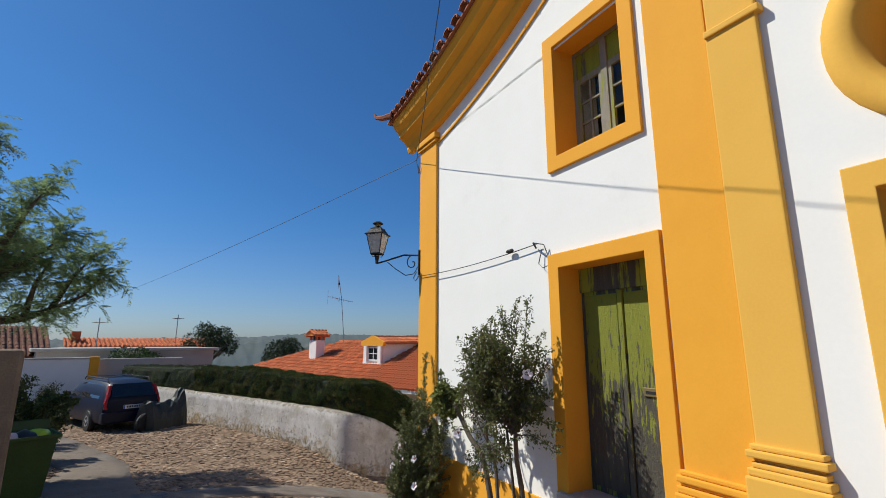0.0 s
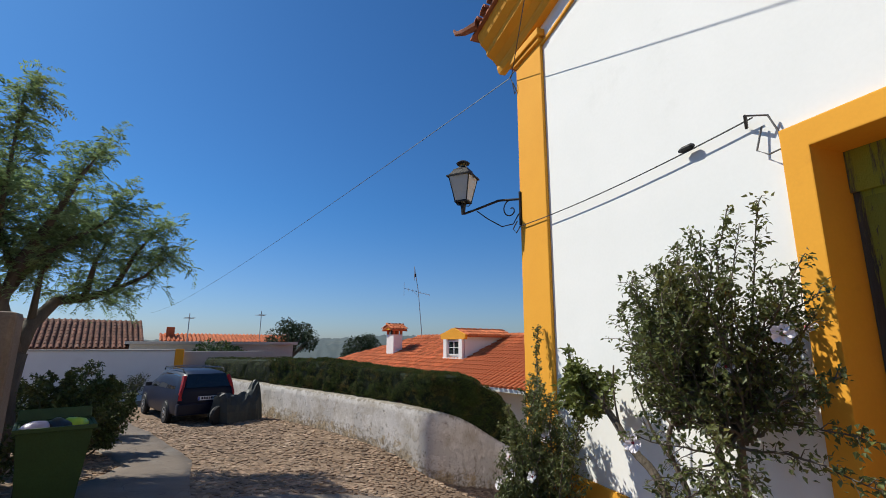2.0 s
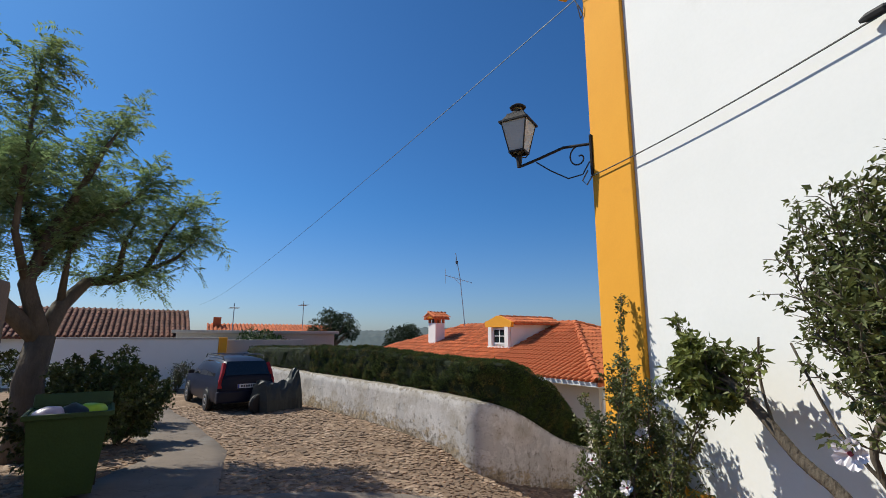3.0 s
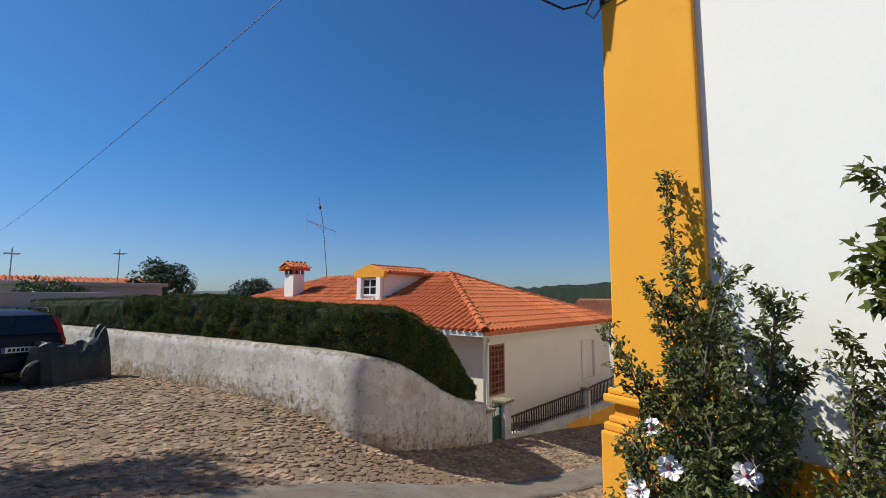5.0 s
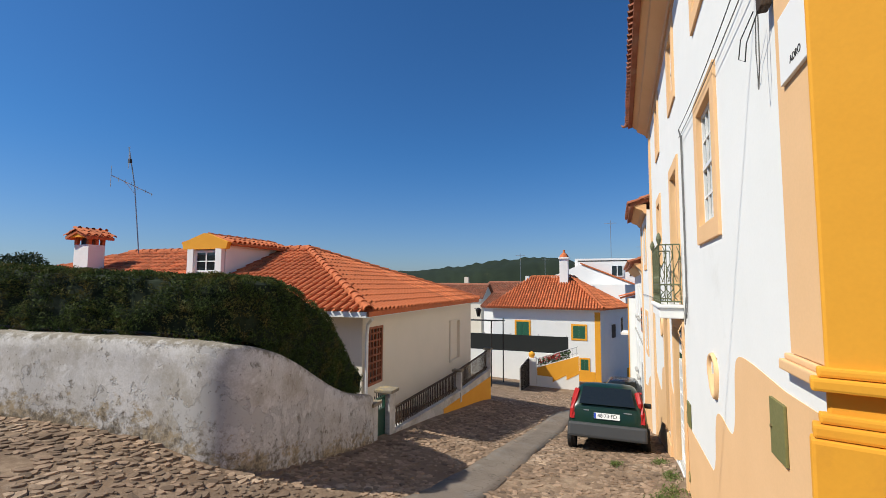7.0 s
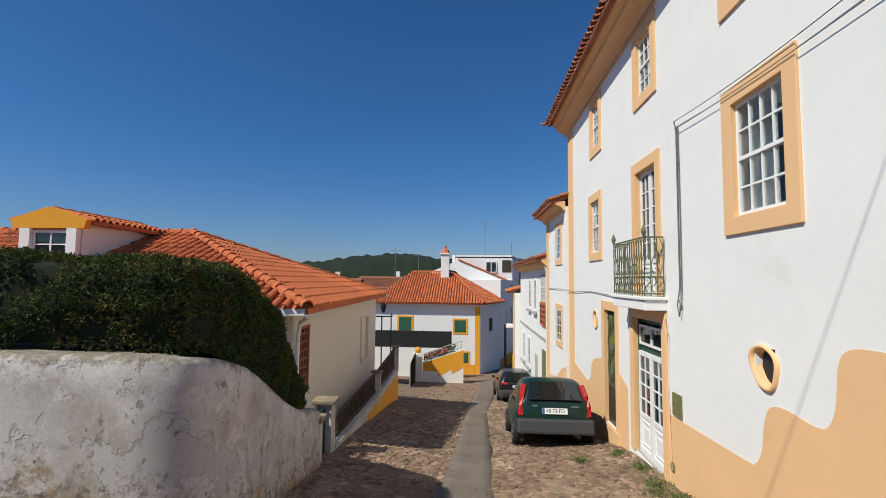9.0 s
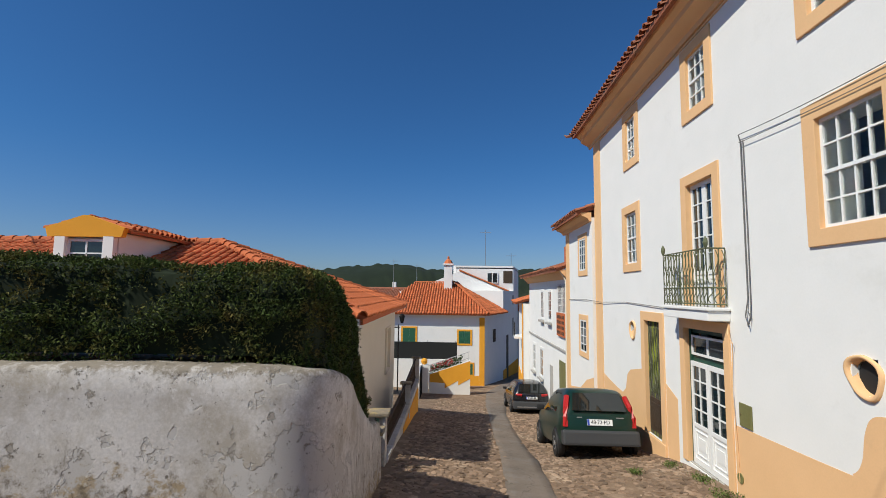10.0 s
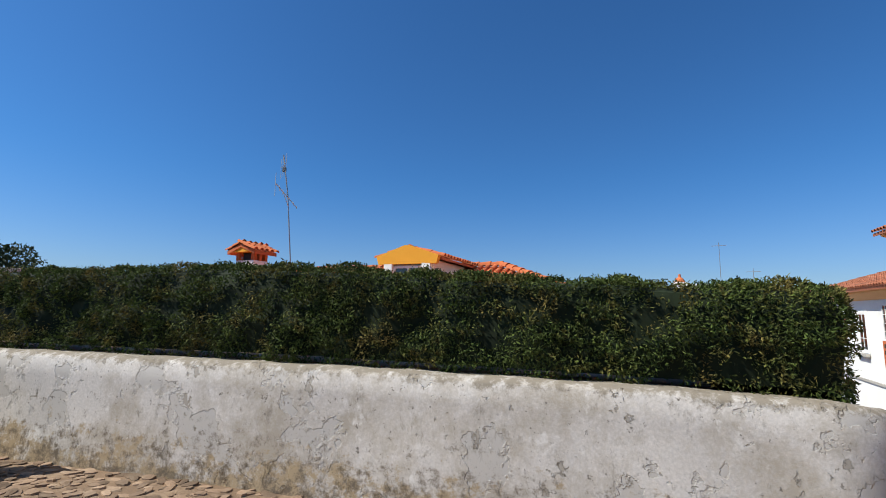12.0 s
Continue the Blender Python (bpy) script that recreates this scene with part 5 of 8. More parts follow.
# ---- lower houses down the street ----
def flat_window(parent, x0, x1, z0, z1, frame_mat, frame_w, leaf_mat=None, bars=(2, 3), y=0.0):
    """A window set on a wall: surround, recessed dark glass, white bars or closed shutters."""
    part("window_surround", surround(x0, x1, z0, z1, frame_w, y + 0.03, -y - 0.0005), frame_mat, parent)
    if leaf_mat is not None:
        w = (x1 - x0) / 2
        for k in range(2):
            lf = part("shutter", boxes((x0 + k * w + 0.004, x0 + (k + 1) * w - 0.004, y + 0.002, y + 0.022, z0, z1), bevel=0.003), leaf_mat, parent)
            for j in range(9):
                zz = z0 + 0.08 + (z1 - z0 - 0.16) * j / 9
                part("slat", boxes((x0 + k * w + 0.06, x0 + (k + 1) * w - 0.06, y + 0.0225, y + 0.03, zz, zz + 0.05)), leaf_mat, lf)
        return
    g = part("pane", boxes((x0, x1, y + 0.001, y + 0.006, z0, z1)), PANE, parent)
    d = [(x0, x0 + 0.05, y + 0.007, y + 0.022, z0, z1), (x1 - 0.05, x1, y + 0.007, y + 0.022, z0, z1), (x0 + 0.05, x1 - 0.05, y + 0.007, y + 0.022, z0, z0 + 0.05), (x0 + 0.05, x1 - 0.05, y + 0.007, y + 0.022, z1 - 0.05, z1)]
    d += [(x0 + (x1 - x0) * i / bars[0] - 0.013, x0 + (x1 - x0) * i / bars[0] + 0.013, y + 0.007, y + 0.02, z0 + 0.05, z1 - 0.05) for i in range(1, bars[0])]
    d += [(x0 + 0.05, x1 - 0.05, y + 0.0075, y + 0.019, z0 + (z1 - z0) * j / bars[1] - 0.012, z0 + (z1 - z0) * j / bars[1] + 0.012) for j in range(1, bars[1])]
    part("window_frame", boxes(*d), WHITE_GLOSS, g)


rng = random.Random(8)
H2 = HM @ pose(12.04, 0.12, 0, 0, 0, 0.4)
h2 = thing("narrow_house", "narrow white two-storey house with peach corner strip", "house", H2)
part("wall", boxes((0.0, 3.4, -8.0, 0.0, -6.0, 2.62)), WHITE, h2)
part("corner_strip", boxes((2.95, 3.42, 0.0, 0.03, -6.0, 2.6), bevel=0.004), PEACH, h2)
part("cornice", prism([(0.0, 2.5), (0.06, 2.5), (0.12, 2.6), (0.3, 2.68), (0.36, 2.78), (0.0, 2.78)], 0.0, 3.75, "x"), PEACH, h2)
roof_face(h2, [(0.0, 0.46, 2.79), (3.85, 0.46, 2.79), (3.85, -4, 4.3), (0.0, -4, 4.3)], TILE_OLD, lambda s, t: t < 4.4, rng)
flat_window(h2, 0.7, 1.45, 1.0, 2.06, PEACH, 0.17, bars=(3, 4))
flat_window(h2, 0.7, 1.45, -1.66, -0.62, PEACH, 0.17, bars=(2, 4))
part("dado", prism([(0.02, -6), (2.94, -6), (2.94, -3.1), (1.6, -2.9), (0.8, -2.5), (0.02, -2.3)], 0.0, 0.006), PEACH, h2)

H3 = HM @ pose(15.5, 0.05, 0, 0, 0, 0.5)
h3 = thing("low_house", "low white terraced house with small windows and tiled eaves", "house", H3)
part("wall", boxes((0.0, 10.0, -8.0, 0.0, -7.5, 0.95)), WHITE, h3)
part("cornice", prism([(0.0, 0.8), (0.05, 0.8), (0.3, 1.05), (0.36, 1.16), (0.0, 1.16)], 0.0, 10.2, "x"), PEACH, h3)
roof_face(h3, [(0.0, 0.5, 1.18), (10.3, 0.5, 1.18), (10.3, -4, 2.6), (0.0, -4, 2.6)], TILE_OLD, lambda s, t: t < 4.4, rng)
part("string_course", boxes((0.0, 10.0, 0.0, 0.05, -2.1, -2.0), bevel=0.01), GREY_WALL, h3)
part("downpipe", tube([(0.12, 0.3, 1.1), (0.14, 0.08, 0.7), (0.14, 0.08, -4.4)], 0.05, 8), CREAM, h3)
for x in (3.4, 5.3):
    flat_window(h3, x, x + 0.7, -1.0, 0.35, WHITE, 0.08, bars=(2, 3))
    part("sill", boxes((x - 0.12, x + 0.82, 0.03, 0.16, -1.2, -1.09), bevel=0.01), GREY_WALL, h3)
for x in (5.6, 7.8):
    flat_window(h3, x, x + 0.75, -3.9, -2.55, WHITE, 0.08, bars=(2, 3))
    part("sill", boxes((x - 0.12, x + 0.87, 0.03, 0.16, -4.1, -3.99), bevel=0.01), GREY_WALL, h3)
ver = part("veranda_screen", boxes((0.5, 1.9, 0.002, 0.03, -0.55, 0.6)), PANE, h3)
for i in range(7):
    part("glazing_bar", boxes((0.5 + 0.23 * i - 0.012, 0.5 + 0.23 * i + 0.012, 0.031, 0.05, -0.55, 0.6)), WHITE_GLOSS, ver)
for j in range(5):
    part("glazing_bar", boxes((0.5, 1.9, 0.0315, 0.048, -0.55 + 0.28 * j, -0.53 + 0.28 * j)), WHITE_GLOSS, ver)
tl = part("clay_balustrade", boxes((0.45, 1.95, 0.002, 0.09, -1.5, -0.56)), TILE, h3, "terracotta lattice balustrade")
# dark blocks on the solid clay stand in for shaded holes
for i in range(6):
    for j in range(4):
        part("lattice_hole", boxes((0.55 + 0.23 * i, 0.7 + 0.23 * i, 0.0902, 0.094, -1.42 + 0.21 * j, -1.29 + 0.21 * j)), WOOD_DARK, tl)
part("roof_lattice", boxes((0.0, 1.2, -0.9, -0.1, 1.3, 2.15)), TILE, h3)
part("green_door", boxes((0.75, 1.75, 0.002, 0.04, -4.75, -2.5), bevel=0.006), OLIVE, h3)
part("side_door", boxes((3.2, 3.8, 0.002, 0.03, -5.1, -3.0), bevel=0.005), GREY_WALL, h3)

H4 = HM @ pose(25.6, 0.5, 0, 0, 0, -4)
h4 = thing("corner_house", "small white house with yellow corner strip and balcony", "house", H4)
part("wall", boxes((0.0, 5.0, -7.0, 0.0, -8.5, -0.4)), WHITE, h4)
part("corner_strip", boxes((-0.02, 0.5, 0.0, 0.05, -8.5, -0.4), bevel=0.006), OCHRE, h4)
part("dado", boxes((0.5, 5.0, 0.0, 0.04, -8.5, -4.8)), OCHRE, h4)
roof_face(h4, [(0.0, 0.45, -0.35), (5.2, 0.45, -0.35), (5.2, -3, 0.7), (0.0, -3, 0.7)], TILE, lambda s, t: t < 3.6, rng)
part("balcony_slab", boxes((0.6, 1.9, 0.0, 0.5, -2.55, -2.4), bevel=0.01), WHITE, h4)
for i in range(9):
    part("baluster", tube([(0.65 + 0.15 * i, 0.47, -2.4), (0.65 + 0.15 * i, 0.47, -1.6)], 0.012, 4), IRON, h4)
part("rail", tube([(0.62, 0.47, -1.6), (1.88, 0.47, -1.6)], 0.018, 5), IRON, h4)
end_h = thing("far_house", "shaded white house closing the end of the street", "house", frame_of(53, 4.6, 78))
part("wall", boxes((-7, 1.2, -5, 0.0, -10, -1.6)), WHITE, end_h)
roof_face(end_h, [(1.4, 0.4, -1.6), (-7.2, 0.4, -1.6), (-7.2, -3, -0.4), (1.4, -3, -0.4)], TILE, lambda s, t: t < 3.3, rng)
part("door", boxes((-3.0, -2.1, 0.002, 0.05, -8.6, -6.3)), WOOD_DARK, end_h)

# ---- white house across the street ----
def walls_of(parent, plan, z0, z1, mat):
    for (xa, ya), (xb, yb) in zip(plan, plan[1:] + plan[:1]):
        d = math.dist((xa, ya), (xb, yb))
        m = frame_of(xa, ya, math.degrees(math.atan2(yb - ya, xb - xa)))
        part("wall", boxes((0.0, d, 0.0, 0.3, z0, z1)), mat, parent, at=m)


wh = thing("shuttered_house", "white house with yellow trim, green shutters and tiled roof", "house")
PLAN = [(40, 9.05), (44.6, 7.3), (48.0, 16.0), (43.5, 18.0), (40, 17.4)]
walls_of(wh, PLAN, -7.6, -1.55, WHITE)
FR = frame_of(40, 17.4, -90)          # x runs from the far end to the street corner, y out of the front
front = part("front", boxes((0.0, 8.34, 0.0, 0.02, -7.5, -1.56)), WHITE, wh, at=FR @ Matrix(((1, 0, 0, 0), (0, -1, 0, 0), (0, 0, 1, 0), (0, 0, 0, 1))))
fr = front
part("corner_strip", boxes((7.95, 8.36, 0.021, 0.05, -7.4, -1.57), bevel=0.005), OCHRE, fr)
part("eave_band", boxes((0.0, 8.36, 0.021, 0.12, -1.72, -1.56), bevel=0.01), WHITE, fr)
part("plinth", boxes((0.0, 7.94, 0.021, 0.05, -7.4, -6.2), bevel=0.005), OCHRE, fr)
flat_window(fr, 1.95, 2.95, -3.70, -2.62, OCHRE, 0.14, SHUTTER, y=0.021)
flat_window(fr, 6.35, 7.25, -3.75, -2.80, OCHRE, 0.14, SHUTTER, y=0.021)
flat_window(fr, 6.9, 7.45, -6.1, -5.3, OCHRE, 0.12, SHUTTER, y=0.021)
SD = frame_of(40, 9.05, math.degrees(math.atan2(7.3 - 9.05, 4.6)))
sd = part("side", boxes((0.0, 4.9, -0.02, 0.0, -7.5, -1.56)), WHITE, wh, at=SD)
sdm = Matrix(((1, 0, 0, 0), (0, -1, 0, 0), (0, 0, 1, 0), (0, 0, 0, 1)))
sw_ = part("side_face", boxes((0.0, 0.02, 0.021, 0.03, -7.4, -1.6)), WHITE, sd, at=sdm)
part("window_surround", surround(1.9, 2.75, -3.8, -2.75, 0.1, 0.06, -0.0205), WHITE, sw_)
part("pane", boxes((1.9, 2.75, 0.021, 0.03, -3.8, -2.75)), WOOD_DARK, sw_)
rng = random.Random(21)
EZ = -1.45
roof_face(wh, [(39.5, 17.9, EZ), (39.5, 8.75, EZ), (44.2, 11.3, 1.0), (44.2, 15.0, 1.0)], TILE, lambda s, t: s > 2.9 * t / 5.3 - 0.05 and s < 9.15 - 2.55 * t / 5.3 + 0.05 and t < 5.25, rng)
roof_face(wh, [(39.5, 8.75, EZ), (45.0, 6.85, EZ), (44.2, 11.3, 1.0)], TILE, lambda s, t: s > 3.0 * t / 4.9 - 0.05 and s < 5.8 - 2.7 * t / 4.9 + 0.05 and t < 4.9, rng)
roof_face(wh, [(45.0, 6.85, EZ), (48.4, 16.2, EZ), (44.2, 15.0, 1.0), (44.2, 11.3, 1.0)], TILE, lambda s, t: False, rng)
roof_face(wh, [(48.4, 16.2, EZ), (39.5, 17.9, EZ), (44.2, 15.0, 1.0)], TILE, lambda s, t: False, rng)
ridge_tiles(wh, (39.5, 8.75, EZ + 0.05), (44.2, 11.3, 1.05), TILE)
ridge_tiles(wh, (44.2, 11.3, 1.05), (44.2, 15.0, 1.05), TILE)
wc = part("chimney", boxes((43.2, 43.9, 11.75, 12.45, 0.2, 2.55), bevel=0.02), WHITE, wh)
part("chimney_crown", boxes((43.1, 44.0, 11.65, 12.55, 2.55, 2.68), bevel=0.02), WHITE, wc)
part("chimney_cap", spin([(0.42, 2.68), (0.28, 2.95), (0.1, 3.1), (0.09, 3.3), (0.02, 3.34)], 8, centre=(43.55, 12.1, 0)), TILE, wc)

bw = thing("large_house", "large white house with flat parapet and gabled wing", "house")
walls_of(bw, [(50, 5.9), (58, 4.6), (59, 11), (50, 11.9)], -10, 2.9, WHITE)
part("flat_roof", prism([(50, 5.9), (58, 4.6), (59, 11), (50, 11.9)], 2.6, 2.72, "z"), GREY_WALL, bw)
part("gable_wall", prism([(6.5, -9), (15.0, -9), (15.0, 0.75), (11.3, 2.3), (6.5, 0.3)], 49.3, 49.9, "x"), WHITE, bw)
part("verge", prism([(6.4, 0.33), (11.3, 2.36), (11.3, 2.5), (6.4, 0.47)], 49.2, 49.95, "x"), TILE, bw)
# dark board on the wall in place of the balcony's shade
part("balcony_opening", boxes((49.96, 49.985, 6.0, 6.9, 1.2, 2.4)), WOOD_DARK, bw)
wp = part("window", boxes((49.94, 49.99, 7.5, 8.5, 1.2, 2.2)), PANE, bw)
part("window_frame", boxes((49.9, 49.94, 7.45, 7.53, 1.15, 2.25), (49.9, 49.94, 8.47, 8.55, 1.15, 2.25), (49.9, 49.94, 7.53, 8.47, 1.15, 1.23), (49.9, 49.94, 7.53, 8.47, 2.17, 2.25), (49.9, 49.94, 7.96, 8.04, 1.23, 2.17)), WHITE_GLOSS, wp)
row_h = thing("street_house", "plain whitewashed side of a street house with a brown door", "house", frame_of(44.62, 7.28, math.degrees(math.atan2(5.2 - 7.28, 8))))
part("wall", boxes((0.0, 8.2, 0.0, 4.0, -10, 0.4)), WHITE, row_h)
part("door", boxes((1.5, 2.4, -0.04, -0.001, -8.0, -3.6), bevel=0.01), WOOD_DARK, row_h)
flat = part("window", boxes((4.6, 5.5, -0.04, -0.001, -3.9, -2.2)), GREY_WALL, row_h)
part("window", boxes((4.6, 5.5, -0.04, -0.001, -0.9, 0.0)), GREY_WALL, row_h)
part("plinth", boxes((0.0, 8.2, -0.03, -0.001, -10, -6.5)), OCHRE, row_h)

# planter wall, fence and yard across the street
PM = frame_of(34.9, 12.9, -84)
pl = thing("planter_wall", "white and ochre stepped planter wall with flowers and rail", "planter", PM)
part("wall", prism([(0.0, -7.4), (2.75, -7.4), (2.75, -4.3), (0.0, -5.2)], -0.25, 0.0), WHITE, pl)
part("ochre_band", prism([(0.05, -5.72), (1.05, -5.78), (1.05, -6.12), (1.95, -5.62), (1.95, -5.92), (2.75, -5.5), (2.75, -4.34), (0.05, -5.22)], -0.265, -0.252), OCHRE, pl)
po = part("post", boxes((-0.62, -0.02, -0.35, 0.2, -7.4, -4.6), bevel=0.02), WHITE, pl)
part("ball", spin([(0.1, -4.6), (0.19, -4.5), (0.22, -4.36), (0.16, -4.24), (0.04, -4.18)], 10, centre=(-0.32, -0.08, 0)), OCHRE, po)
for h in (0.15, 0.55):
    part("rail", tube([(0.0, -0.1, -5.2 + h), (2.7, -0.1, -4.3 + h)], 0.025, 5), STEEL, pl)
for i in range(10):
    part("bar", tube([(0.1 + 0.28 * i, -0.1, -5.15 + 0.092 * i), (0.1 + 0.28 * i, -0.1, -4.6 + 0.092 * i)], 0.015, 4), STEEL, pl)
R3 = np.random.default_rng(8)
FLOWER_RED = plain("red_petals", (0.5, 0.03, 0.03), 0.6)
LEAF_POT = material("planter_leaf", (0.06, 0.11, 0.03), (0.04, 0.08, 0.02), 5, 0.6, 0.0, 20, island=0.3)
pc = np.c_[R3.uniform(0.1, 2.2, 500), R3.uniform(-0.2, 0.1, 500), R3.uniform(-0.1, 0.4, 500)]
pc[:, 2] += -5.15 + 0.33 * pc[:, 0]
fp = part("plants", leaf_mesh("plants", pc, np.tile((0, -0.6, 0.6), (500, 1)), 0.14, LEAF_POT, R3), LEAF_POT, pl)
pc = np.c_[R3.uniform(0.1, 1.6, 160), R3.uniform(-0.25, 0.0, 160), R3.uniform(0.1, 0.45, 160)]
pc[:, 2] += -5.15 + 0.33 * pc[:, 0]
part("flowers", leaf_mesh("flowers", pc, np.tile((0, -0.6, 0.6), (160, 1)), 0.10, FLOWER_RED, R3, 0.9), FLOWER_RED, pl)
SHADE_NET = plain("black_shade_net", (0.012, 0.014, 0.013), 0.9)
fe = thing("yard_fence", "black net fence on posts before the white house", "fence", frame_of(37.4, 19.5, -90))
part("net", boxes((0.0, 8.4, 0.0, 0.03, -4.6, -3.4)), SHADE_NET, fe)
for i in range(5):
    part("post", tube([(0.1 + 2.05 * i, 0.06, -6.9), (0.1 + 2.05 * i, 0.06, -3.3)], 0.035, 6), STEEL, fe)
part("base_wall", boxes((0.0, 8.4, -0.1, 0.1, -7.4, -4.62)), WHITE, fe)
pg = thing("pergola", "dark canopy on thin steel posts in the yard", "pergola", frame_of(31.5, 17.8, 0))
part("canopy", prism([(-1.5, -1.8), (1.5, -2.0), (1.5, -2.06), (-1.5, -1.86)], -3.2, 3.0), SHADE_NET, pg)
for x, y in ((-1.4, -3.1), (1.4, -3.1), (-1.4, 2.9), (1.4, 2.9)):
    part("post", tube([(x, y, -6), (x, y, -1.85)], 0.04, 6), IRON, pg)
yg = thing("yard_gate", "grey metal sliding gate of the yard", "gate", frame_of(30.5, 13.05, 4))
part("sheet", boxes((0.0, 4.0, 0.0, 0.04, -6.9, -4.6)), GREY_WALL, yg)
for i in range(14):
    part("bar", boxes((0.2 + 0.28 * i, 0.24 + 0.28 * i, -0.03, 0.0, -6.8, -4.5)), IRON, yg)
yard = thing("yard_wall", "plain shaded wall at the back of the yard", "wall", frame_of(22, 21, 0))
part("wall", boxes((0, 18, 0, 0.3, -7, -3.8)), WHITE, yard)

# distant roofs
def small_house(x, y, z, yaw, w, d, h, mat, label):
    ob = thing("house", label, "house", frame_of(x, y, yaw, z), group="distant houses")
    part("wall", prism([(0, -6), (d, -6), (d, h), (d / 2, h + d * 0.22), (0, h)], 0.0, w, "x"), mat, ob)
    for cs in ([(-0.3, -0.3, h - 0.1), (w + 0.3, -0.3, h - 0.1), (w + 0.3, d / 2, h + d * 0.24), (-0.3, d / 2, h + d * 0.24)], [(w + 0.3, d + 0.3, h - 0.1), (-0.3, d + 0.3, h - 0.1), (-0.3, d / 2, h + d * 0.24), (w + 0.3, d / 2, h + d * 0.24)]):
        roof_face(ob, cs, TILE_OLD, lambda s, t: t < d * 0.52, rng, step=0.26)
    k = part("chimney", boxes((w * 0.3, w * 0.3 + 0.6, d * 0.3, d * 0.3 + 0.6, h, h + d * 0.3 + 0.4)), mat, ob)
    return ob


small_house(62, 16, -7.6, 80, 6, 7, 5.4, WHITE, "distant white house with aged tiled roof")
small_house(70, 26, -8, 95, 10, 8, 6.6, CREAM, "distant cream house with aged tiled roof")
small_house(66, 36, -8, 100, 11, 8, 5.2, WHITE, "distant white house with aged tiled roof")
small_house(84, 20, -9, 88, 9, 8, 8.0, WHITE, "distant white house with aged tiled roof")
small_house(95, 40, -12, 110, 12, 9, 8.0, CREAM, "distant cream house with aged tiled roof")


def aerial(x, y, z, h):
    ob = thing("roof_antenna", "thin rooftop television aerial", "antenna", pose(x, y, z), group="rooftop aerials")
    part("mast", tube([(0, 0, 0), (0, 0, h)], 0.03, 5), STEEL, ob)
    part("boom", tube([(-0.1, -0.6, h - 0.3), (0.1, 0.6, h - 0.3)], 0.018, 4), STEEL, ob)
    for i in range(5):
        part("rod", tube([(-0.3, -0.5 + 0.25 * i, h - 0.3), (0.3, -0.5 + 0.25 * i, h - 0.3)], 0.012, 4), STEEL, ob)


aerial(52.5, 8.6, 2.7, 4.2)
aerial(62, 20, 0.4, 4.0)
aerial(66, 17.5, 0.5, 3.5)
aerial(56, 5.6, 2.7, 2.0)
ra = HM @ Vector((6.6, -2.0, 6.3))
aerial(ra.x, ra.y, ra.z, 2.6)

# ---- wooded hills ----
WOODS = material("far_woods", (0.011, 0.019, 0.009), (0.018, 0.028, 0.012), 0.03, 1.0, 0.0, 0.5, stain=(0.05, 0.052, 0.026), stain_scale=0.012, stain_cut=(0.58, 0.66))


# distance haze is mixed into this base colour
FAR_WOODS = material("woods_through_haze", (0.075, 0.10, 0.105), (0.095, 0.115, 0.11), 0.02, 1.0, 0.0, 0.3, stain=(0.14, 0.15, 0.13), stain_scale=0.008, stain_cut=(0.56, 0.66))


def hill(name, reach, skyline, depth, mat, label, rough=1.0):
    """A wooded ridge round the place: skyline gives bearing and height in degrees as seen from the lane."""
    bear, rise = [p[0] for p in skyline], [p[1] for p in skyline]
    bm = bmesh.new()
    nu, nv = int((bear[-1] - bear[0]) / 0.22), 12
    rows = []
    for i in range(nu + 1):
        a = bear[0] + (bear[-1] - bear[0]) * i / nu
        top = 0.8 + reach * math.tan(radians(float(np.interp(a, bear, rise)))) + 32
        row = []
        for j in range(nv + 1):
            v = reach + depth * (j / nv - 0.8)
            x, y = v * math.cos(radians(a)), v * math.sin(radians(a))
            h = top * math.sin(min(1.0, j / nv * 1.25) * math.pi / 2) ** 0.8 * (v / reach)
            h += rough * ((1.7 if j else 0) * noise.noise((x * 0.19, y * 0.19, 1)) + (1.2 if j else 0) * noise.noise((x * 0.03, y * 0.03, 7)))
            row.append(bm.verts.new((x, y, -32 + h)))
        rows.append(row)
    for a, b in zip(rows, rows[1:]):
        for k in range(nv):
            bm.faces.new((a[k], b[k], b[k + 1], a[k + 1]))
    bmesh.ops.recalc_face_normals(bm, faces=bm.faces[:])
    return tagged(new(name, mesh_of(name, bm, mat, True)), label, "hill", kind="structure")


hill("backdrop", 340, [(-14, 2.0), (-5, 2.45), (1, 2.1), (6, 2.25), (10, 2.8), (13, 2.7), (19, 2.05), (22, 1.6), (25, 1.2), (30, 0.95), (37, 0.6), (45, 0.1)], 130, WOODS, "dark wooded hill beyond the village")
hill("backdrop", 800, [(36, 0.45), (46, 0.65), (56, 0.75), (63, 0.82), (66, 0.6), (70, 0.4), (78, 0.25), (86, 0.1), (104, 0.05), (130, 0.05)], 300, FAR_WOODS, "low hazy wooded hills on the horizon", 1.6)
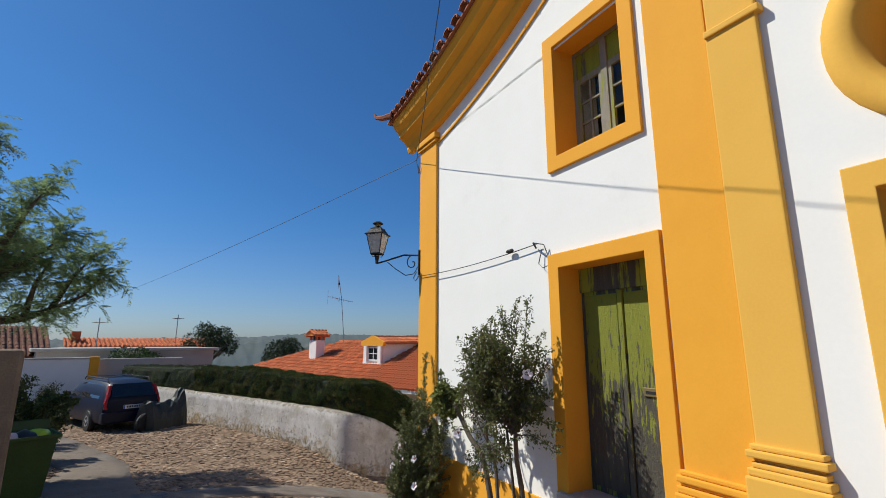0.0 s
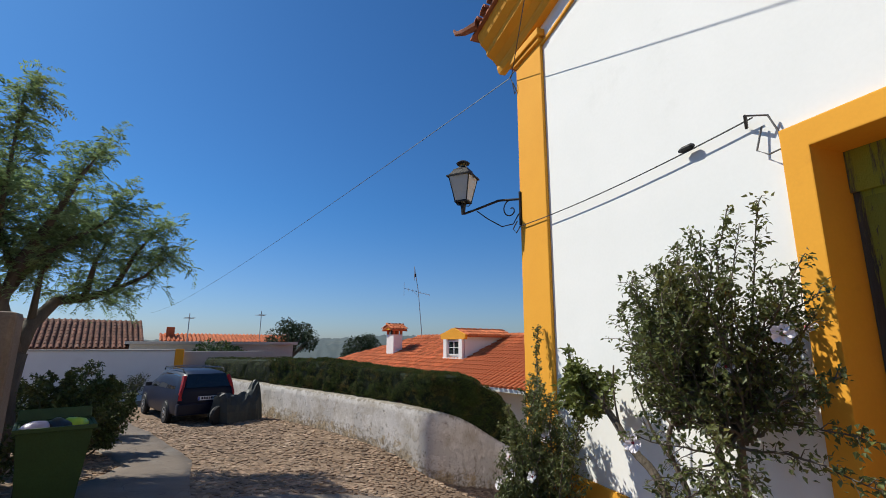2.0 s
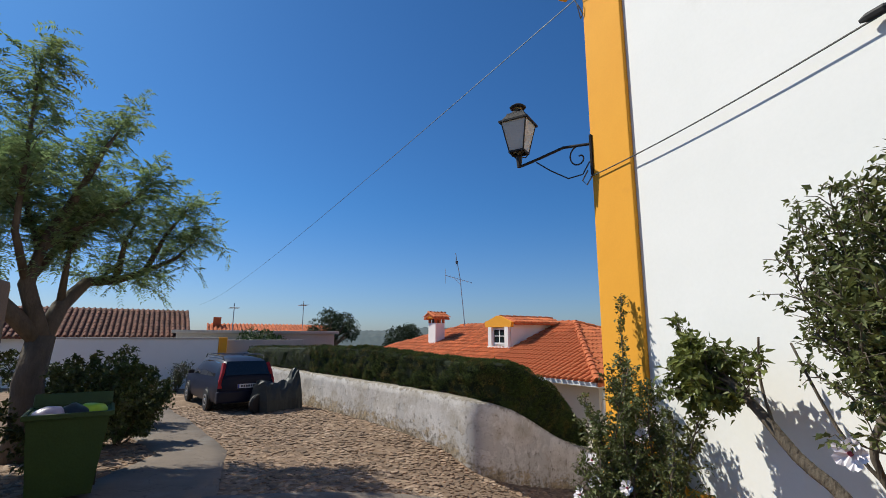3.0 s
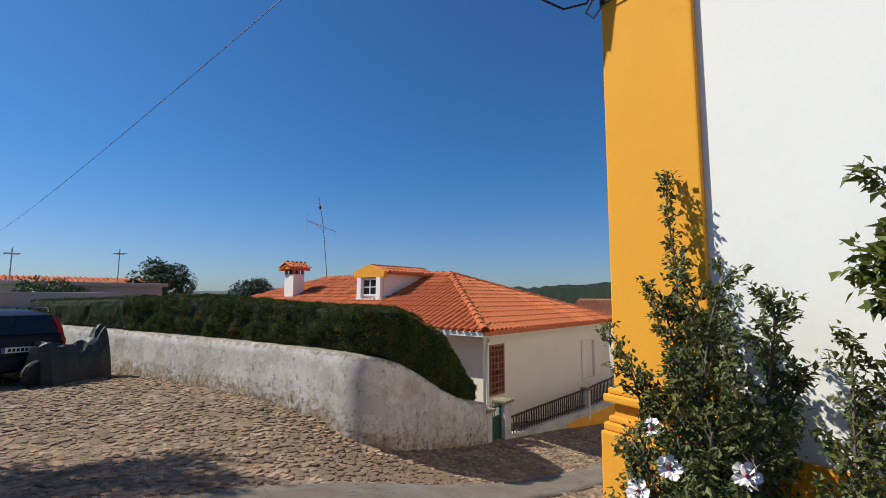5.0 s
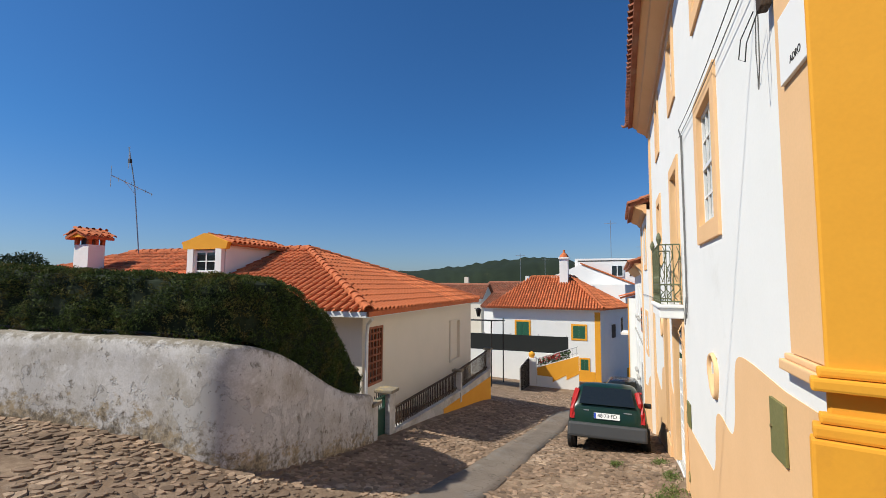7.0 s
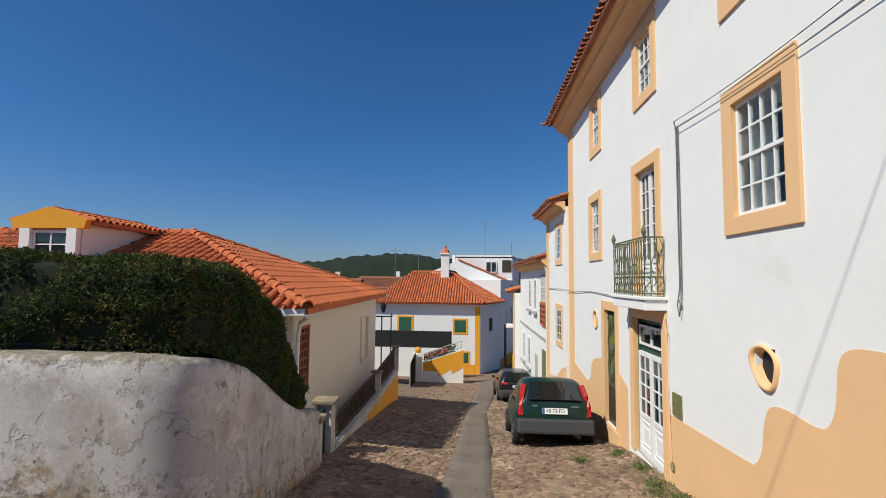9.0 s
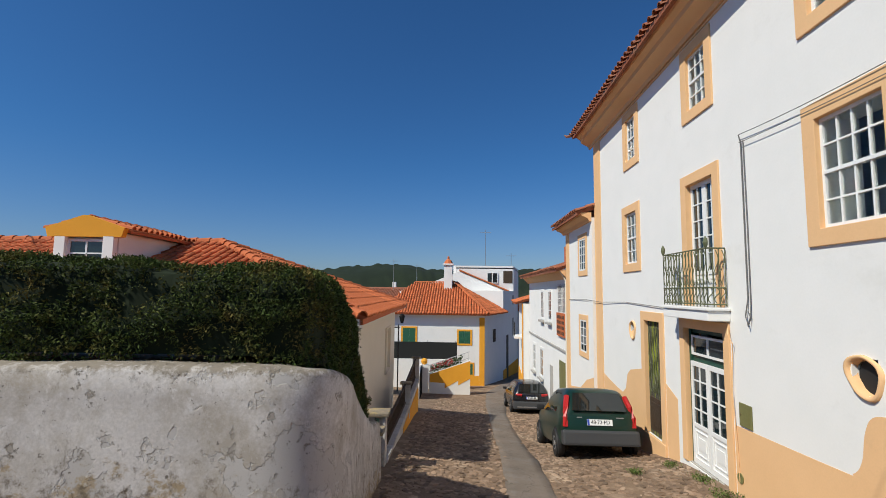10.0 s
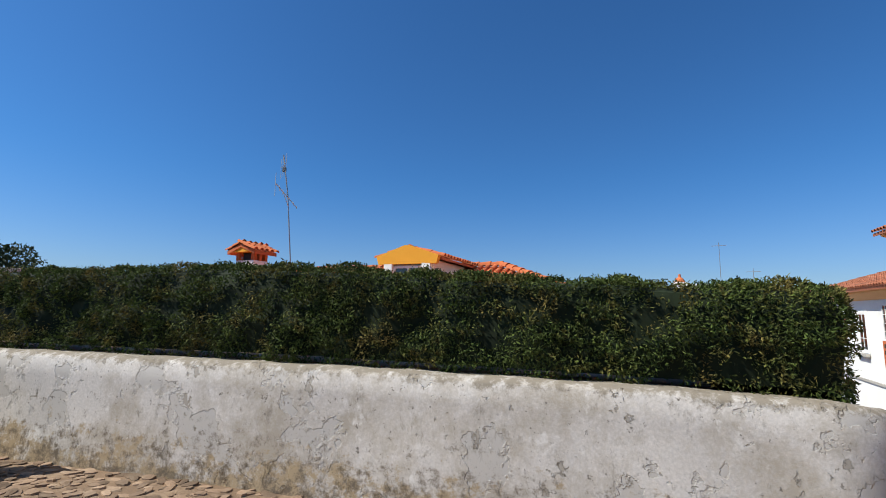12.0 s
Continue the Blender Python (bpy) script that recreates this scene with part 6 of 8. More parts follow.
# ---- cars ----
def car_mesh(stations, k0=0, k1=None, grow=0.0, i0=0, i1=None):
    """A body lofted over stations (x, half width, floor, sill, belt, roof, half roof width); k0..k1 picks a band of the section."""
    bm = bmesh.new()
    rings = []
    for x, w, f, s, b, r, wr in stations[i0:i1]:
        half = [(w * 0.80, f), (w * 0.95, f + 0.04), (w, s), (w * 1.0, (s + b) / 2), (w * 0.965, b), ((w * 0.965 + wr) / 2, b + (r - b) * 0.55), (wr, r - 0.06 * min(1, (r - b) * 3)), (wr * 0.86, r - 0.012), (wr * 0.5, r + 0.005)]
        rings.append((x, half))
    full = []
    for x, half in rings:
        pts = half[k0:k1] if k1 else half + [(-a, z) for a, z in half[::-1]]
        full.append([bm.verts.new((x, y + (grow if y > 0 else -grow), z)) for y, z in pts])
    for a, b in zip(full, full[1:]):
        n = len(a)
        for k in range(n if not k1 else n - 1):
            bm.faces.new((a[k], a[(k + 1) % n], b[(k + 1) % n], b[k]))
    if not k1:
        bm.faces.new(full[0])
        bm.faces.new(full[-1][::-1])
    bmesh.ops.recalc_face_normals(bm, faces=bm.faces[:])
    return bm


def wheel(parent, x, y, r, side, width=0.17):
    w = part("wheel", spin([(r * 0.72, -width / 2), (r * 0.95, -width / 2), (r, -width * 0.3), (r, width * 0.3), (r * 0.95, width / 2), (r * 0.72, width / 2)], 22), BLACK, parent, "black rubber tyre", at=pose(x, y, r, 90, 0, 0))
    rim = part("rim", spin([(r * 0.70, 0.0), (r * 0.68, 0.02), (r * 0.5, 0.035), (r * 0.2, 0.03), (r * 0.1, 0.045), (r * 0.02, 0.045)], 18), plain("wheel_trim", (0.55, 0.55, 0.56), 0.35, 0.6), w, "silver wheel trim", at=pose(0, 0, (-1 if side > 0 else 1) * width * 0.3, 180 if side > 0 else 0, 0, 0))
    return w


def make_car(name, label, m, st, paint, bumper, wheels, rear_glass, side_glass, plate, lights, text="", rails=False):
    c = thing(name, label, "car", m)
    body = part("body", car_mesh(st), paint, c, smooth=True)
    body.data.set_sharp_from_angle(angle=radians(38))
    for sgn in (1, -1):
        bm = bmesh.new()
        for poly in side_glass:
            vs = []
            for x, b in poly:       # b from 0 at the belt to 1 at the roof line
                i = max(k for k in range(len(st)) if st[k][0] <= x + 1e-6)
                a, z = st[i], st[min(i + 1, len(st) - 1)]
                f = 0 if z[0] == a[0] else (x - a[0]) / (z[0] - a[0])
                w, be, ro, wr = (a[q] + (z[q] - a[q]) * f for q in (1, 4, 5, 6))
                y = w * 0.965 + (wr - w * 0.965) * b
                vs.append(bm.verts.new((x, sgn * (y + 0.012), be + (ro - 0.06 - be) * b)))
            bm.faces.new(vs if sgn < 0 else vs[::-1])
        part("side_windows", bm, CAR_GLASS, c)
    bm = bmesh.new()
    vs = [bm.verts.new(p) for p in rear_glass]
    bm.faces.new(vs)
    bmesh.ops.recalc_face_normals(bm, faces=bm.faces[:])
    bmesh.ops.solidify(bm, geom=bm.faces[:], thickness=0.015)
    part("rear_window", bm, CAR_GLASS, c)
    part("rear_bumper", boxes(bumper, bevel=0.05), paint if rails else plain("bumper_plastic", (0.045, 0.047, 0.05), 0.6), c)
    r, xs, wy = wheels
    for x in xs:
        for sgn in (1, -1):
            # black disc on the uncut body stands in for the arch's dark hollow
            part("wheel_arch", spin([(r * 1.13, -0.05), (r * 1.13, 0.008), (0.02, 0.008)], 22), BLACK, c, at=pose(x, sgn * st[3][1], r * 1.04, 90 if sgn < 0 else -90, 0, 0))
            wheel(c, x, sgn * wy, r, sgn)
    for sgn in (1, -1):
        part("tail_light", tube([(x, sgn * y, z) for x, y, z in lights], 0.062, 6), TAIL_RED, c, "red tail light")
        part("door_mirror", boxes((st[0][0] + plate[5], st[0][0] + plate[5] + 0.12, sgn * (st[3][1] - 0.02) if sgn > 0 else -(st[3][1] + 0.16), sgn * (st[3][1] - 0.02) + 0.18 if sgn > 0 else -(st[3][1] - 0.02), 0.92, 1.04), bevel=0.03), BLACK, c)
    px, pz, pw, ph, lean, _ = plate
    pm = pose(px, 0, pz, 0, lean, 0)
    pt = part("number_plate", boxes((-0.012, 0.0, -pw / 2, pw / 2, -ph / 2, ph / 2)), plain("plate_white", (0.75, 0.75, 0.73), 0.4), c, "white number plate", at=pm)
    part("blue_band", boxes((-0.0145, -0.0125, pw / 2 - 0.045, pw / 2 - 0.002, -ph / 2 + 0.004, ph / 2 - 0.004)), plain("plate_blue", (0.02, 0.06, 0.4), 0.4), pt)
    if text:
        cu = bpy.data.curves.new("lettering", "FONT")
        cu.body, cu.size, cu.extrude, cu.align_x, cu.align_y = text, 0.105, 0.001, "CENTER", "CENTER"
        tx = new("lettering", cu)
        dg = bpy.context.evaluated_depsgraph_get()
        me = bpy.data.meshes.new_from_object(tx.evaluated_get(dg))
        bpy.data.objects.remove(tx)
        me.materials.clear()
        me.materials.append(BLACK)
        part("plate_text", me, BLACK, pt, at=pose(-0.0145, -0.01, 0, 90, 0, -90))
    else:
        part("plate_text", boxes(*[(-0.0145, -0.0125, -0.2 + 0.065 * i, -0.155 + 0.065 * i, -0.03, 0.03) for i in range(6)]), BLACK, pt)
    return c


TAIL_RED = plain("tail_light_red", (0.42, 0.012, 0.012), 0.45)
PAINT_GREEN = plain("dark_green_car_paint", (0.006, 0.026, 0.017), 0.3, 0.0, 0.4, 0.12)
PAINT_NAVY = plain("navy_car_paint", (0.006, 0.009, 0.024), 0.4, 0.0, 0.2, 0.0)
PAINT_BLACK = plain("black_car_paint", (0.010, 0.010, 0.012), 0.25, 0.0, 0.5, 0.3)
# hatchback: origin on the ground under the rear axle, x forward
HATCH = [(-0.62, 0.70, 0.36, 0.46, 0.86, 0.90, 0.60), (-0.58, 0.77, 0.30, 0.44, 0.90, 1.0, 0.62), (-0.42, 0.80, 0.27, 0.42, 0.92, 1.30, 0.60), (-0.22, 0.81, 0.25, 0.40, 0.92, 1.415, 0.585), (0.4, 0.815, 0.22, 0.38, 0.91, 1.45, 0.58), (1.0, 0.815, 0.2, 0.38, 0.90, 1.45, 0.575),
         (1.5, 0.81, 0.2, 0.38, 0.895, 1.37, 0.57), (2.2, 0.80, 0.22, 0.38, 0.89, 0.97, 0.62), (2.75, 0.77, 0.24, 0.38, 0.80, 0.86, 0.60), (3.05, 0.72, 0.25, 0.38, 0.68, 0.74, 0.52), (3.14, 0.62, 0.3, 0.40, 0.58, 0.62, 0.46)]
gslope = math.degrees(math.atan2(0.47, 2.3))
make_car("hatchback_car", "dark green hatchback with grey bumper parked on the cobbles", Matrix.Translation((14.1, 7.42, -3.31)) @ pose(0, 0, 0, 0, 0, 0.5) @ pose(0, 0, 0, 0, gslope, 0), HATCH, PAINT_GREEN,
         (-0.70, -0.45, -0.79, 0.79, 0.30, 0.60), (0.285, (0.0, 2.42), 0.765), [(-0.655, 0.56, 0.985), (-0.655, -0.56, 0.985), (-0.435, -0.49, 1.345), (-0.435, 0.49, 1.345)],
         [[(0.0, 0.06), (0.78, 0.05), (0.78, 0.9), (0.12, 0.9)], [(0.84, 0.05), (1.75, 0.05), (1.45, 0.75), (1.2, 0.9), (0.84, 0.9)]],
         (-0.625, 0.755, 0.52, 0.12, 8, 2.2), [(-0.585, 0.705, 0.66), (-0.58, 0.70, 0.85), (-0.53, 0.665, 1.05), (-0.41, 0.615, 1.27)], "48\u00b773\u00b7FD")
wiper = scene.objects["hatchback_car"]
part("rear_wiper", tube([(-0.61, 0.0, 0.96), (-0.56, -0.12, 1.02), (-0.52, -0.32, 1.06)], 0.012, 5), BLACK, wiper)
part("badge_bar", boxes((-0.632, -0.62, -0.5, -0.34, 0.84, 0.86), (-0.632, -0.62, 0.36, 0.47, 0.84, 0.86), bevel=0.003), STEEL, wiper)
ESTATE = [(-0.98, 0.74, 0.36, 0.48, 0.88, 0.93, 0.62), (-0.93, 0.81, 0.30, 0.45, 0.92, 1.05, 0.64), (-0.74, 0.85, 0.26, 0.42, 0.94, 1.36, 0.62), (-0.5, 0.86, 0.25, 0.40, 0.94, 1.44, 0.61), (0.4, 0.865, 0.22, 0.38, 0.93, 1.48, 0.60), (1.2, 0.865, 0.2, 0.38, 0.92, 1.47, 0.59),
          (1.9, 0.86, 0.2, 0.38, 0.91, 1.38, 0.58), (2.6, 0.85, 0.22, 0.38, 0.90, 0.98, 0.64), (3.2, 0.82, 0.24, 0.38, 0.82, 0.88, 0.62), (3.5, 0.76, 0.25, 0.38, 0.70, 0.76, 0.55), (3.6, 0.66, 0.3, 0.40, 0.60, 0.64, 0.48)]
SIDE_E = [[(-0.55, 0.08), (0.25, 0.06), (0.25, 0.9), (-0.4, 0.9)], [(0.32, 0.05), (1.15, 0.05), (1.15, 0.9), (0.32, 0.9)], [(1.22, 0.05), (2.15, 0.05), (1.85, 0.75), (1.6, 0.9), (1.22, 0.9)]]
est = make_car("estate_car", "dark blue estate car with roof rails parked by the wall", Matrix.Translation((3.3, 19.2, ground_z(3.3, 19.2))) @ pose(0, 0, 0, 0, 0, 99.5) @ Matrix.Scale(1.06, 4), [(x, w * 0.95, f, s, b, r, wr * 0.95) for x, w, f, s, b, r, wr in ESTATE], PAINT_NAVY,
               (-1.03, -0.75, -0.79, 0.79, 0.28, 0.60), (0.30, (0.0, 2.6), 0.77), [(-0.985, 0.60, 1.02), (-0.985, -0.60, 1.02), (-0.73, -0.53, 1.385), (-0.73, 0.53, 1.385)], SIDE_E,
               (-0.985, 0.72, 0.52, 0.11, 6, 2.9), [(-0.94, 0.71, 0.68), (-0.93, 0.70, 0.88), (-0.87, 0.655, 1.08), (-0.75, 0.60, 1.33)], rails=True)
for sgn in (1, -1):
    part("roof_rail", tube([(-0.5, sgn * 0.56, 1.43), (-0.4, sgn * 0.57, 1.52), (1.5, sgn * 0.56, 1.53), (1.65, sgn * 0.55, 1.43)], 0.018, 6), BLACK, est)
for x in (-0.1, 1.0):
    part("cross_bar", tube([(x, -0.57, 1.55), (x, 0.57, 1.55)], 0.018, 6), STEEL, est)
make_car("dark_car", "shiny black estate car parked further down the street", Matrix.Translation((26.6, 7.3, ground_z(26.6, 7.5) - 0.02)) @ pose(0, 0, 0, 0, 0, 2) @ pose(0, 0, 0, 0, 6.5, 0), ESTATE, PAINT_BLACK,
         (-1.05, -0.75, -0.84, 0.84, 0.28, 0.62), (0.31, (0.0, 2.65), 0.815), [(-0.985, 0.60, 1.02), (-0.985, -0.60, 1.02), (-0.73, -0.53, 1.385), (-0.73, 0.53, 1.385)], SIDE_E,
         (-0.985, 0.78, 0.52, 0.11, 6, 2.9), [(-0.965, 0.45, 0.90), (-0.95, 0.6, 0.91), (-0.92, 0.73, 0.92)])
part("chrome_strip", boxes((-1.06, -1.04, -0.7, 0.7, 0.36, 0.40), bevel=0.008), STEEL, scene.objects["dark_car"])

# covered motorbike by the wall
TARP = material("dark_tarpaulin", (0.055, 0.06, 0.055), (0.035, 0.04, 0.038), 2, 0.55, 0.3, 14)
mb = thing("covered_motorbike", "motorbike under a wrinkled dark grey cover", "motorbike", pose(4.35, 18.2, ground_z(4.35, 18.2), 0, 0, 35) @ Matrix.Diagonal((1.3, 1.1, 1.0, 1)))
bm = bmesh.new()
rows = []
for i in range(15):
    u = i / 14
    x = -0.64 + 1.28 * u
    hgt = 0.80 + 0.36 * math.exp(-((u - 0.93) / 0.14) ** 2) + 0.14 * math.exp(-((u - 0.10) / 0.14) ** 2) + 0.05 * noise.noise((u * 7, 1, 2))
    wid = (0.30 + 0.06 * noise.noise((u * 6, 4, 2))) * (1 if 0 < i < 14 else 0.55)
    row = []
    for k in range(13):
        a = math.pi * k / 12
        rr = 1 + 0.10 * noise.noise((u * 8, k * 0.9, 5))
        row.append(bm.verts.new((x + 0.04 * noise.noise((u * 5, k * 0.6, 9)), -wid * math.cos(a) * rr * (1.25 - 0.35 * math.sin(a)), hgt * math.sin(a) ** 0.7 * (rr if k not in (0, 12) else 1) if k not in (0, 12) else -0.05)))
    rows.append(row)
for a, b in zip(rows, rows[1:]):
    for k in range(12):
        bm.faces.new((a[k], b[k], b[k + 1], a[k + 1]))
bm.faces.new(rows[0])
bm.faces.new(rows[-1][::-1])
bmesh.ops.recalc_face_normals(bm, faces=bm.faces[:])
part("cover", bm, TARP, mb)
part("wheel", spin([(0.2, -0.05), (0.27, -0.05), (0.29, 0.0), (0.27, 0.05), (0.2, 0.05)], 18), BLACK, mb, at=pose(-0.62, -0.08, 0.27, 90, 0, 12))

# ---- left side of the lane ----
lw = thing("gate_pillar", "tall weathered rendered wall end beside the lane", "pillar", pose(0.27, 7.7, 0))
part("pillar", boxes((-0.45, 0.0, 0.0, 0.42, -1.6, 1.42), bevel=0.05), PILLAR_BROWN, lw)
part("wall", boxes((-4.0, -0.452, 0.08, 0.34, -1.6, 1.30), bevel=0.02), PILLAR_BROWN, lw)
BIN_GREEN = material("green_bin_plastic", (0.035, 0.075, 0.022), (0.028, 0.06, 0.018), 3, 0.5, 0.1, 40)
gb = ground_z(0.5, 10.2)
bn = thing("wheelie_bin", "open green plastic wheelie bin full of rubbish bags", "bin", pose(0.5, 10.25, gb, 0, 0, 6))
bm = bmesh.new()
lo = [(-0.30, -0.28), (0.30, -0.28), (0.30, 0.28), (-0.30, 0.28)]
hi = [(-0.39, -0.36), (0.39, -0.36), (0.39, 0.36), (-0.39, 0.36)]
a_ = [bm.verts.new((x, y, 0.06)) for x, y in lo]
b_ = [bm.verts.new((x, y, 0.98)) for x, y in hi]
c_ = [bm.verts.new((x * 0.93, y * 0.93, 0.98)) for x, y in hi]
d_ = [bm.verts.new((x * 0.9, y * 0.9, 0.7)) for x, y in hi]
bm.faces.new(a_[::-1])
bm.faces.new(d_)
for p, q in ((a_, b_), (b_, c_), (c_, d_)):
    for k in range(4):
        bm.faces.new((p[k], p[(k + 1) % 4], q[(k + 1) % 4], q[k]))
bmesh.ops.recalc_face_normals(bm, faces=bm.faces[:])
part("tub", bm, BIN_GREEN, bn)
part("rim", boxes((-0.43, 0.43, -0.40, -0.362, 0.94, 1.0), (-0.43, 0.43, 0.362, 0.40, 0.94, 1.0), (-0.43, -0.392, -0.36, 0.36, 0.94, 1.0), (0.392, 0.43, -0.36, 0.36, 0.94, 1.0), bevel=0.01), BIN_GREEN, bn)
part("lid", boxes((-0.41, 0.41, 0.0, 0.05, 0.0, 0.16), bevel=0.015), BIN_GREEN, bn, at=pose(0, 0.41, 1.0, -20, 0, 0))
for i, (x, y, col) in enumerate(((-0.2, -0.1, (0.5, 0.42, 0.5)), (0.02, 0.0, (0.02, 0.02, 0.02)), (0.2, 0.08, (0.42, 0.62, 0.03)))):
    bm = bmesh.new()
    bmesh.ops.create_icosphere(bm, subdivisions=3, radius=0.17)
    for v in bm.verts:
        v.co *= 1 + 0.22 * noise.noise(v.co * 9 + Vector((i, 0, 0)))
        v.co.z *= 0.75
    part("rubbish_bag", bm, plain("bag_plastic", col, 0.35), bn, smooth=True, at=pose(x, y, 0.93))
for sgn in (-1, 1):
    part("wheel", spin([(0.04, -0.03), (0.09, -0.03), (0.09, 0.03), (0.04, 0.03)], 14), BLACK, bn, at=pose(sgn * 0.3, 0.3, 0.09, 0, 90, 0))


# ---- plants ----
def leafy(name, centres, dirs, size, mat, rg, squash=0.62, spread=0.5):
    """Toothed leaves of four triangles each, pointing along dirs with some scatter."""
    c, d = np.asarray(centres, float), np.asarray(dirs, float)
    k = len(c)
    d = d + rg.normal(0, spread, (k, 3))
    d /= np.linalg.norm(d, axis=1)[:, None] + 1e-9
    ref = np.tile((0.0, 0.0, 1.0), (k, 1)) + rg.normal(0, 0.5, (k, 3))
    s = np.cross(d, ref)
    s /= np.linalg.norm(s, axis=1)[:, None] + 1e-9
    up = np.cross(s, d)
    ln = size * rg.uniform(0.55, 1.3, (k, 1))
    w = ln * squash * 0.5
    v = np.empty((k, 6, 3))
    v[:, 0] = c
    v[:, 1] = c + d * ln * 0.38 + s * w + up * ln * 0.10
    v[:, 2] = c + d * ln * 0.62 + s * w * 0.55 + up * ln * 0.02
    v[:, 3] = c + d * ln - up * ln * 0.10
    v[:, 4] = c + d * ln * 0.62 - s * w * 0.55 + up * ln * 0.02
    v[:, 5] = c + d * ln * 0.38 - s * w + up * ln * 0.10
    f = np.arange(k)[:, None] * 6
    faces = np.concatenate([f + np.array(t) for t in ((0, 1, 2), (0, 2, 3), (0, 3, 4), (0, 4, 5))])
    me = bpy.data.meshes.new(name)
    me.from_pydata(v.reshape(-1, 3).tolist(), [], faces.tolist())
    me.materials.append(mat)
    return me


LEAF_HIB = material("hibiscus_leaf", (0.135, 0.152, 0.046), (0.082, 0.102, 0.03), 3, 0.55, 0.0, 25, through=0.25, island=0.4, stain=(0.20, 0.18, 0.05), stain_scale=2.2, stain_cut=(0.56, 0.74), spec=0.4)
BARK = material("grey_bark", (0.145, 0.115, 0.085), (0.085, 0.07, 0.052), 6, 0.9, 0.6, 40, stretch=(1, 1, 0.4))
PETAL = plain("white_petal", (0.80, 0.74, 0.76), 0.6)
PETAL_EYE = plain("crimson_eye", (0.30, 0.02, 0.05), 0.6)


def flower(parent, m, r=0.045):
    bm = bmesh.new()
    for k in range(5):
        a = 2 * math.pi * k / 5
        c, s = math.cos(a), math.sin(a)
        core = bm.verts.new((0, 0, 0))
        rim = []
        for j in range(9):
            t = -1 + j / 4
            q = r * (0.62 + 0.62 * math.sqrt(1 - 0.8 * t * t)) * (1 + 0.04 * math.sin(j * 2.4 + k))
            x, y = q * math.cos(t * 0.66), q * math.sin(t * 0.66)
            rim.append(bm.verts.new((x * c - y * s, x * s + y * c, r * (0.42 + 0.09 * math.sin(j * 2.1 + k) - 0.12 * t))))
        fold = bm.verts.new((r * 0.6 * c, r * 0.6 * s, r * 0.14))
        for p, q in zip(rim, rim[1:]):
            bm.faces.new((fold, p, q))
        bm.faces.new((core, rim[0], fold))
        bm.faces.new((core, fold, rim[-1]))
    f = part("flower", bm, PETAL, parent, "white hibiscus flower with dark red eye", at=m)
    part("flower_eye", spin([(r * 0.16, 0.0), (r * 0.22, r * 0.12), (r * 0.06, r * 0.5)], 7), PETAL_EYE, f)


def shrub(name, label, stems, leaves, leaf_size, flowers, seed, mat=None, twig=0.28, fall=0.2, trunks=()):
    """A shrub of leaning stems: each stem (foot, top, bend) throws side twigs that carry the leaves; trunks are bare."""
    rg = np.random.default_rng(seed)
    ob = thing(name, label, "shrub")
    cs, ds, tips = [], [], []
    for line, thick in trunks:
        part("trunk", tube(flowing(line, 4), thick, 7, taper=thick * 0.6), BARK, ob, smooth=True)
    for foot, top, thick, *slim in stems:
        foot, top = Vector(foot), Vector(top)
        n = 9
        side = Vector(rg.normal(0, 0.05, 3))
        pts = [foot.lerp(top, i / n) + side * math.sin(i / n * math.pi) * (top - foot).length + Vector(rg.normal(0, 0.012, 3)) for i in range(n + 1)]
        part("stem", tube(pts, thick, 6, taper=thick * 0.3), BARK, ob, smooth=True)
        bm = bmesh.new()
        share = int(max(30, leaves * (top - foot).length / sum((Vector(b) - Vector(a)).length for a, b, *_ in stems) * (slim[0] * 1.2 if slim else 1)))
        nt = max(6, int((top - foot).length * 26))
        start = fall
        for t in range(nt):
            f = start + (1.0 - start) * (t + 0.5) / nt
            i = min(n - 1, int(f * n))
            p = pts[i].lerp(pts[i + 1], f * n - i)
            axis = (pts[i + 1] - pts[i]).normalized()
            d = Vector(rg.normal(0, 1, 3))
            d = (d - axis * d.dot(axis)).normalized() * 0.9 + axis * 0.65 + Vector((0, 0, 0.15))
            ln = twig * (slim[0] if slim else 1) * rg.uniform(0.5, 1.25) * (1.0 - 0.55 * max(0, f - 0.55) / 0.45)
            e = p + d.normalized() * ln
            q = p.lerp(e, 0.5) + Vector((0, 0, 0.02))
            tube([p, q, e], thick * 0.22 + 0.0012, 4, bm, 0.0015)
            per = max(3, share // nt)
            for g in rg.uniform(0.15, 1.05, per):
                c = p.lerp(e, g) + Vector(rg.normal(0, 0.015, 3))
                cs.append(c[:])
                ds.append((d * 0.5 + Vector(rg.normal(0, 0.7, 3)) - Vector((0, 0, 0.15)))[:])
            tips.append((e, d))
        part("twig_mass", bm, BARK, ob)["kind"] = "stuff"
    lf = part("leaves", leafy("leaves", cs, ds, leaf_size, mat or LEAF_HIB, rg), mat or LEAF_HIB, ob)
    lf["kind"] = "stuff"
    for k in rg.permutation(len(tips))[:flowers]:
        e, d = tips[k]
        flower(ob, Matrix.Translation(e) @ (Vector((-0.8, -0.1, 0.2)) + d * 0.4).to_track_quat("Z", "Y").to_matrix().to_4x4())
    return ob


def chp(u, o, z):
    return (CH @ Vector((u, o, z)))[:]


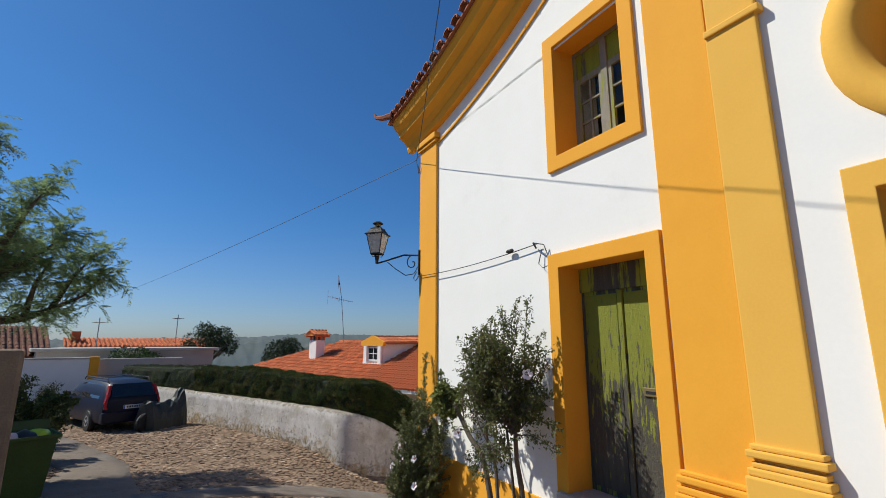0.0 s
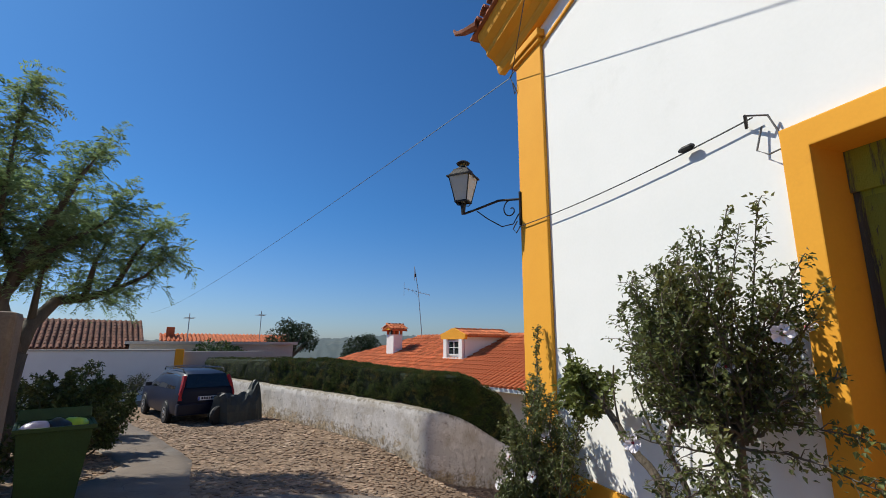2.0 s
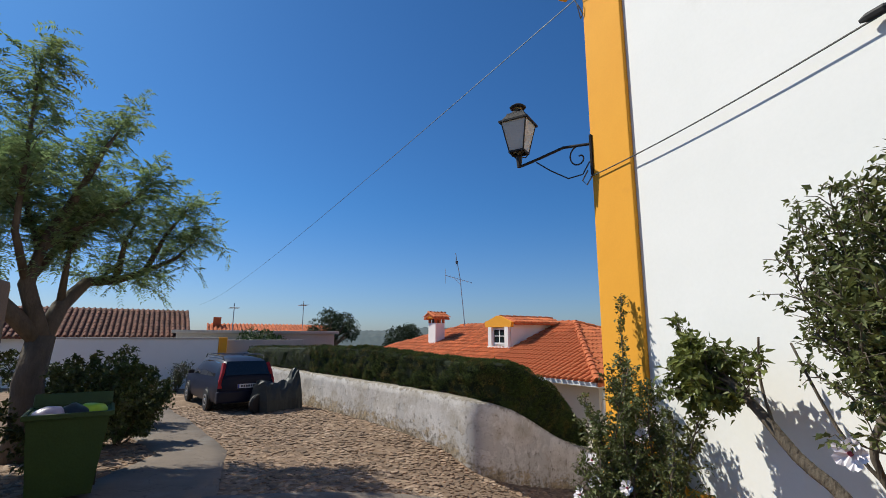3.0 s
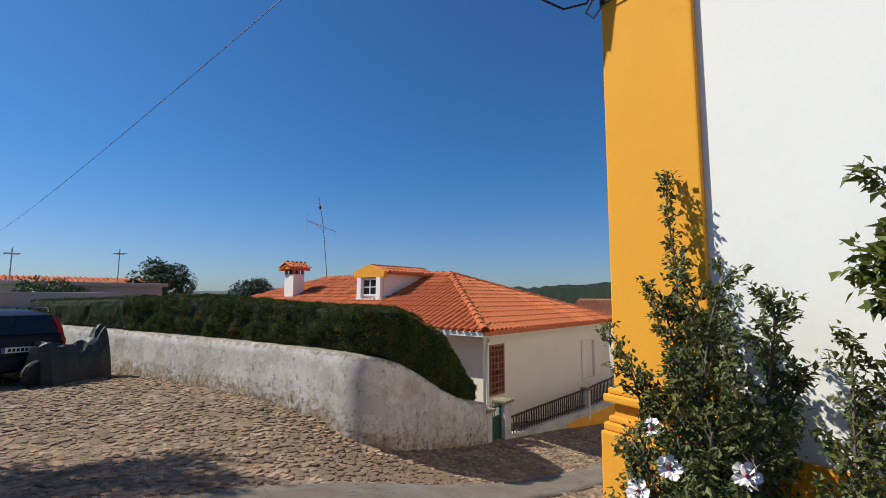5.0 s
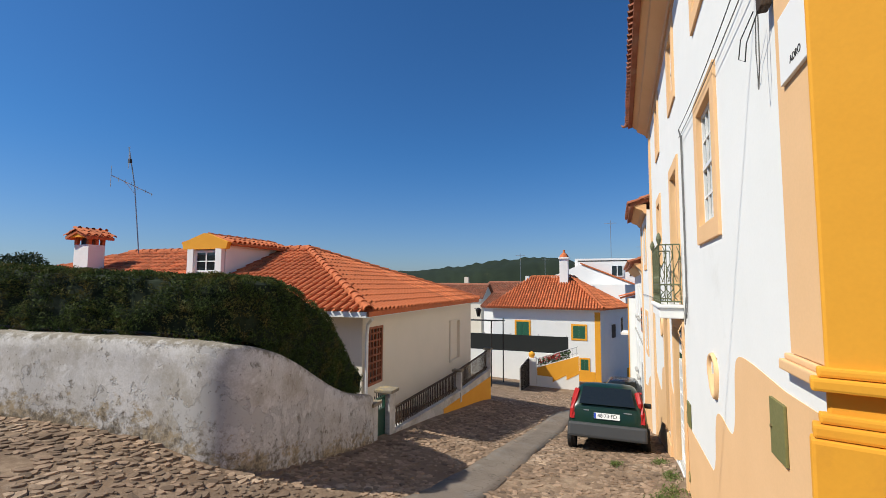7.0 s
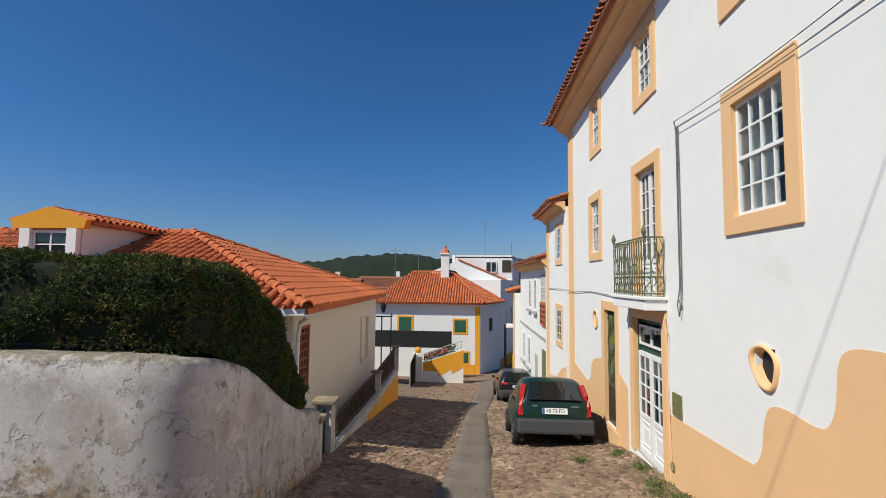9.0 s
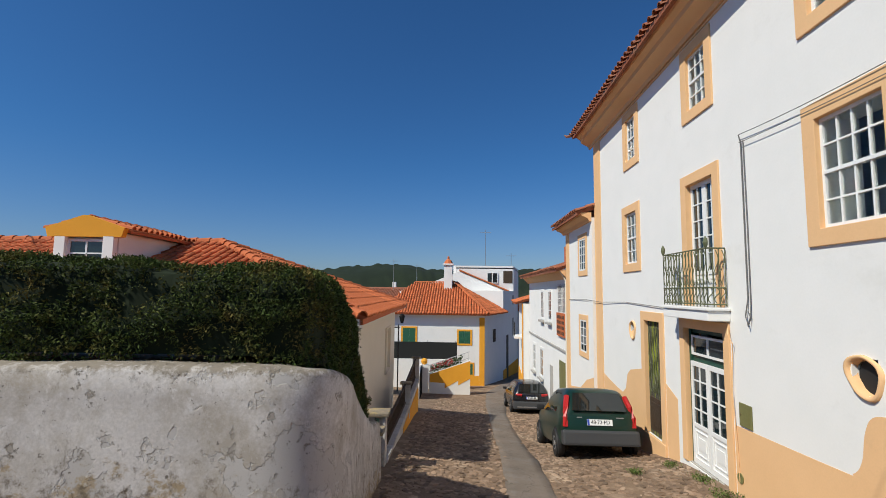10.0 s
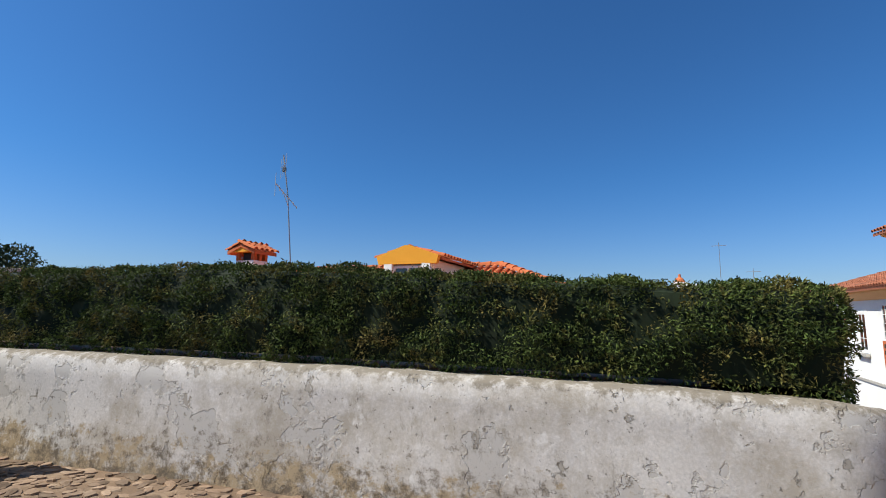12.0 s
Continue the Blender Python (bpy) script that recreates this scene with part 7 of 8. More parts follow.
g1 = ground_z(*chp(2.45, 0.4, 0)[:2])
TOPS = [(2.5, 0.42, 0.72), (2.7, 0.35, 0.55), (2.85, 0.35, 0.62), (2.92, 0.55, 0.25), (2.65, 0.6, 0.35), (2.3, 0.4, 0.6), (2.05, 0.4, 0.45), (2.4, 0.75, 0.1), (2.8, 0.7, -0.05), (2.98, 0.5, -0.2), (2.75, 0.3, 0.75),
        (2.6, 0.3, 0.5), (2.45, 0.55, 0.4), (2.25, 0.3, 0.3), (2.55, 0.75, -0.2), (2.9, 0.35, 0.1), (2.7, 0.8, -0.4), (2.35, 0.8, -0.35), (2.85, 0.6, -0.5), (1.85, 0.4, 0.5), (2.6, 0.5, 0.15), (2.3, 0.55, 0.1)]
shrub("hibiscus_shrub", "leafy green hibiscus shrub with white flowers beside the pilaster",
      [(chp(2.55, 0.35, g1), chp(2.93, 0.12, 1.35), 0.012, 0.42), (chp(2.6, 0.4, g1), chp(3.12, 0.42, 0.45), 0.01, 0.45), (chp(2.6, 0.4, g1), chp(3.15, 0.3, -0.15), 0.01, 0.45), (chp(2.6, 0.4, g1), chp(3.05, 0.2, 0.7), 0.01, 0.4)] + [(chp(2.45 + 0.1 * (u - 2.45), 0.42, g1), chp(u, o, z), 0.014) for u, o, z in TOPS],
      37000, 0.034, 13, 31, twig=0.23, fall=0.2)
g2 = ground_z(*chp(0.6, 0.35, 0)[:2])


def spread_stems(heads, centre, radii, count, seed, low=-0.6):
    """Stems from a few heads out to places all round an oval crown."""
    rr = random.Random(seed)
    out = []
    for i in range(count):
        a, h = rr.uniform(0, 2 * math.pi), rr.uniform(low, 1)
        w = math.sqrt(1 - h * h)
        q = rr.uniform(0.72, 1.0)
        top = [c + r * q * d for c, r, d in zip(centre, radii, (w * math.cos(a), w * math.sin(a), h))]
        out.append((chp(*heads[i % len(heads)]), chp(*top), 0.009))
    return out


HEADS = [(0.38, 0.38, 0.55), (0.25, 0.38, 0.6), (0.75, 0.38, 0.6)]
shrub("hibiscus_shrub", "tall hibiscus shrub with bare lower stems by the green door",
      spread_stems(HEADS, (0.34, 0.52, 1.12), (0.68, 0.46, 0.70), 46, 12) + [(chp(*HEADS[k % 3]), chp(u, 0.4, z), 0.010, 0.6) for k, (u, z) in enumerate(((-0.02, 1.98), (0.14, 1.86), (0.4, 1.84), (0.3, 1.75), (0.62, 1.74), (1.02, 1.66), (0.85, 1.72), (-0.3, 1.0), (-0.38, 0.72), (-0.4, 0.5), (1.12, 1.2), (1.1, 0.85), (0.5, 1.92), (0.75, 1.62), (0.2, 1.97), (-0.18, 1.6)))] + [(chp(0.35, 0.5, 0.5), chp(u, o, z), 0.008) for u, o, z in ((0.1, 0.85, 0.45), (0.3, 0.95, 0.3), (0.5, 0.8, 0.25), (-0.1, 0.8, 0.5), (0.0, 0.95, 0.7), (0.6, 0.95, 0.6), (0.15, 0.9, 0.2))],
      21000, 0.037, 5, 32, twig=0.19, fall=0.2,
      trunks=[([chp(0.28, 0.30, g2 - 0.05), chp(0.26, 0.34, -0.1), chp(0.32, 0.36, 0.3), chp(0.3, 0.38, 0.75)], 0.034), ([chp(0.36, 0.28, g2 - 0.05), chp(0.42, 0.34, 0.0), chp(0.46, 0.38, 0.6)], 0.022),
              ([chp(0.78, 0.30, g2 - 0.05), chp(0.74, 0.33, 0.05), chp(0.86, 0.38, 0.45), chp(0.72, 0.38, 0.75)], 0.024), ([chp(0.82, 0.34, 0.3), chp(0.98, 0.4, 0.55), chp(1.14, 0.42, 0.95)], 0.010)])
LEAF_LIME = material("lime_leaf", (0.15, 0.17, 0.035), (0.09, 0.115, 0.025), 4, 0.55, 0.0, 25, through=0.3, island=0.4, spec=0.4)
shrub("climbing_shrub", "yellow-green leafy shrub on a leaning bare trunk",
      spread_stems([(1.5, 0.42, 0.66), (1.65, 0.42, 0.72), (1.8, 0.42, 0.72)], (1.72, 0.42, 0.72), (0.30, 0.26, 0.28), 24, 5, -0.9) + [(chp(1.8, 0.42, 0.75), chp(1.98, 0.4, 1.12), 0.006, 0.5), (chp(1.45, 0.42, 0.6), chp(1.25, 0.5, 0.85), 0.006, 0.4)],
      2900, 0.058, 0, 35, LEAF_LIME, twig=0.14, fall=0.2,
      trunks=[([chp(0.72, 0.32, g2 - 0.05), chp(0.92, 0.36, 0.08), chp(1.2, 0.4, 0.38), chp(1.42, 0.42, 0.62), chp(1.62, 0.42, 0.74), chp(1.85, 0.42, 0.78)], 0.036), ([chp(1.3, 0.41, 0.5), chp(1.36, 0.4, 0.75), chp(1.34, 0.4, 0.98)], 0.010)])

# feathery tree over the lane
LEAF_TREE = material("mimosa_leaf", (0.27, 0.36, 0.165), (0.19, 0.275, 0.115), 2.5, 0.6, 0.0, 25, through=0.5, island=0.3, stain=(0.17, 0.165, 0.04), stain_scale=1.1, stain_cut=(0.56, 0.7))
tr = thing("feathery_tree", "gnarled tree with feathery pinnate leaves over the lane", "tree")
TX, TY = -0.5, 12.9
tz = ground_z(TX, TY)
part("trunk", tube([(TX, TY, tz - 0.1), (TX + 0.05, TY, tz + 0.6), (TX - 0.02, TY + 0.05, tz + 1.2), (TX + 0.06, TY + 0.05, 0.95)], 0.25, 10, taper=0.2), BARK, tr, smooth=True)
BOUGHS = [[(TX + 0.06, TY, 0.85), (-0.35, 13.4, 1.45), (-0.06, 13.75, 1.95), (0.35, 13.95, 2.02), (0.8, 14.2, 2.25), (1.35, 14.25, 2.6), (1.85, 14.25, 3.25)],
         [(TX + 0.06, TY, 0.9), (-0.75, 12.95, 1.8), (-0.6, 12.9, 2.5), (-0.2, 12.7, 3.4), (0.1, 12.5, 4.2), (0.3, 12.4, 4.6)],
         [(TX + 0.02, TY, 0.9), (-1.2, 12.7, 1.7), (-1.7, 12.4, 2.6), (-1.9, 12.0, 3.8), (-1.8, 11.8, 5.2)],
         [(-0.75, 12.95, 1.8), (-0.9, 12.5, 2.6), (-0.8, 12.0, 3.9), (-0.75, 11.7, 5.3)],
         [(-0.6, 12.9, 2.4), (0.0, 13.0, 3.0), (0.5, 13.3, 3.5), (0.85, 13.5, 4.0)],
         [(TX, TY, 1.0), (-1.5, 13.4, 1.8), (-2.4, 13.8, 2.8), (-3.0, 13.8, 3.9)],
         [(0.35, 13.95, 2.02), (0.45, 13.8, 2.8), (0.7, 13.7, 3.5)], [(-0.6, 12.9, 2.3), (-1.0, 13.4, 3.1), (-1.2, 13.8, 4.2)], [(-0.35, 13.4, 1.5), (-0.3, 13.2, 2.4), (0.1, 13.3, 3.2)], [(0.8, 14.2, 2.25), (1.1, 14.0, 3.0), (1.5, 13.9, 3.7)], [(-1.2, 12.7, 1.7), (-1.3, 13.0, 2.6), (-1.5, 13.3, 3.4)], [(-1.2, 12.7, 1.7), (-2.2, 11.9, 2.6), (-3.0, 11.2, 3.6)],
         [(-0.75, 12.95, 1.8), (-0.5, 13.6, 2.6), (-0.4, 14.2, 3.5)], [(-1.7, 12.4, 2.6), (-1.5, 13.0, 3.4), (-1.0, 13.3, 4.3)]]
rg = np.random.default_rng(44)
fc, fd = [], []
for li, limb in enumerate(BOUGHS):
    pts = [Vector(p) for p in limb]
    part("limb", tube(pts, 0.15 if li < 3 else 0.07, 8, taper=0.012), BARK, tr, smooth=True)
    bm = bmesh.new()
    lens = [(b - a).length for a, b in zip(pts, pts[1:])]
    n = int(sum(lens) * 17)
    for t in range(n):
        f = 0.32 + 0.68 * (t + 0.5) / n
        s = f * sum(lens)
        i = 0
        while i < len(lens) - 1 and s > lens[i]:
            s -= lens[i]
            i += 1
        p = pts[i].lerp(pts[i + 1], min(1, s / lens[i]))
        ax = (pts[i + 1] - pts[i]).normalized()
        d = (Vector(rg.normal(0, 0.8, 3)) + ax * 0.7 + Vector((0, 0, 0.5))).normalized()
        tw = rg.uniform(0.3, 0.8)
        e = p + d * tw
        tube([p, p.lerp(e, 0.5) + Vector((0, 0, 0.03)), e], 0.007, 4, bm, 0.002)
        for k in range(6):              # fronds on the twig
            q = p.lerp(e, 0.25 + 0.75 * k / 5)
            fd0 = (d * 0.7 + Vector(rg.normal(0, 0.6, 3)) + Vector((0, 0, 0.05))).normalized()
            L = rg.uniform(0.24, 0.40)
            sd_ = fd0.cross(Vector((0, 0, 1)) + Vector(rg.normal(0, 0.2, 3))).normalized()
            for j in range(10):
                g = (j + 1) / 10
                c = q + fd0 * (L * g) - Vector((0, 0, 0.35 * L * g * g))
                for sg in (-1, 1):
                    fc.append(c[:])
                    fd.append((sd_ * sg + fd0 * 0.35 - Vector((0, 0, 0.2)))[:])
    part("twig_mass", bm, BARK, tr)["kind"] = "stuff"
lf = part("leaves", leafy("leaves", fc, fd, 0.088, LEAF_TREE, rg, 0.30, 0.12), LEAF_TREE, tr)
lf["kind"] = "stuff"

LEAF_BUSH = material("garden_bush_leaf", (0.05, 0.085, 0.02), (0.085, 0.09, 0.025), 2, 0.6, 0.0, 25, island=0.4, stain=(0.14, 0.075, 0.02), stain_scale=1.8, stain_cut=(0.6, 0.75))


def garden_bush(x, y, w, h, n, seed, label, mat=None, size=0.075):
    g = ground_z(x, y)
    rr = random.Random(seed)
    st = [((x + rr.uniform(-0.1, 0.1), y + rr.uniform(-0.1, 0.1), g), (x + w * rr.uniform(-1, 1), y + w * rr.uniform(-1, 1), g + h * rr.uniform(0.55, 1.05)), 0.012) for _ in range(14)]
    return shrub("garden_bush", label, st, n, size, 0, seed, mat or LEAF_BUSH, twig=0.34, fall=0.15)


garden_bush(0.25, 11.85, 0.9, 1.6, 15000, 3, "dark untidy garden bush behind the bin")
garden_bush(0.75, 14.3, 0.8, 1.3, 13000, 4, "untidy rose bush with reddish leaves beside the lane")
garden_bush(-0.2, 14.4, 1.0, 1.7, 12000, 5, "dark green garden bush under the tree")
garden_bush(0.9, 16.6, 0.6, 1.2, 4500, 6, "rose bush beside the parked car")
garden_bush(1.6, 24.6, 0.5, 1.3, 1200, 7, "low bush before the white wall")

# broad trees beyond the wall
LEAF_FAR = material("dark_tree_leaf", (0.022, 0.045, 0.014), (0.035, 0.06, 0.02), 0.8, 0.7, 0.0, 10, island=0.4)
LEAF_CITRUS = material("citrus_leaf", (0.08, 0.13, 0.025), (0.05, 0.09, 0.02), 0.9, 0.5, 0.0, 10, island=0.35, stain=(0.22, 0.22, 0.03), stain_scale=1.5, stain_cut=(0.58, 0.7))


def round_tree(x, y, z, r, h, n, size, mat, label, seed):
    rg = np.random.default_rng(seed)
    ob = thing("tree", label, "tree", pose(x, y, z), group="garden trees")
    part("trunk", tube([(0, 0, -1.5), (0.05, 0, h * 0.35), (0, 0.05, h * 0.75)], 0.09 * r + 0.05, 7, taper=0.03), BARK, ob)
    cs, ds = [], []
    for _ in range(26):
        d = Vector(rg.normal(0, 1, 3)).normalized()
        d.z = abs(d.z) * 0.9 - 0.25
        c = Vector((d.x * r * 0.75, d.y * r * 0.75, h * 0.72 + d.z * r * 0.85))
        part("limb", tube([(0, 0, h * 0.4), c * 0.55 + Vector((0, 0, h * 0.2)), c], 0.035 * r, 5, taper=0.01), BARK, ob)
        k = n // 26
        p = rg.normal(0, 1, (k, 3))
        p *= (rg.uniform(0.3, 1, (k, 1)) ** 0.5) * r * rg.uniform(0.2, 0.36) / (np.linalg.norm(p, axis=1)[:, None])
        cs.append(p + np.array(c))
        ds.append(p)
    cs, ds = np.concatenate(cs), np.concatenate(ds)
    lf = part("crown", leafy("crown", cs, ds / (np.linalg.norm(ds, axis=1)[:, None] + 1e-9), size, mat, rg, 0.6, 0.7), mat, ob)
    lf["kind"] = "stuff"


round_tree(11.2, 36.5, -1.6, 2.1, 3.9, 5200, 0.16, LEAF_FAR, "dark round-crowned garden tree beyond the hedge", 1)
round_tree(16.8, 36.0, -2.2, 1.9, 3.6, 4200, 0.16, LEAF_FAR, "dark garden tree beside the tiled roof", 2)
round_tree(4.9, 27.5, -1.1, 1.2, 2.0, 2600, 0.13, LEAF_CITRUS, "yellow-green citrus tree behind the parked car", 3)
round_tree(6.0, 29.0, -1.1, 1.0, 1.8, 1800, 0.13, LEAF_CITRUS, "yellow-green citrus tree behind the hedge", 4)
round_tree(20.5, 31.5, -2.2, 1.3, 3.8, 1600, 0.15, LEAF_FAR, "dark tree showing over the tiled roof", 5)

# ---- buildings at the end of the lane ----
lb = thing("outbuilding", "long low outbuilding with aged striped tile roof", "outbuilding", frame_of(-9.0, 30.2, 3))
part("wall", prism([(0, -2.5), (5.5, -2.5), (5.5, 1.0), (2.75, 2.2), (0, 0.8)], 0.0, 10.8, "x"), WHITE, lb)
roof_face(lb, [(-0.3, -0.45, 0.85), (11.0, -0.45, 0.85), (11.0, 2.75, 2.32), (-0.3, 2.75, 2.32)], TILE_DARK, lambda s, t: t < 3.5, rng, step=0.24)
roof_face(lb, [(11.0, 5.9, 1.0), (-0.3, 5.9, 1.0), (-0.3, 2.75, 2.32), (11.0, 2.75, 2.32)], TILE_OLD, lambda s, t: False, rng)
# dark board on the solid wall, coloured like an unlit opening
part("vent_opening", boxes((6.5, 7.4, -0.03, -0.001, 0.0, 0.4)), WOOD_DARK, lb)
yw = thing("lane_wall", "whitewashed lane wall with a yellow end pillar", "wall", frame_of(-2.6, 26.0, -1))
part("wall", boxes((0.0, 5.7, 0.0, 0.3, -2.2, 0.78), bevel=0.02), WHITE, yw)
part("end_pillar", boxes((5.702, 6.05, -0.04, 0.34, -2.2, 0.86), bevel=0.015), OCHRE, yw)
part("wall", boxes((6.052, 9.5, 0.5, 0.8, -2.2, 0.75), bevel=0.02), GREY_WALL, yw)
part("coping", boxes((-0.05, 5.7, -0.05, 0.35, 0.782, 0.84), bevel=0.012), GREY_WALL, yw)
gr = thing("flat_roof_shed", "long grey flat-roofed shed behind the lane wall", "shed", frame_of(1.4, 29.0, 0))
part("wall", boxes((0.0, 7.8, 0.0, 5.0, -2.5, 1.05)), GREY_WALL, gr)
part("roof", boxes((-0.2, 8.0, -0.2, 5.2, 1.05, 1.2), bevel=0.02), GREY_WALL, gr)
fs = thing("tiled_shed", "far low shed with bright red tile roof and small chimney", "shed", frame_of(3.4, 38.5, -2))
part("wall", boxes((0.0, 8.5, 0.0, 4.0, -3, 1.2)), GREY_WALL, fs)
roof_face(fs, [(-0.2, -0.3, 1.2), (8.7, -0.3, 1.2), (8.7, 2.0, 1.75), (-0.2, 2.0, 1.75)], TILE, lambda s, t: t < 2.3, rng, step=0.26)
part("chimney", boxes((0.1, 0.6, 1.0, 1.5, 1.3, 2.2)), TILE, fs)
aerial(9.5, 38.5, 0.5, 3.0)
aerial(4.5, 36, 0.6, 2.4)

# ---- street lantern on the chapel corner ----
ln_ = thing("wall_lantern", "black iron street lantern on a scrolled bracket", "street lamp", CH @ pose(3.39, 0.05, 3.04) @ pose(0, 0, 0, 0, 0, 43.5))
part("bracket_arm", tube([(0, 0, 0.0), (0.3, 0, 0.02), (0.62, 0, -0.06), (0.80, 0, -0.10)], 0.017, 6), IRON, ln_)
part("wall_plate", boxes((-0.02, 0.01, -0.03, 0.03, -0.36, 0.10), bevel=0.006), IRON, ln_)
part("scroll", tube([(0.10 + (0.16 - 0.0085 * k) * math.cos(1.9 - k * 0.42) * 0.8 + 0.03, 0, -0.13 + (0.15 - 0.0085 * k) * math.sin(1.9 - k * 0.42)) for k in range(17)], 0.009, 5), IRON, ln_)
part("brace", tube([(0.02, 0, -0.2), (0.10, 0, -0.33), (0.26, 0, -0.35), (0.46, 0, -0.22), (0.62, 0, -0.09)], 0.008, 5), IRON, ln_)
LX = 0.83
UP = pose(0, 0, 0.07)
part("drop", tube([(LX, 0, -0.18), (LX, 0, -0.04)], 0.026, 8, taper=0.04), IRON, ln_, at=UP)
LAMP_GLASS = plain("frosted_lamp_glass", (0.42, 0.43, 0.42), 0.25, 0.0, 0.6)
lo_, hi_ = 0.085, 0.155
bm = bmesh.new()
q0 = [bm.verts.new((LX + sx * lo_, sy * lo_, 0.0)) for sx, sy in ((-1, -1), (1, -1), (1, 1), (-1, 1))]
q1 = [bm.verts.new((LX + sx * hi_, sy * hi_, 0.36)) for sx, sy in ((-1, -1), (1, -1), (1, 1), (-1, 1))]
for k in range(4):
    bm.faces.new((q0[k], q0[(k + 1) % 4], q1[(k + 1) % 4], q1[k]))
part("lamp_glass", bm, LAMP_GLASS, ln_, "frosted lantern glass", at=UP)
for sx, sy in ((-1, -1), (1, -1), (1, 1), (-1, 1)):
    part("corner_bar", tube([(LX + sx * lo_, sy * lo_, -0.01), (LX + sx * hi_, sy * hi_, 0.37)], 0.009, 4), IRON, ln_, at=UP)
    part("basket_strap", tube([(LX, 0, -0.05), (LX + sx * lo_ * 0.7, sy * lo_ * 0.7, -0.05), (LX + sx * lo_, sy * lo_, 0.0)], 0.007, 4), IRON, ln_, at=UP)
for s2, z2 in ((lo_, 0.0), (hi_ + 0.015, 0.365)):
    part("frame_ring", boxes((LX - s2 - 0.01, LX + s2 + 0.01, -s2 - 0.01, -s2 + 0.01, z2 - 0.01, z2 + 0.012), (LX - s2 - 0.01, LX + s2 + 0.01, s2 - 0.01, s2 + 0.01, z2 - 0.01, z2 + 0.012), (LX - s2 - 0.01, LX - s2 + 0.01, -s2, s2, z2 - 0.01, z2 + 0.012), (LX + s2 - 0.01, LX + s2 + 0.01, -s2, s2, z2 - 0.01, z2 + 0.012)), IRON, ln_, at=UP)
part("hood", spin([(0.235, 0.375), (0.215, 0.39), (0.15, 0.46), (0.145, 0.48), (0.09, 0.50), (0.06, 0.53)], 4, centre=(0, 0, 0)), IRON, ln_, at=pose(LX, 0, 0.07, 0, 0, 45))
part("chimney_neck", spin([(0.055, 0.50), (0.045, 0.56), (0.06, 0.57)], 10, centre=(LX, 0, 0)), BRASS, ln_, at=UP)
part("crown_cap", spin([(0.09, 0.565), (0.10, 0.58), (0.06, 0.61), (0.01, 0.615)], 12, centre=(LX, 0, 0)), IRON, ln_, at=UP)
sl_ = thing("wall_lantern", "small black lantern on the cream house corner", "street lamp", HH @ pose(9.95, 0.3, -0.75))
part("arm", tube([(0, 0, 0.1), (0.25, -0.1, 0.1)], 0.014, 5), IRON, sl_)
part("lantern", spin([(0.06, -0.25), (0.12, 0.0), (0.14, 0.02), (0.04, 0.12)], 6, centre=(0.25, -0.1, 0)), IRON, sl_)

# ---- cables ----
def cable(points, r, mat, label):
    ob = new("cable", mesh_of("cable", tube(points, r, 5), mat))
    return tagged(ob, label, "cable", group="overhead and wall cables")


A1, A2 = Vector(chp(0.20, 0.05, 2.66)), Vector(chp(3.38, 0.075, 2.66))
cable(sag(A1, A2, 0.05), 0.006, CABLE_BLACK, "black cable stretched along the chapel wall")
tc_ = thing("cable_clamp", "black cable clamp on the chapel wall", "clamp", Matrix.Translation(A1.lerp(A2, 0.17)) @ (A2 - A1).to_track_quat("X", "Z").to_matrix().to_4x4())
part("clamp", spin([(0.012, -0.07), (0.026, -0.05), (0.026, 0.03), (0.012, 0.07)], 8), BLACK, tc_, at=pose(0, 0, 0, 0, 90, 0))
cable([chp(0.20, 0.12, 2.66), chp(0.10, 0.05, 2.63), chp(0.06, 0.03, 2.5), chp(0.05, 0.03, 2.38), chp(0.12, 0.06, 2.36), chp(0.20, 0.05, 2.42), chp(0.16, 0.03, 2.58)], 0.007, CABLE, "grey loop of cable beside the door surround")
cable([chp(0.20, 0.12, 2.66), chp(0.27, 0.02, 2.62)], 0.012, IRON, "iron hook that holds the wall cable")
cable(sag(chp(3.45, 0.10, 4.86), (3.2, 60, 4.2), 0.6, 20), 0.006, CABLE_BLACK, "thin black overhead cable running off from the chapel corner")
cable(sag(chp(3.44, 0.10, 4.86), (-1.6, -2.9, 5.7), 0.12, 20), 0.006, CABLE_BLACK, "thin overhead cable in front of the chapel")
cable([chp(3.42, 0.06, 4.95), chp(3.46, 0.12, 4.86), chp(3.40, 0.10, 4.74), chp(3.38, 0.06, 4.62), chp(3.43, 0.06, 4.6), chp(3.46, 0.08, 4.8)], 0.008, CABLE, "coil of cable at the chapel corner")
cable([chp(3.44, 0.07, 2.75), chp(3.47, 0.12, 2.64), chp(3.42, 0.1, 2.58), chp(3.36, 0.07, 2.66)], 0.008, CABLE, "coil of cable below the lantern")


def hp(x, o, z):
    return (HM @ Vector((x, o, z)))[:]


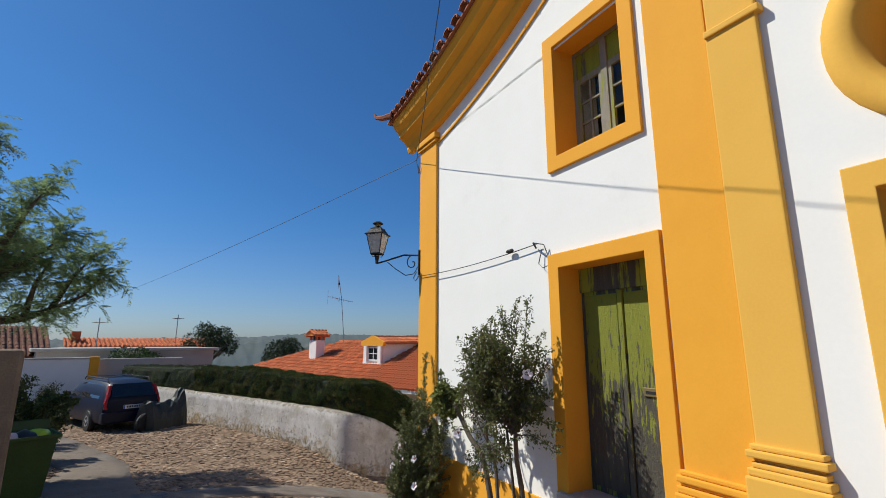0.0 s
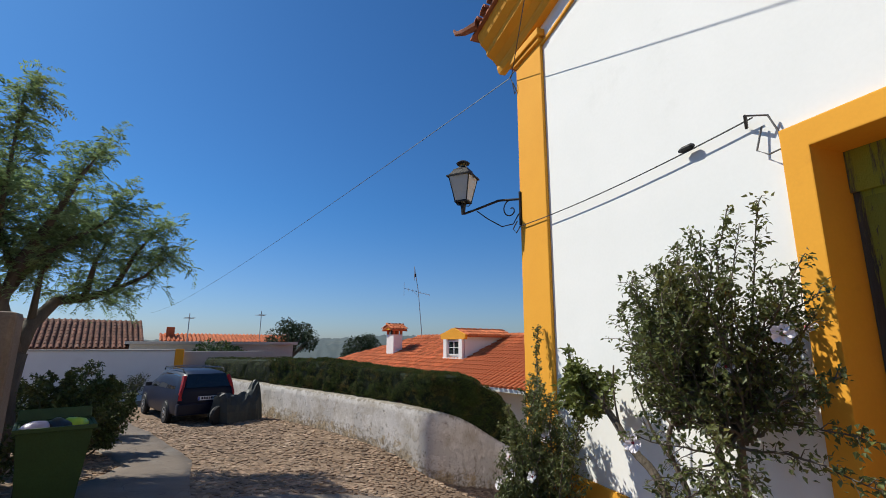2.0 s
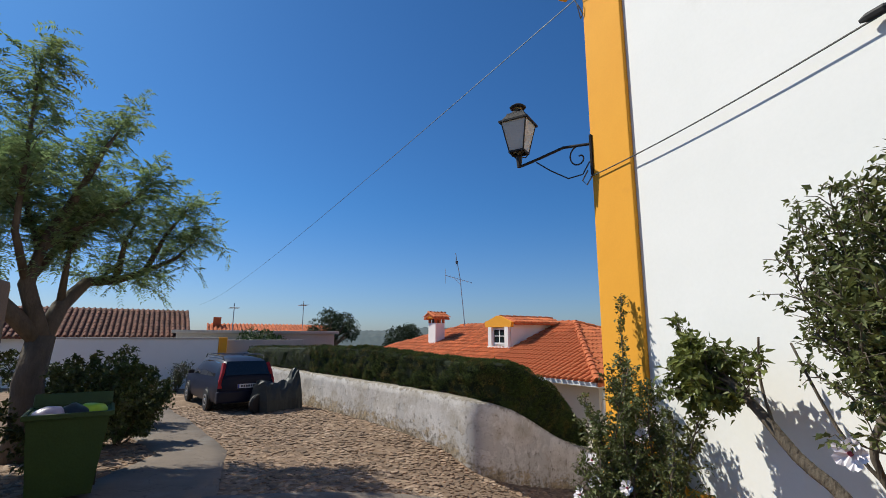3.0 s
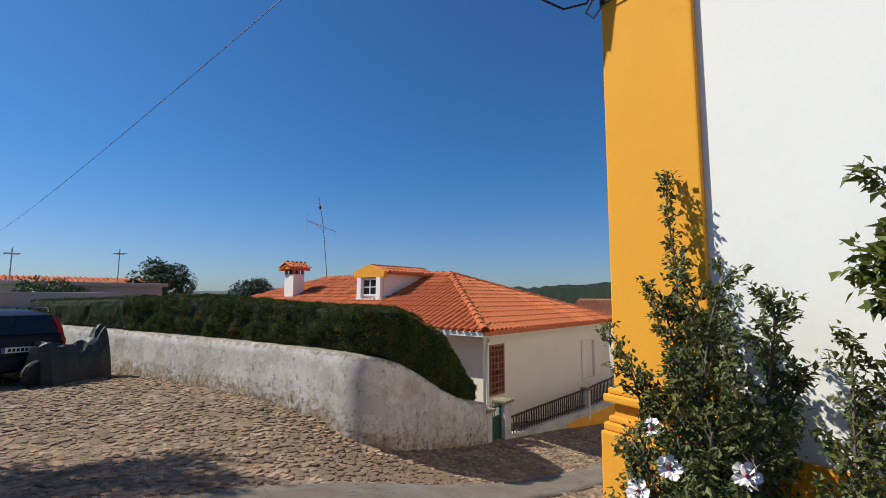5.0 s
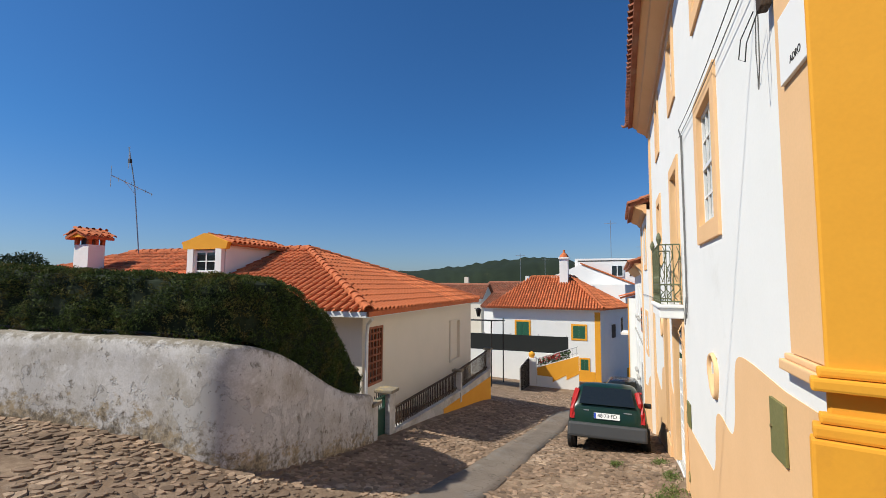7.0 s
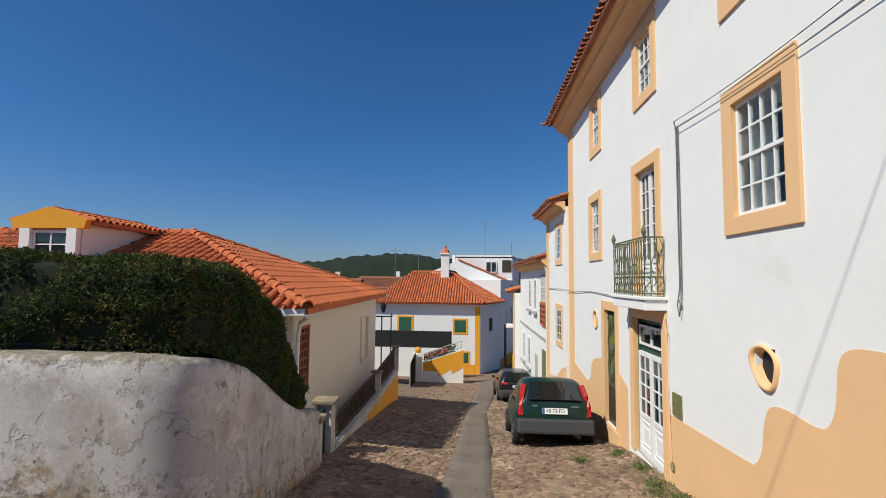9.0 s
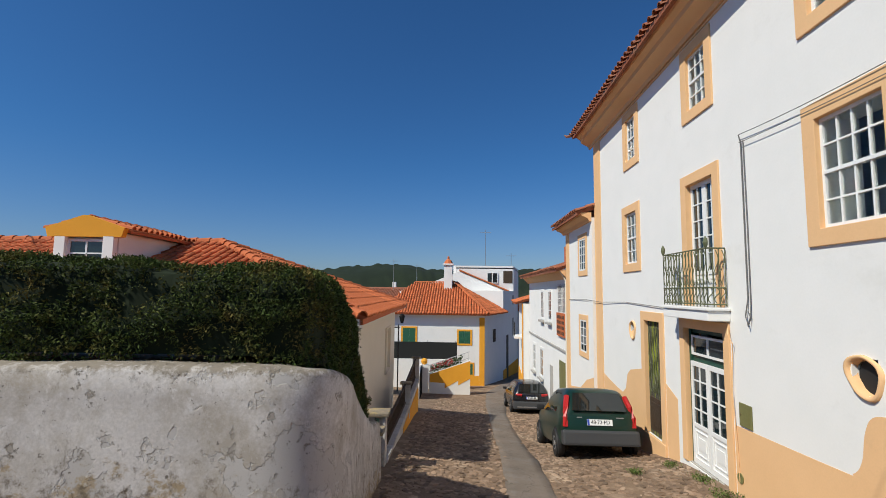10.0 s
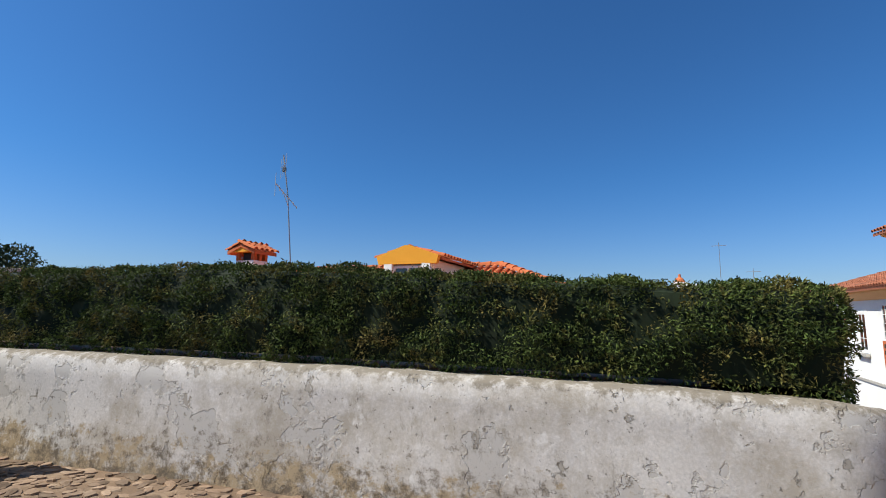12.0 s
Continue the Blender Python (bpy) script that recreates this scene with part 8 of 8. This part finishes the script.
cable(sag(hp(4.42, 0.05, 2.62), hp(-0.4, 0.06, 2.60), 0.10), 0.005, CABLE_BLACK, "black cable along the tall house front")
cable(sag(hp(4.42, 0.05, 2.50), hp(-0.4, 0.05, 2.42), 0.06), 0.005, CABLE, "grey cable along the tall house front")
cable([hp(4.42, 0.05, 2.62), hp(4.42, 0.025, 2.50), hp(4.43, 0.02, 1.0), hp(4.43, 0.02, 0.2), hp(4.47, 0.04, -0.05), hp(4.40, 0.05, -0.2), hp(4.36, 0.04, -0.05), hp(4.43, 0.03, 0.02)], 0.010, CABLE, "grey cable hanging down the tall house front")
cable([hp(4.37, 0.02, 2.52), hp(4.36, 0.02, 1.2), hp(4.37, 0.02, 0.1), hp(4.38, 0.03, -0.12)], 0.008, CABLE, "second grey cable down the tall house front")
cable([hp(4.93, 0.04, -0.25), hp(4.85, 0.1, -0.35), hp(4.80, 0.06, -0.48), hp(4.86, 0.03, -0.6), hp(4.90, 0.035, -1.2), hp(4.86, 0.015, -2.0), hp(4.84, 0.015, -2.5)], 0.007, PEACH, "peach-painted wire down beside the glazed door")
cable([hp(7.3, 0.03, -0.02), hp(9.5, 0.02, 0.04), hp(11.4, 0.05, 0.0), hp(12.6, 0.16, 0.05), hp(15.3, 0.16, 0.02)], 0.008, CABLE, "thin cable pinned along the house fronts")
cb = thing("cable_bracket", "rusty cable bracket with looped wires on the house corner", "bracket", HM @ pose(0.18, 0.02, 2.0))
part("block", boxes((-0.05, 0.05, 0.0, 0.06, 0.0, 0.12), bevel=0.01), WOOD_DARK, cb)
part("loop", tube([(0.1, 0.06, 0.05), (0.25, 0.1, -0.05), (0.32, 0.1, -0.15), (0.25, 0.08, -0.2), (0.2, 0.08, -0.1), (0.0, 0.06, 0.0)], 0.004, 5), CABLE_BLACK, cb)
part("loop", tube([(0.05, 0.05, 0.0), (0.06, 0.05, -0.3), (0.1, 0.05, -0.45), (0.12, 0.05, -0.2), (0.1, 0.05, 0.0)], 0.004, 5), CABLE, cb)
sg = thing("street_sign", "white marble street name plaque on the peach strip", "sign", HM @ pose(-0.25, 0.021, 1.62))
part("plaque", boxes((-0.24, 0.24, 0.0, 0.02, -0.18, 0.2), bevel=0.004), CHALK, sg)
cu = bpy.data.curves.new("lettering", "FONT")
cu.body, cu.size, cu.extrude, cu.align_x = "ADRO", 0.055, 0.001, "CENTER"
tx = new("lettering", cu)
me = bpy.data.meshes.new_from_object(tx.evaluated_get(bpy.context.evaluated_depsgraph_get()))
bpy.data.objects.remove(tx)
me.materials.clear()
me.materials.append(BLACK)
part("plaque_text", me, BLACK, sg, at=pose(0, 0.0215, -0.12, 90, 0, 180))
for x0, x1, z0, z1, lab in ((0.29, 0.57, -0.70, -0.35, "olive green metal meter cupboard set in the peach dado"), (4.48, 4.77, -1.66, -1.33, "olive green metal meter cupboard beside the glazed door")):
    mbx = thing("meter_cupboard", lab, "meter box", HM)
    part("door", boxes((x0, x1, 0.006, 0.024, z0, z1), bevel=0.004), OLIVE, mbx)
    part("lock", spin([(0.012, 0.0), (0.012, 0.01), (0.004, 0.012)], 8), BRASS, mbx, at=pose(x1 - 0.04, 0.024, (z0 + z1) / 2, -90, 0, 0))
vt_ = thing("wall_vent", "round rusty vent low on the peach dado", "vent", HM)
part("vent", spin([(0.075, 0.0), (0.075, 0.01), (0.06, 0.012), (0.02, 0.008)], 14), OLIVE, vt_, at=pose(4.83, 0.006, -2.44, -90, 0, 0))

# small weeds along the foot of the tall house
LEAF_WEED = material("roadside_weed", (0.10, 0.15, 0.03), (0.14, 0.15, 0.05), 3, 0.7, 0.0, 25, island=0.4)
rg = np.random.default_rng(77)
for x, y, r in ((10.9, 6.36, 0.26), (12.5, 6.45, 0.2), (11.6, 6.34, 0.2), (9.6, 6.3, 0.28), (12.2, 7.2, 0.16), (10.2, 6.28, 0.24), (8.9, 6.25, 0.25), (10.5, 6.5, 0.3)):
    n = 220
    pp = np.c_[rg.normal(x, r * 0.6, n), rg.normal(y, r * 0.35, n)]
    zz = ground_zs(pp[:, 0], pp[:, 1])
    wd = thing("weed_tuft", "tuft of green weeds at the foot of the wall", "weeds", group="weeds along the street")
    lf = part("leaves", leafy("leaves", np.c_[pp, zz + rg.uniform(0.0, 0.045, n)], np.tile((0, 0, 0.6), (n, 1)), 0.05, LEAF_WEED, rg, 0.35, 0.6), LEAF_WEED, wd)
    lf["kind"] = "stuff"

# ---- cobbles ----
def cobble_mesh(rx, ry, h, rr):
    """One worn stone: a nearly flat, tilted top with a rounded, uneven rim."""
    bm = bmesh.new()
    n = 7
    a0 = rr.uniform(0, 6)
    tilt = (rr.uniform(-0.11, 0.11), rr.uniform(-0.11, 0.11))
    low, top = [], []
    for k in range(n):
        a = a0 + 2 * math.pi * (k + rr.uniform(-0.25, 0.25)) / n
        f = rr.uniform(0.82, 1.15)
        x, y = rx * f * math.cos(a), ry * f * math.sin(a)
        low.append(bm.verts.new((x, y, -0.04)))
        top.append(bm.verts.new((x * 0.88, y * 0.88, h + x * tilt[0] + y * tilt[1] - rr.uniform(0, 0.003))))
    mid = bm.verts.new((rr.uniform(-0.01, 0.01), rr.uniform(-0.01, 0.01), h + 0.003))
    for k in range(n):
        bm.faces.new((low[k], low[(k + 1) % n], top[(k + 1) % n], top[k]))
        bm.faces.new((top[k], top[(k + 1) % n], mid))
    return bm


def seg_dist(px, py, line, half):
    """Signed clearance of places from a paved strip."""
    best = np.full(px.shape, 99.0)
    for (x0, y0), (x1, y1), h0, h1 in zip(line, line[1:], half, half[1:]):
        dx, dy = x1 - x0, y1 - y0
        t = np.clip(((px - x0) * dx + (py - y0) * dy) / (dx * dx + dy * dy), 0, 1)
        best = np.minimum(best, np.hypot(px - x0 - t * dx, py - y0 - t * dy) - (h0 + (h1 - h0) * t))
    return best


rg = np.random.default_rng(9)
cell = 0.102
cxs, cys = np.meshgrid(np.arange(-0.5, 32, cell), np.arange(2.5, 20.5, cell), indexing="ij")
cxs = (cxs + (np.arange(cys.shape[1]) % 2) * cell * 0.5 + rg.uniform(-0.045, 0.045, cxs.shape)).ravel()
cys = (cys + rg.uniform(-0.045, 0.045, cys.shape)).ravel()
wx = np.interp(cys, [p[1] for p in WALL_LINE[:6]][::-1], [p[0] for p in WALL_LINE[:6]][::-1])
ok = np.where(cxs < 7.2, (cys > 11.3) & (cxs < wx - 0.05) | (cys <= 11.45), (cys < 11.35 + 0.03 * (cxs - 7.2)))
ok &= np.where(cxs > 5.2, cys > 6.12 + 0.0175 * (cxs - 6), True)
chu = (cxs - 4.47) * 0.2504 + (cys - 2.88) * 0.9681
cho = -(cxs - 4.47) * 0.9681 + (cys - 2.88) * 0.2504
ok &= (cho > 0.12) | (chu > 3.6)
ok &= seg_dist(cxs, cys, STRIP2, [w / 2 for w in W2]) > rg.uniform(-0.09, 0.05, cxs.shape)
ok &= seg_dist(cxs, cys, STRIP, [w / 2 for w in W1]) > rg.uniform(-0.12, 0.05, cxs.shape)
bare = np.array([noise.noise((x * 0.45, y * 0.45, 2.2)) for x, y in zip(cxs, cys)])
ok &= (bare < 0.5) | (rg.uniform(0, 1, cxs.shape) < 0.5)
ok &= rg.uniform(0, 1, cxs.shape) < np.where(cxs > 20, 0.5, 0.97)
cxs, cys = cxs[ok], cys[ok]
czs = ground_zs(cxs, cys)
rr = random.Random(2)
SHAPES = [cobble_mesh(0.066 * rr.uniform(0.8, 1.25), 0.043 * rr.uniform(0.8, 1.2), 0.009, rr) for _ in range(12)]
near = np.argsort(np.hypot(cxs - 6.8, cys - 9.6))
single = set(near[:300].tolist())
meshes = []
raw = []
for b in SHAPES:
    me = bpy.data.meshes.new("cobble")
    b.to_mesh(me)
    b.free()
    me.materials.append(COBBLE)
    meshes.append(me)
    raw.append((np.array([list(v.co) for v in me.vertices]), [tuple(p.vertices) for p in me.polygons]))
paving = tagged(new("pavement"), "worn uneven cobbles of the sloping street", "pavement", kind="structure")
vs, fs_, base = [], [], 0
for i, (x, y, z) in enumerate(zip(cxs, cys, czs)):
    k = i % 12
    a, s, dz = rg.normal(0.5, 1.3), rg.uniform(0.62, 1.32), rg.uniform(-0.007, 0.010)
    if i in single:
        part("cobble", meshes[k], COBBLE, paving, at=Matrix.Translation((x, y, z + dz)) @ Matrix.Rotation(a, 4, "Z") @ Matrix.Scale(s, 4))
        continue
    v, f = raw[k]
    c, sn = math.cos(a) * s, math.sin(a) * s
    vs.append(v @ np.array(((c, sn, 0), (-sn, c, 0), (0, 0, s))) + np.array((x, y, z + dz)))
    fs_ += [tuple(q + base for q in t) for t in f]
    base += len(v)
me = bpy.data.meshes.new("cobbles")
me.from_pydata(np.concatenate(vs).tolist(), [], fs_)
me.materials.append(COBBLE)
cbs = part("cobbles", me, COBBLE, paving)
cbs["kind"] = "stuff"
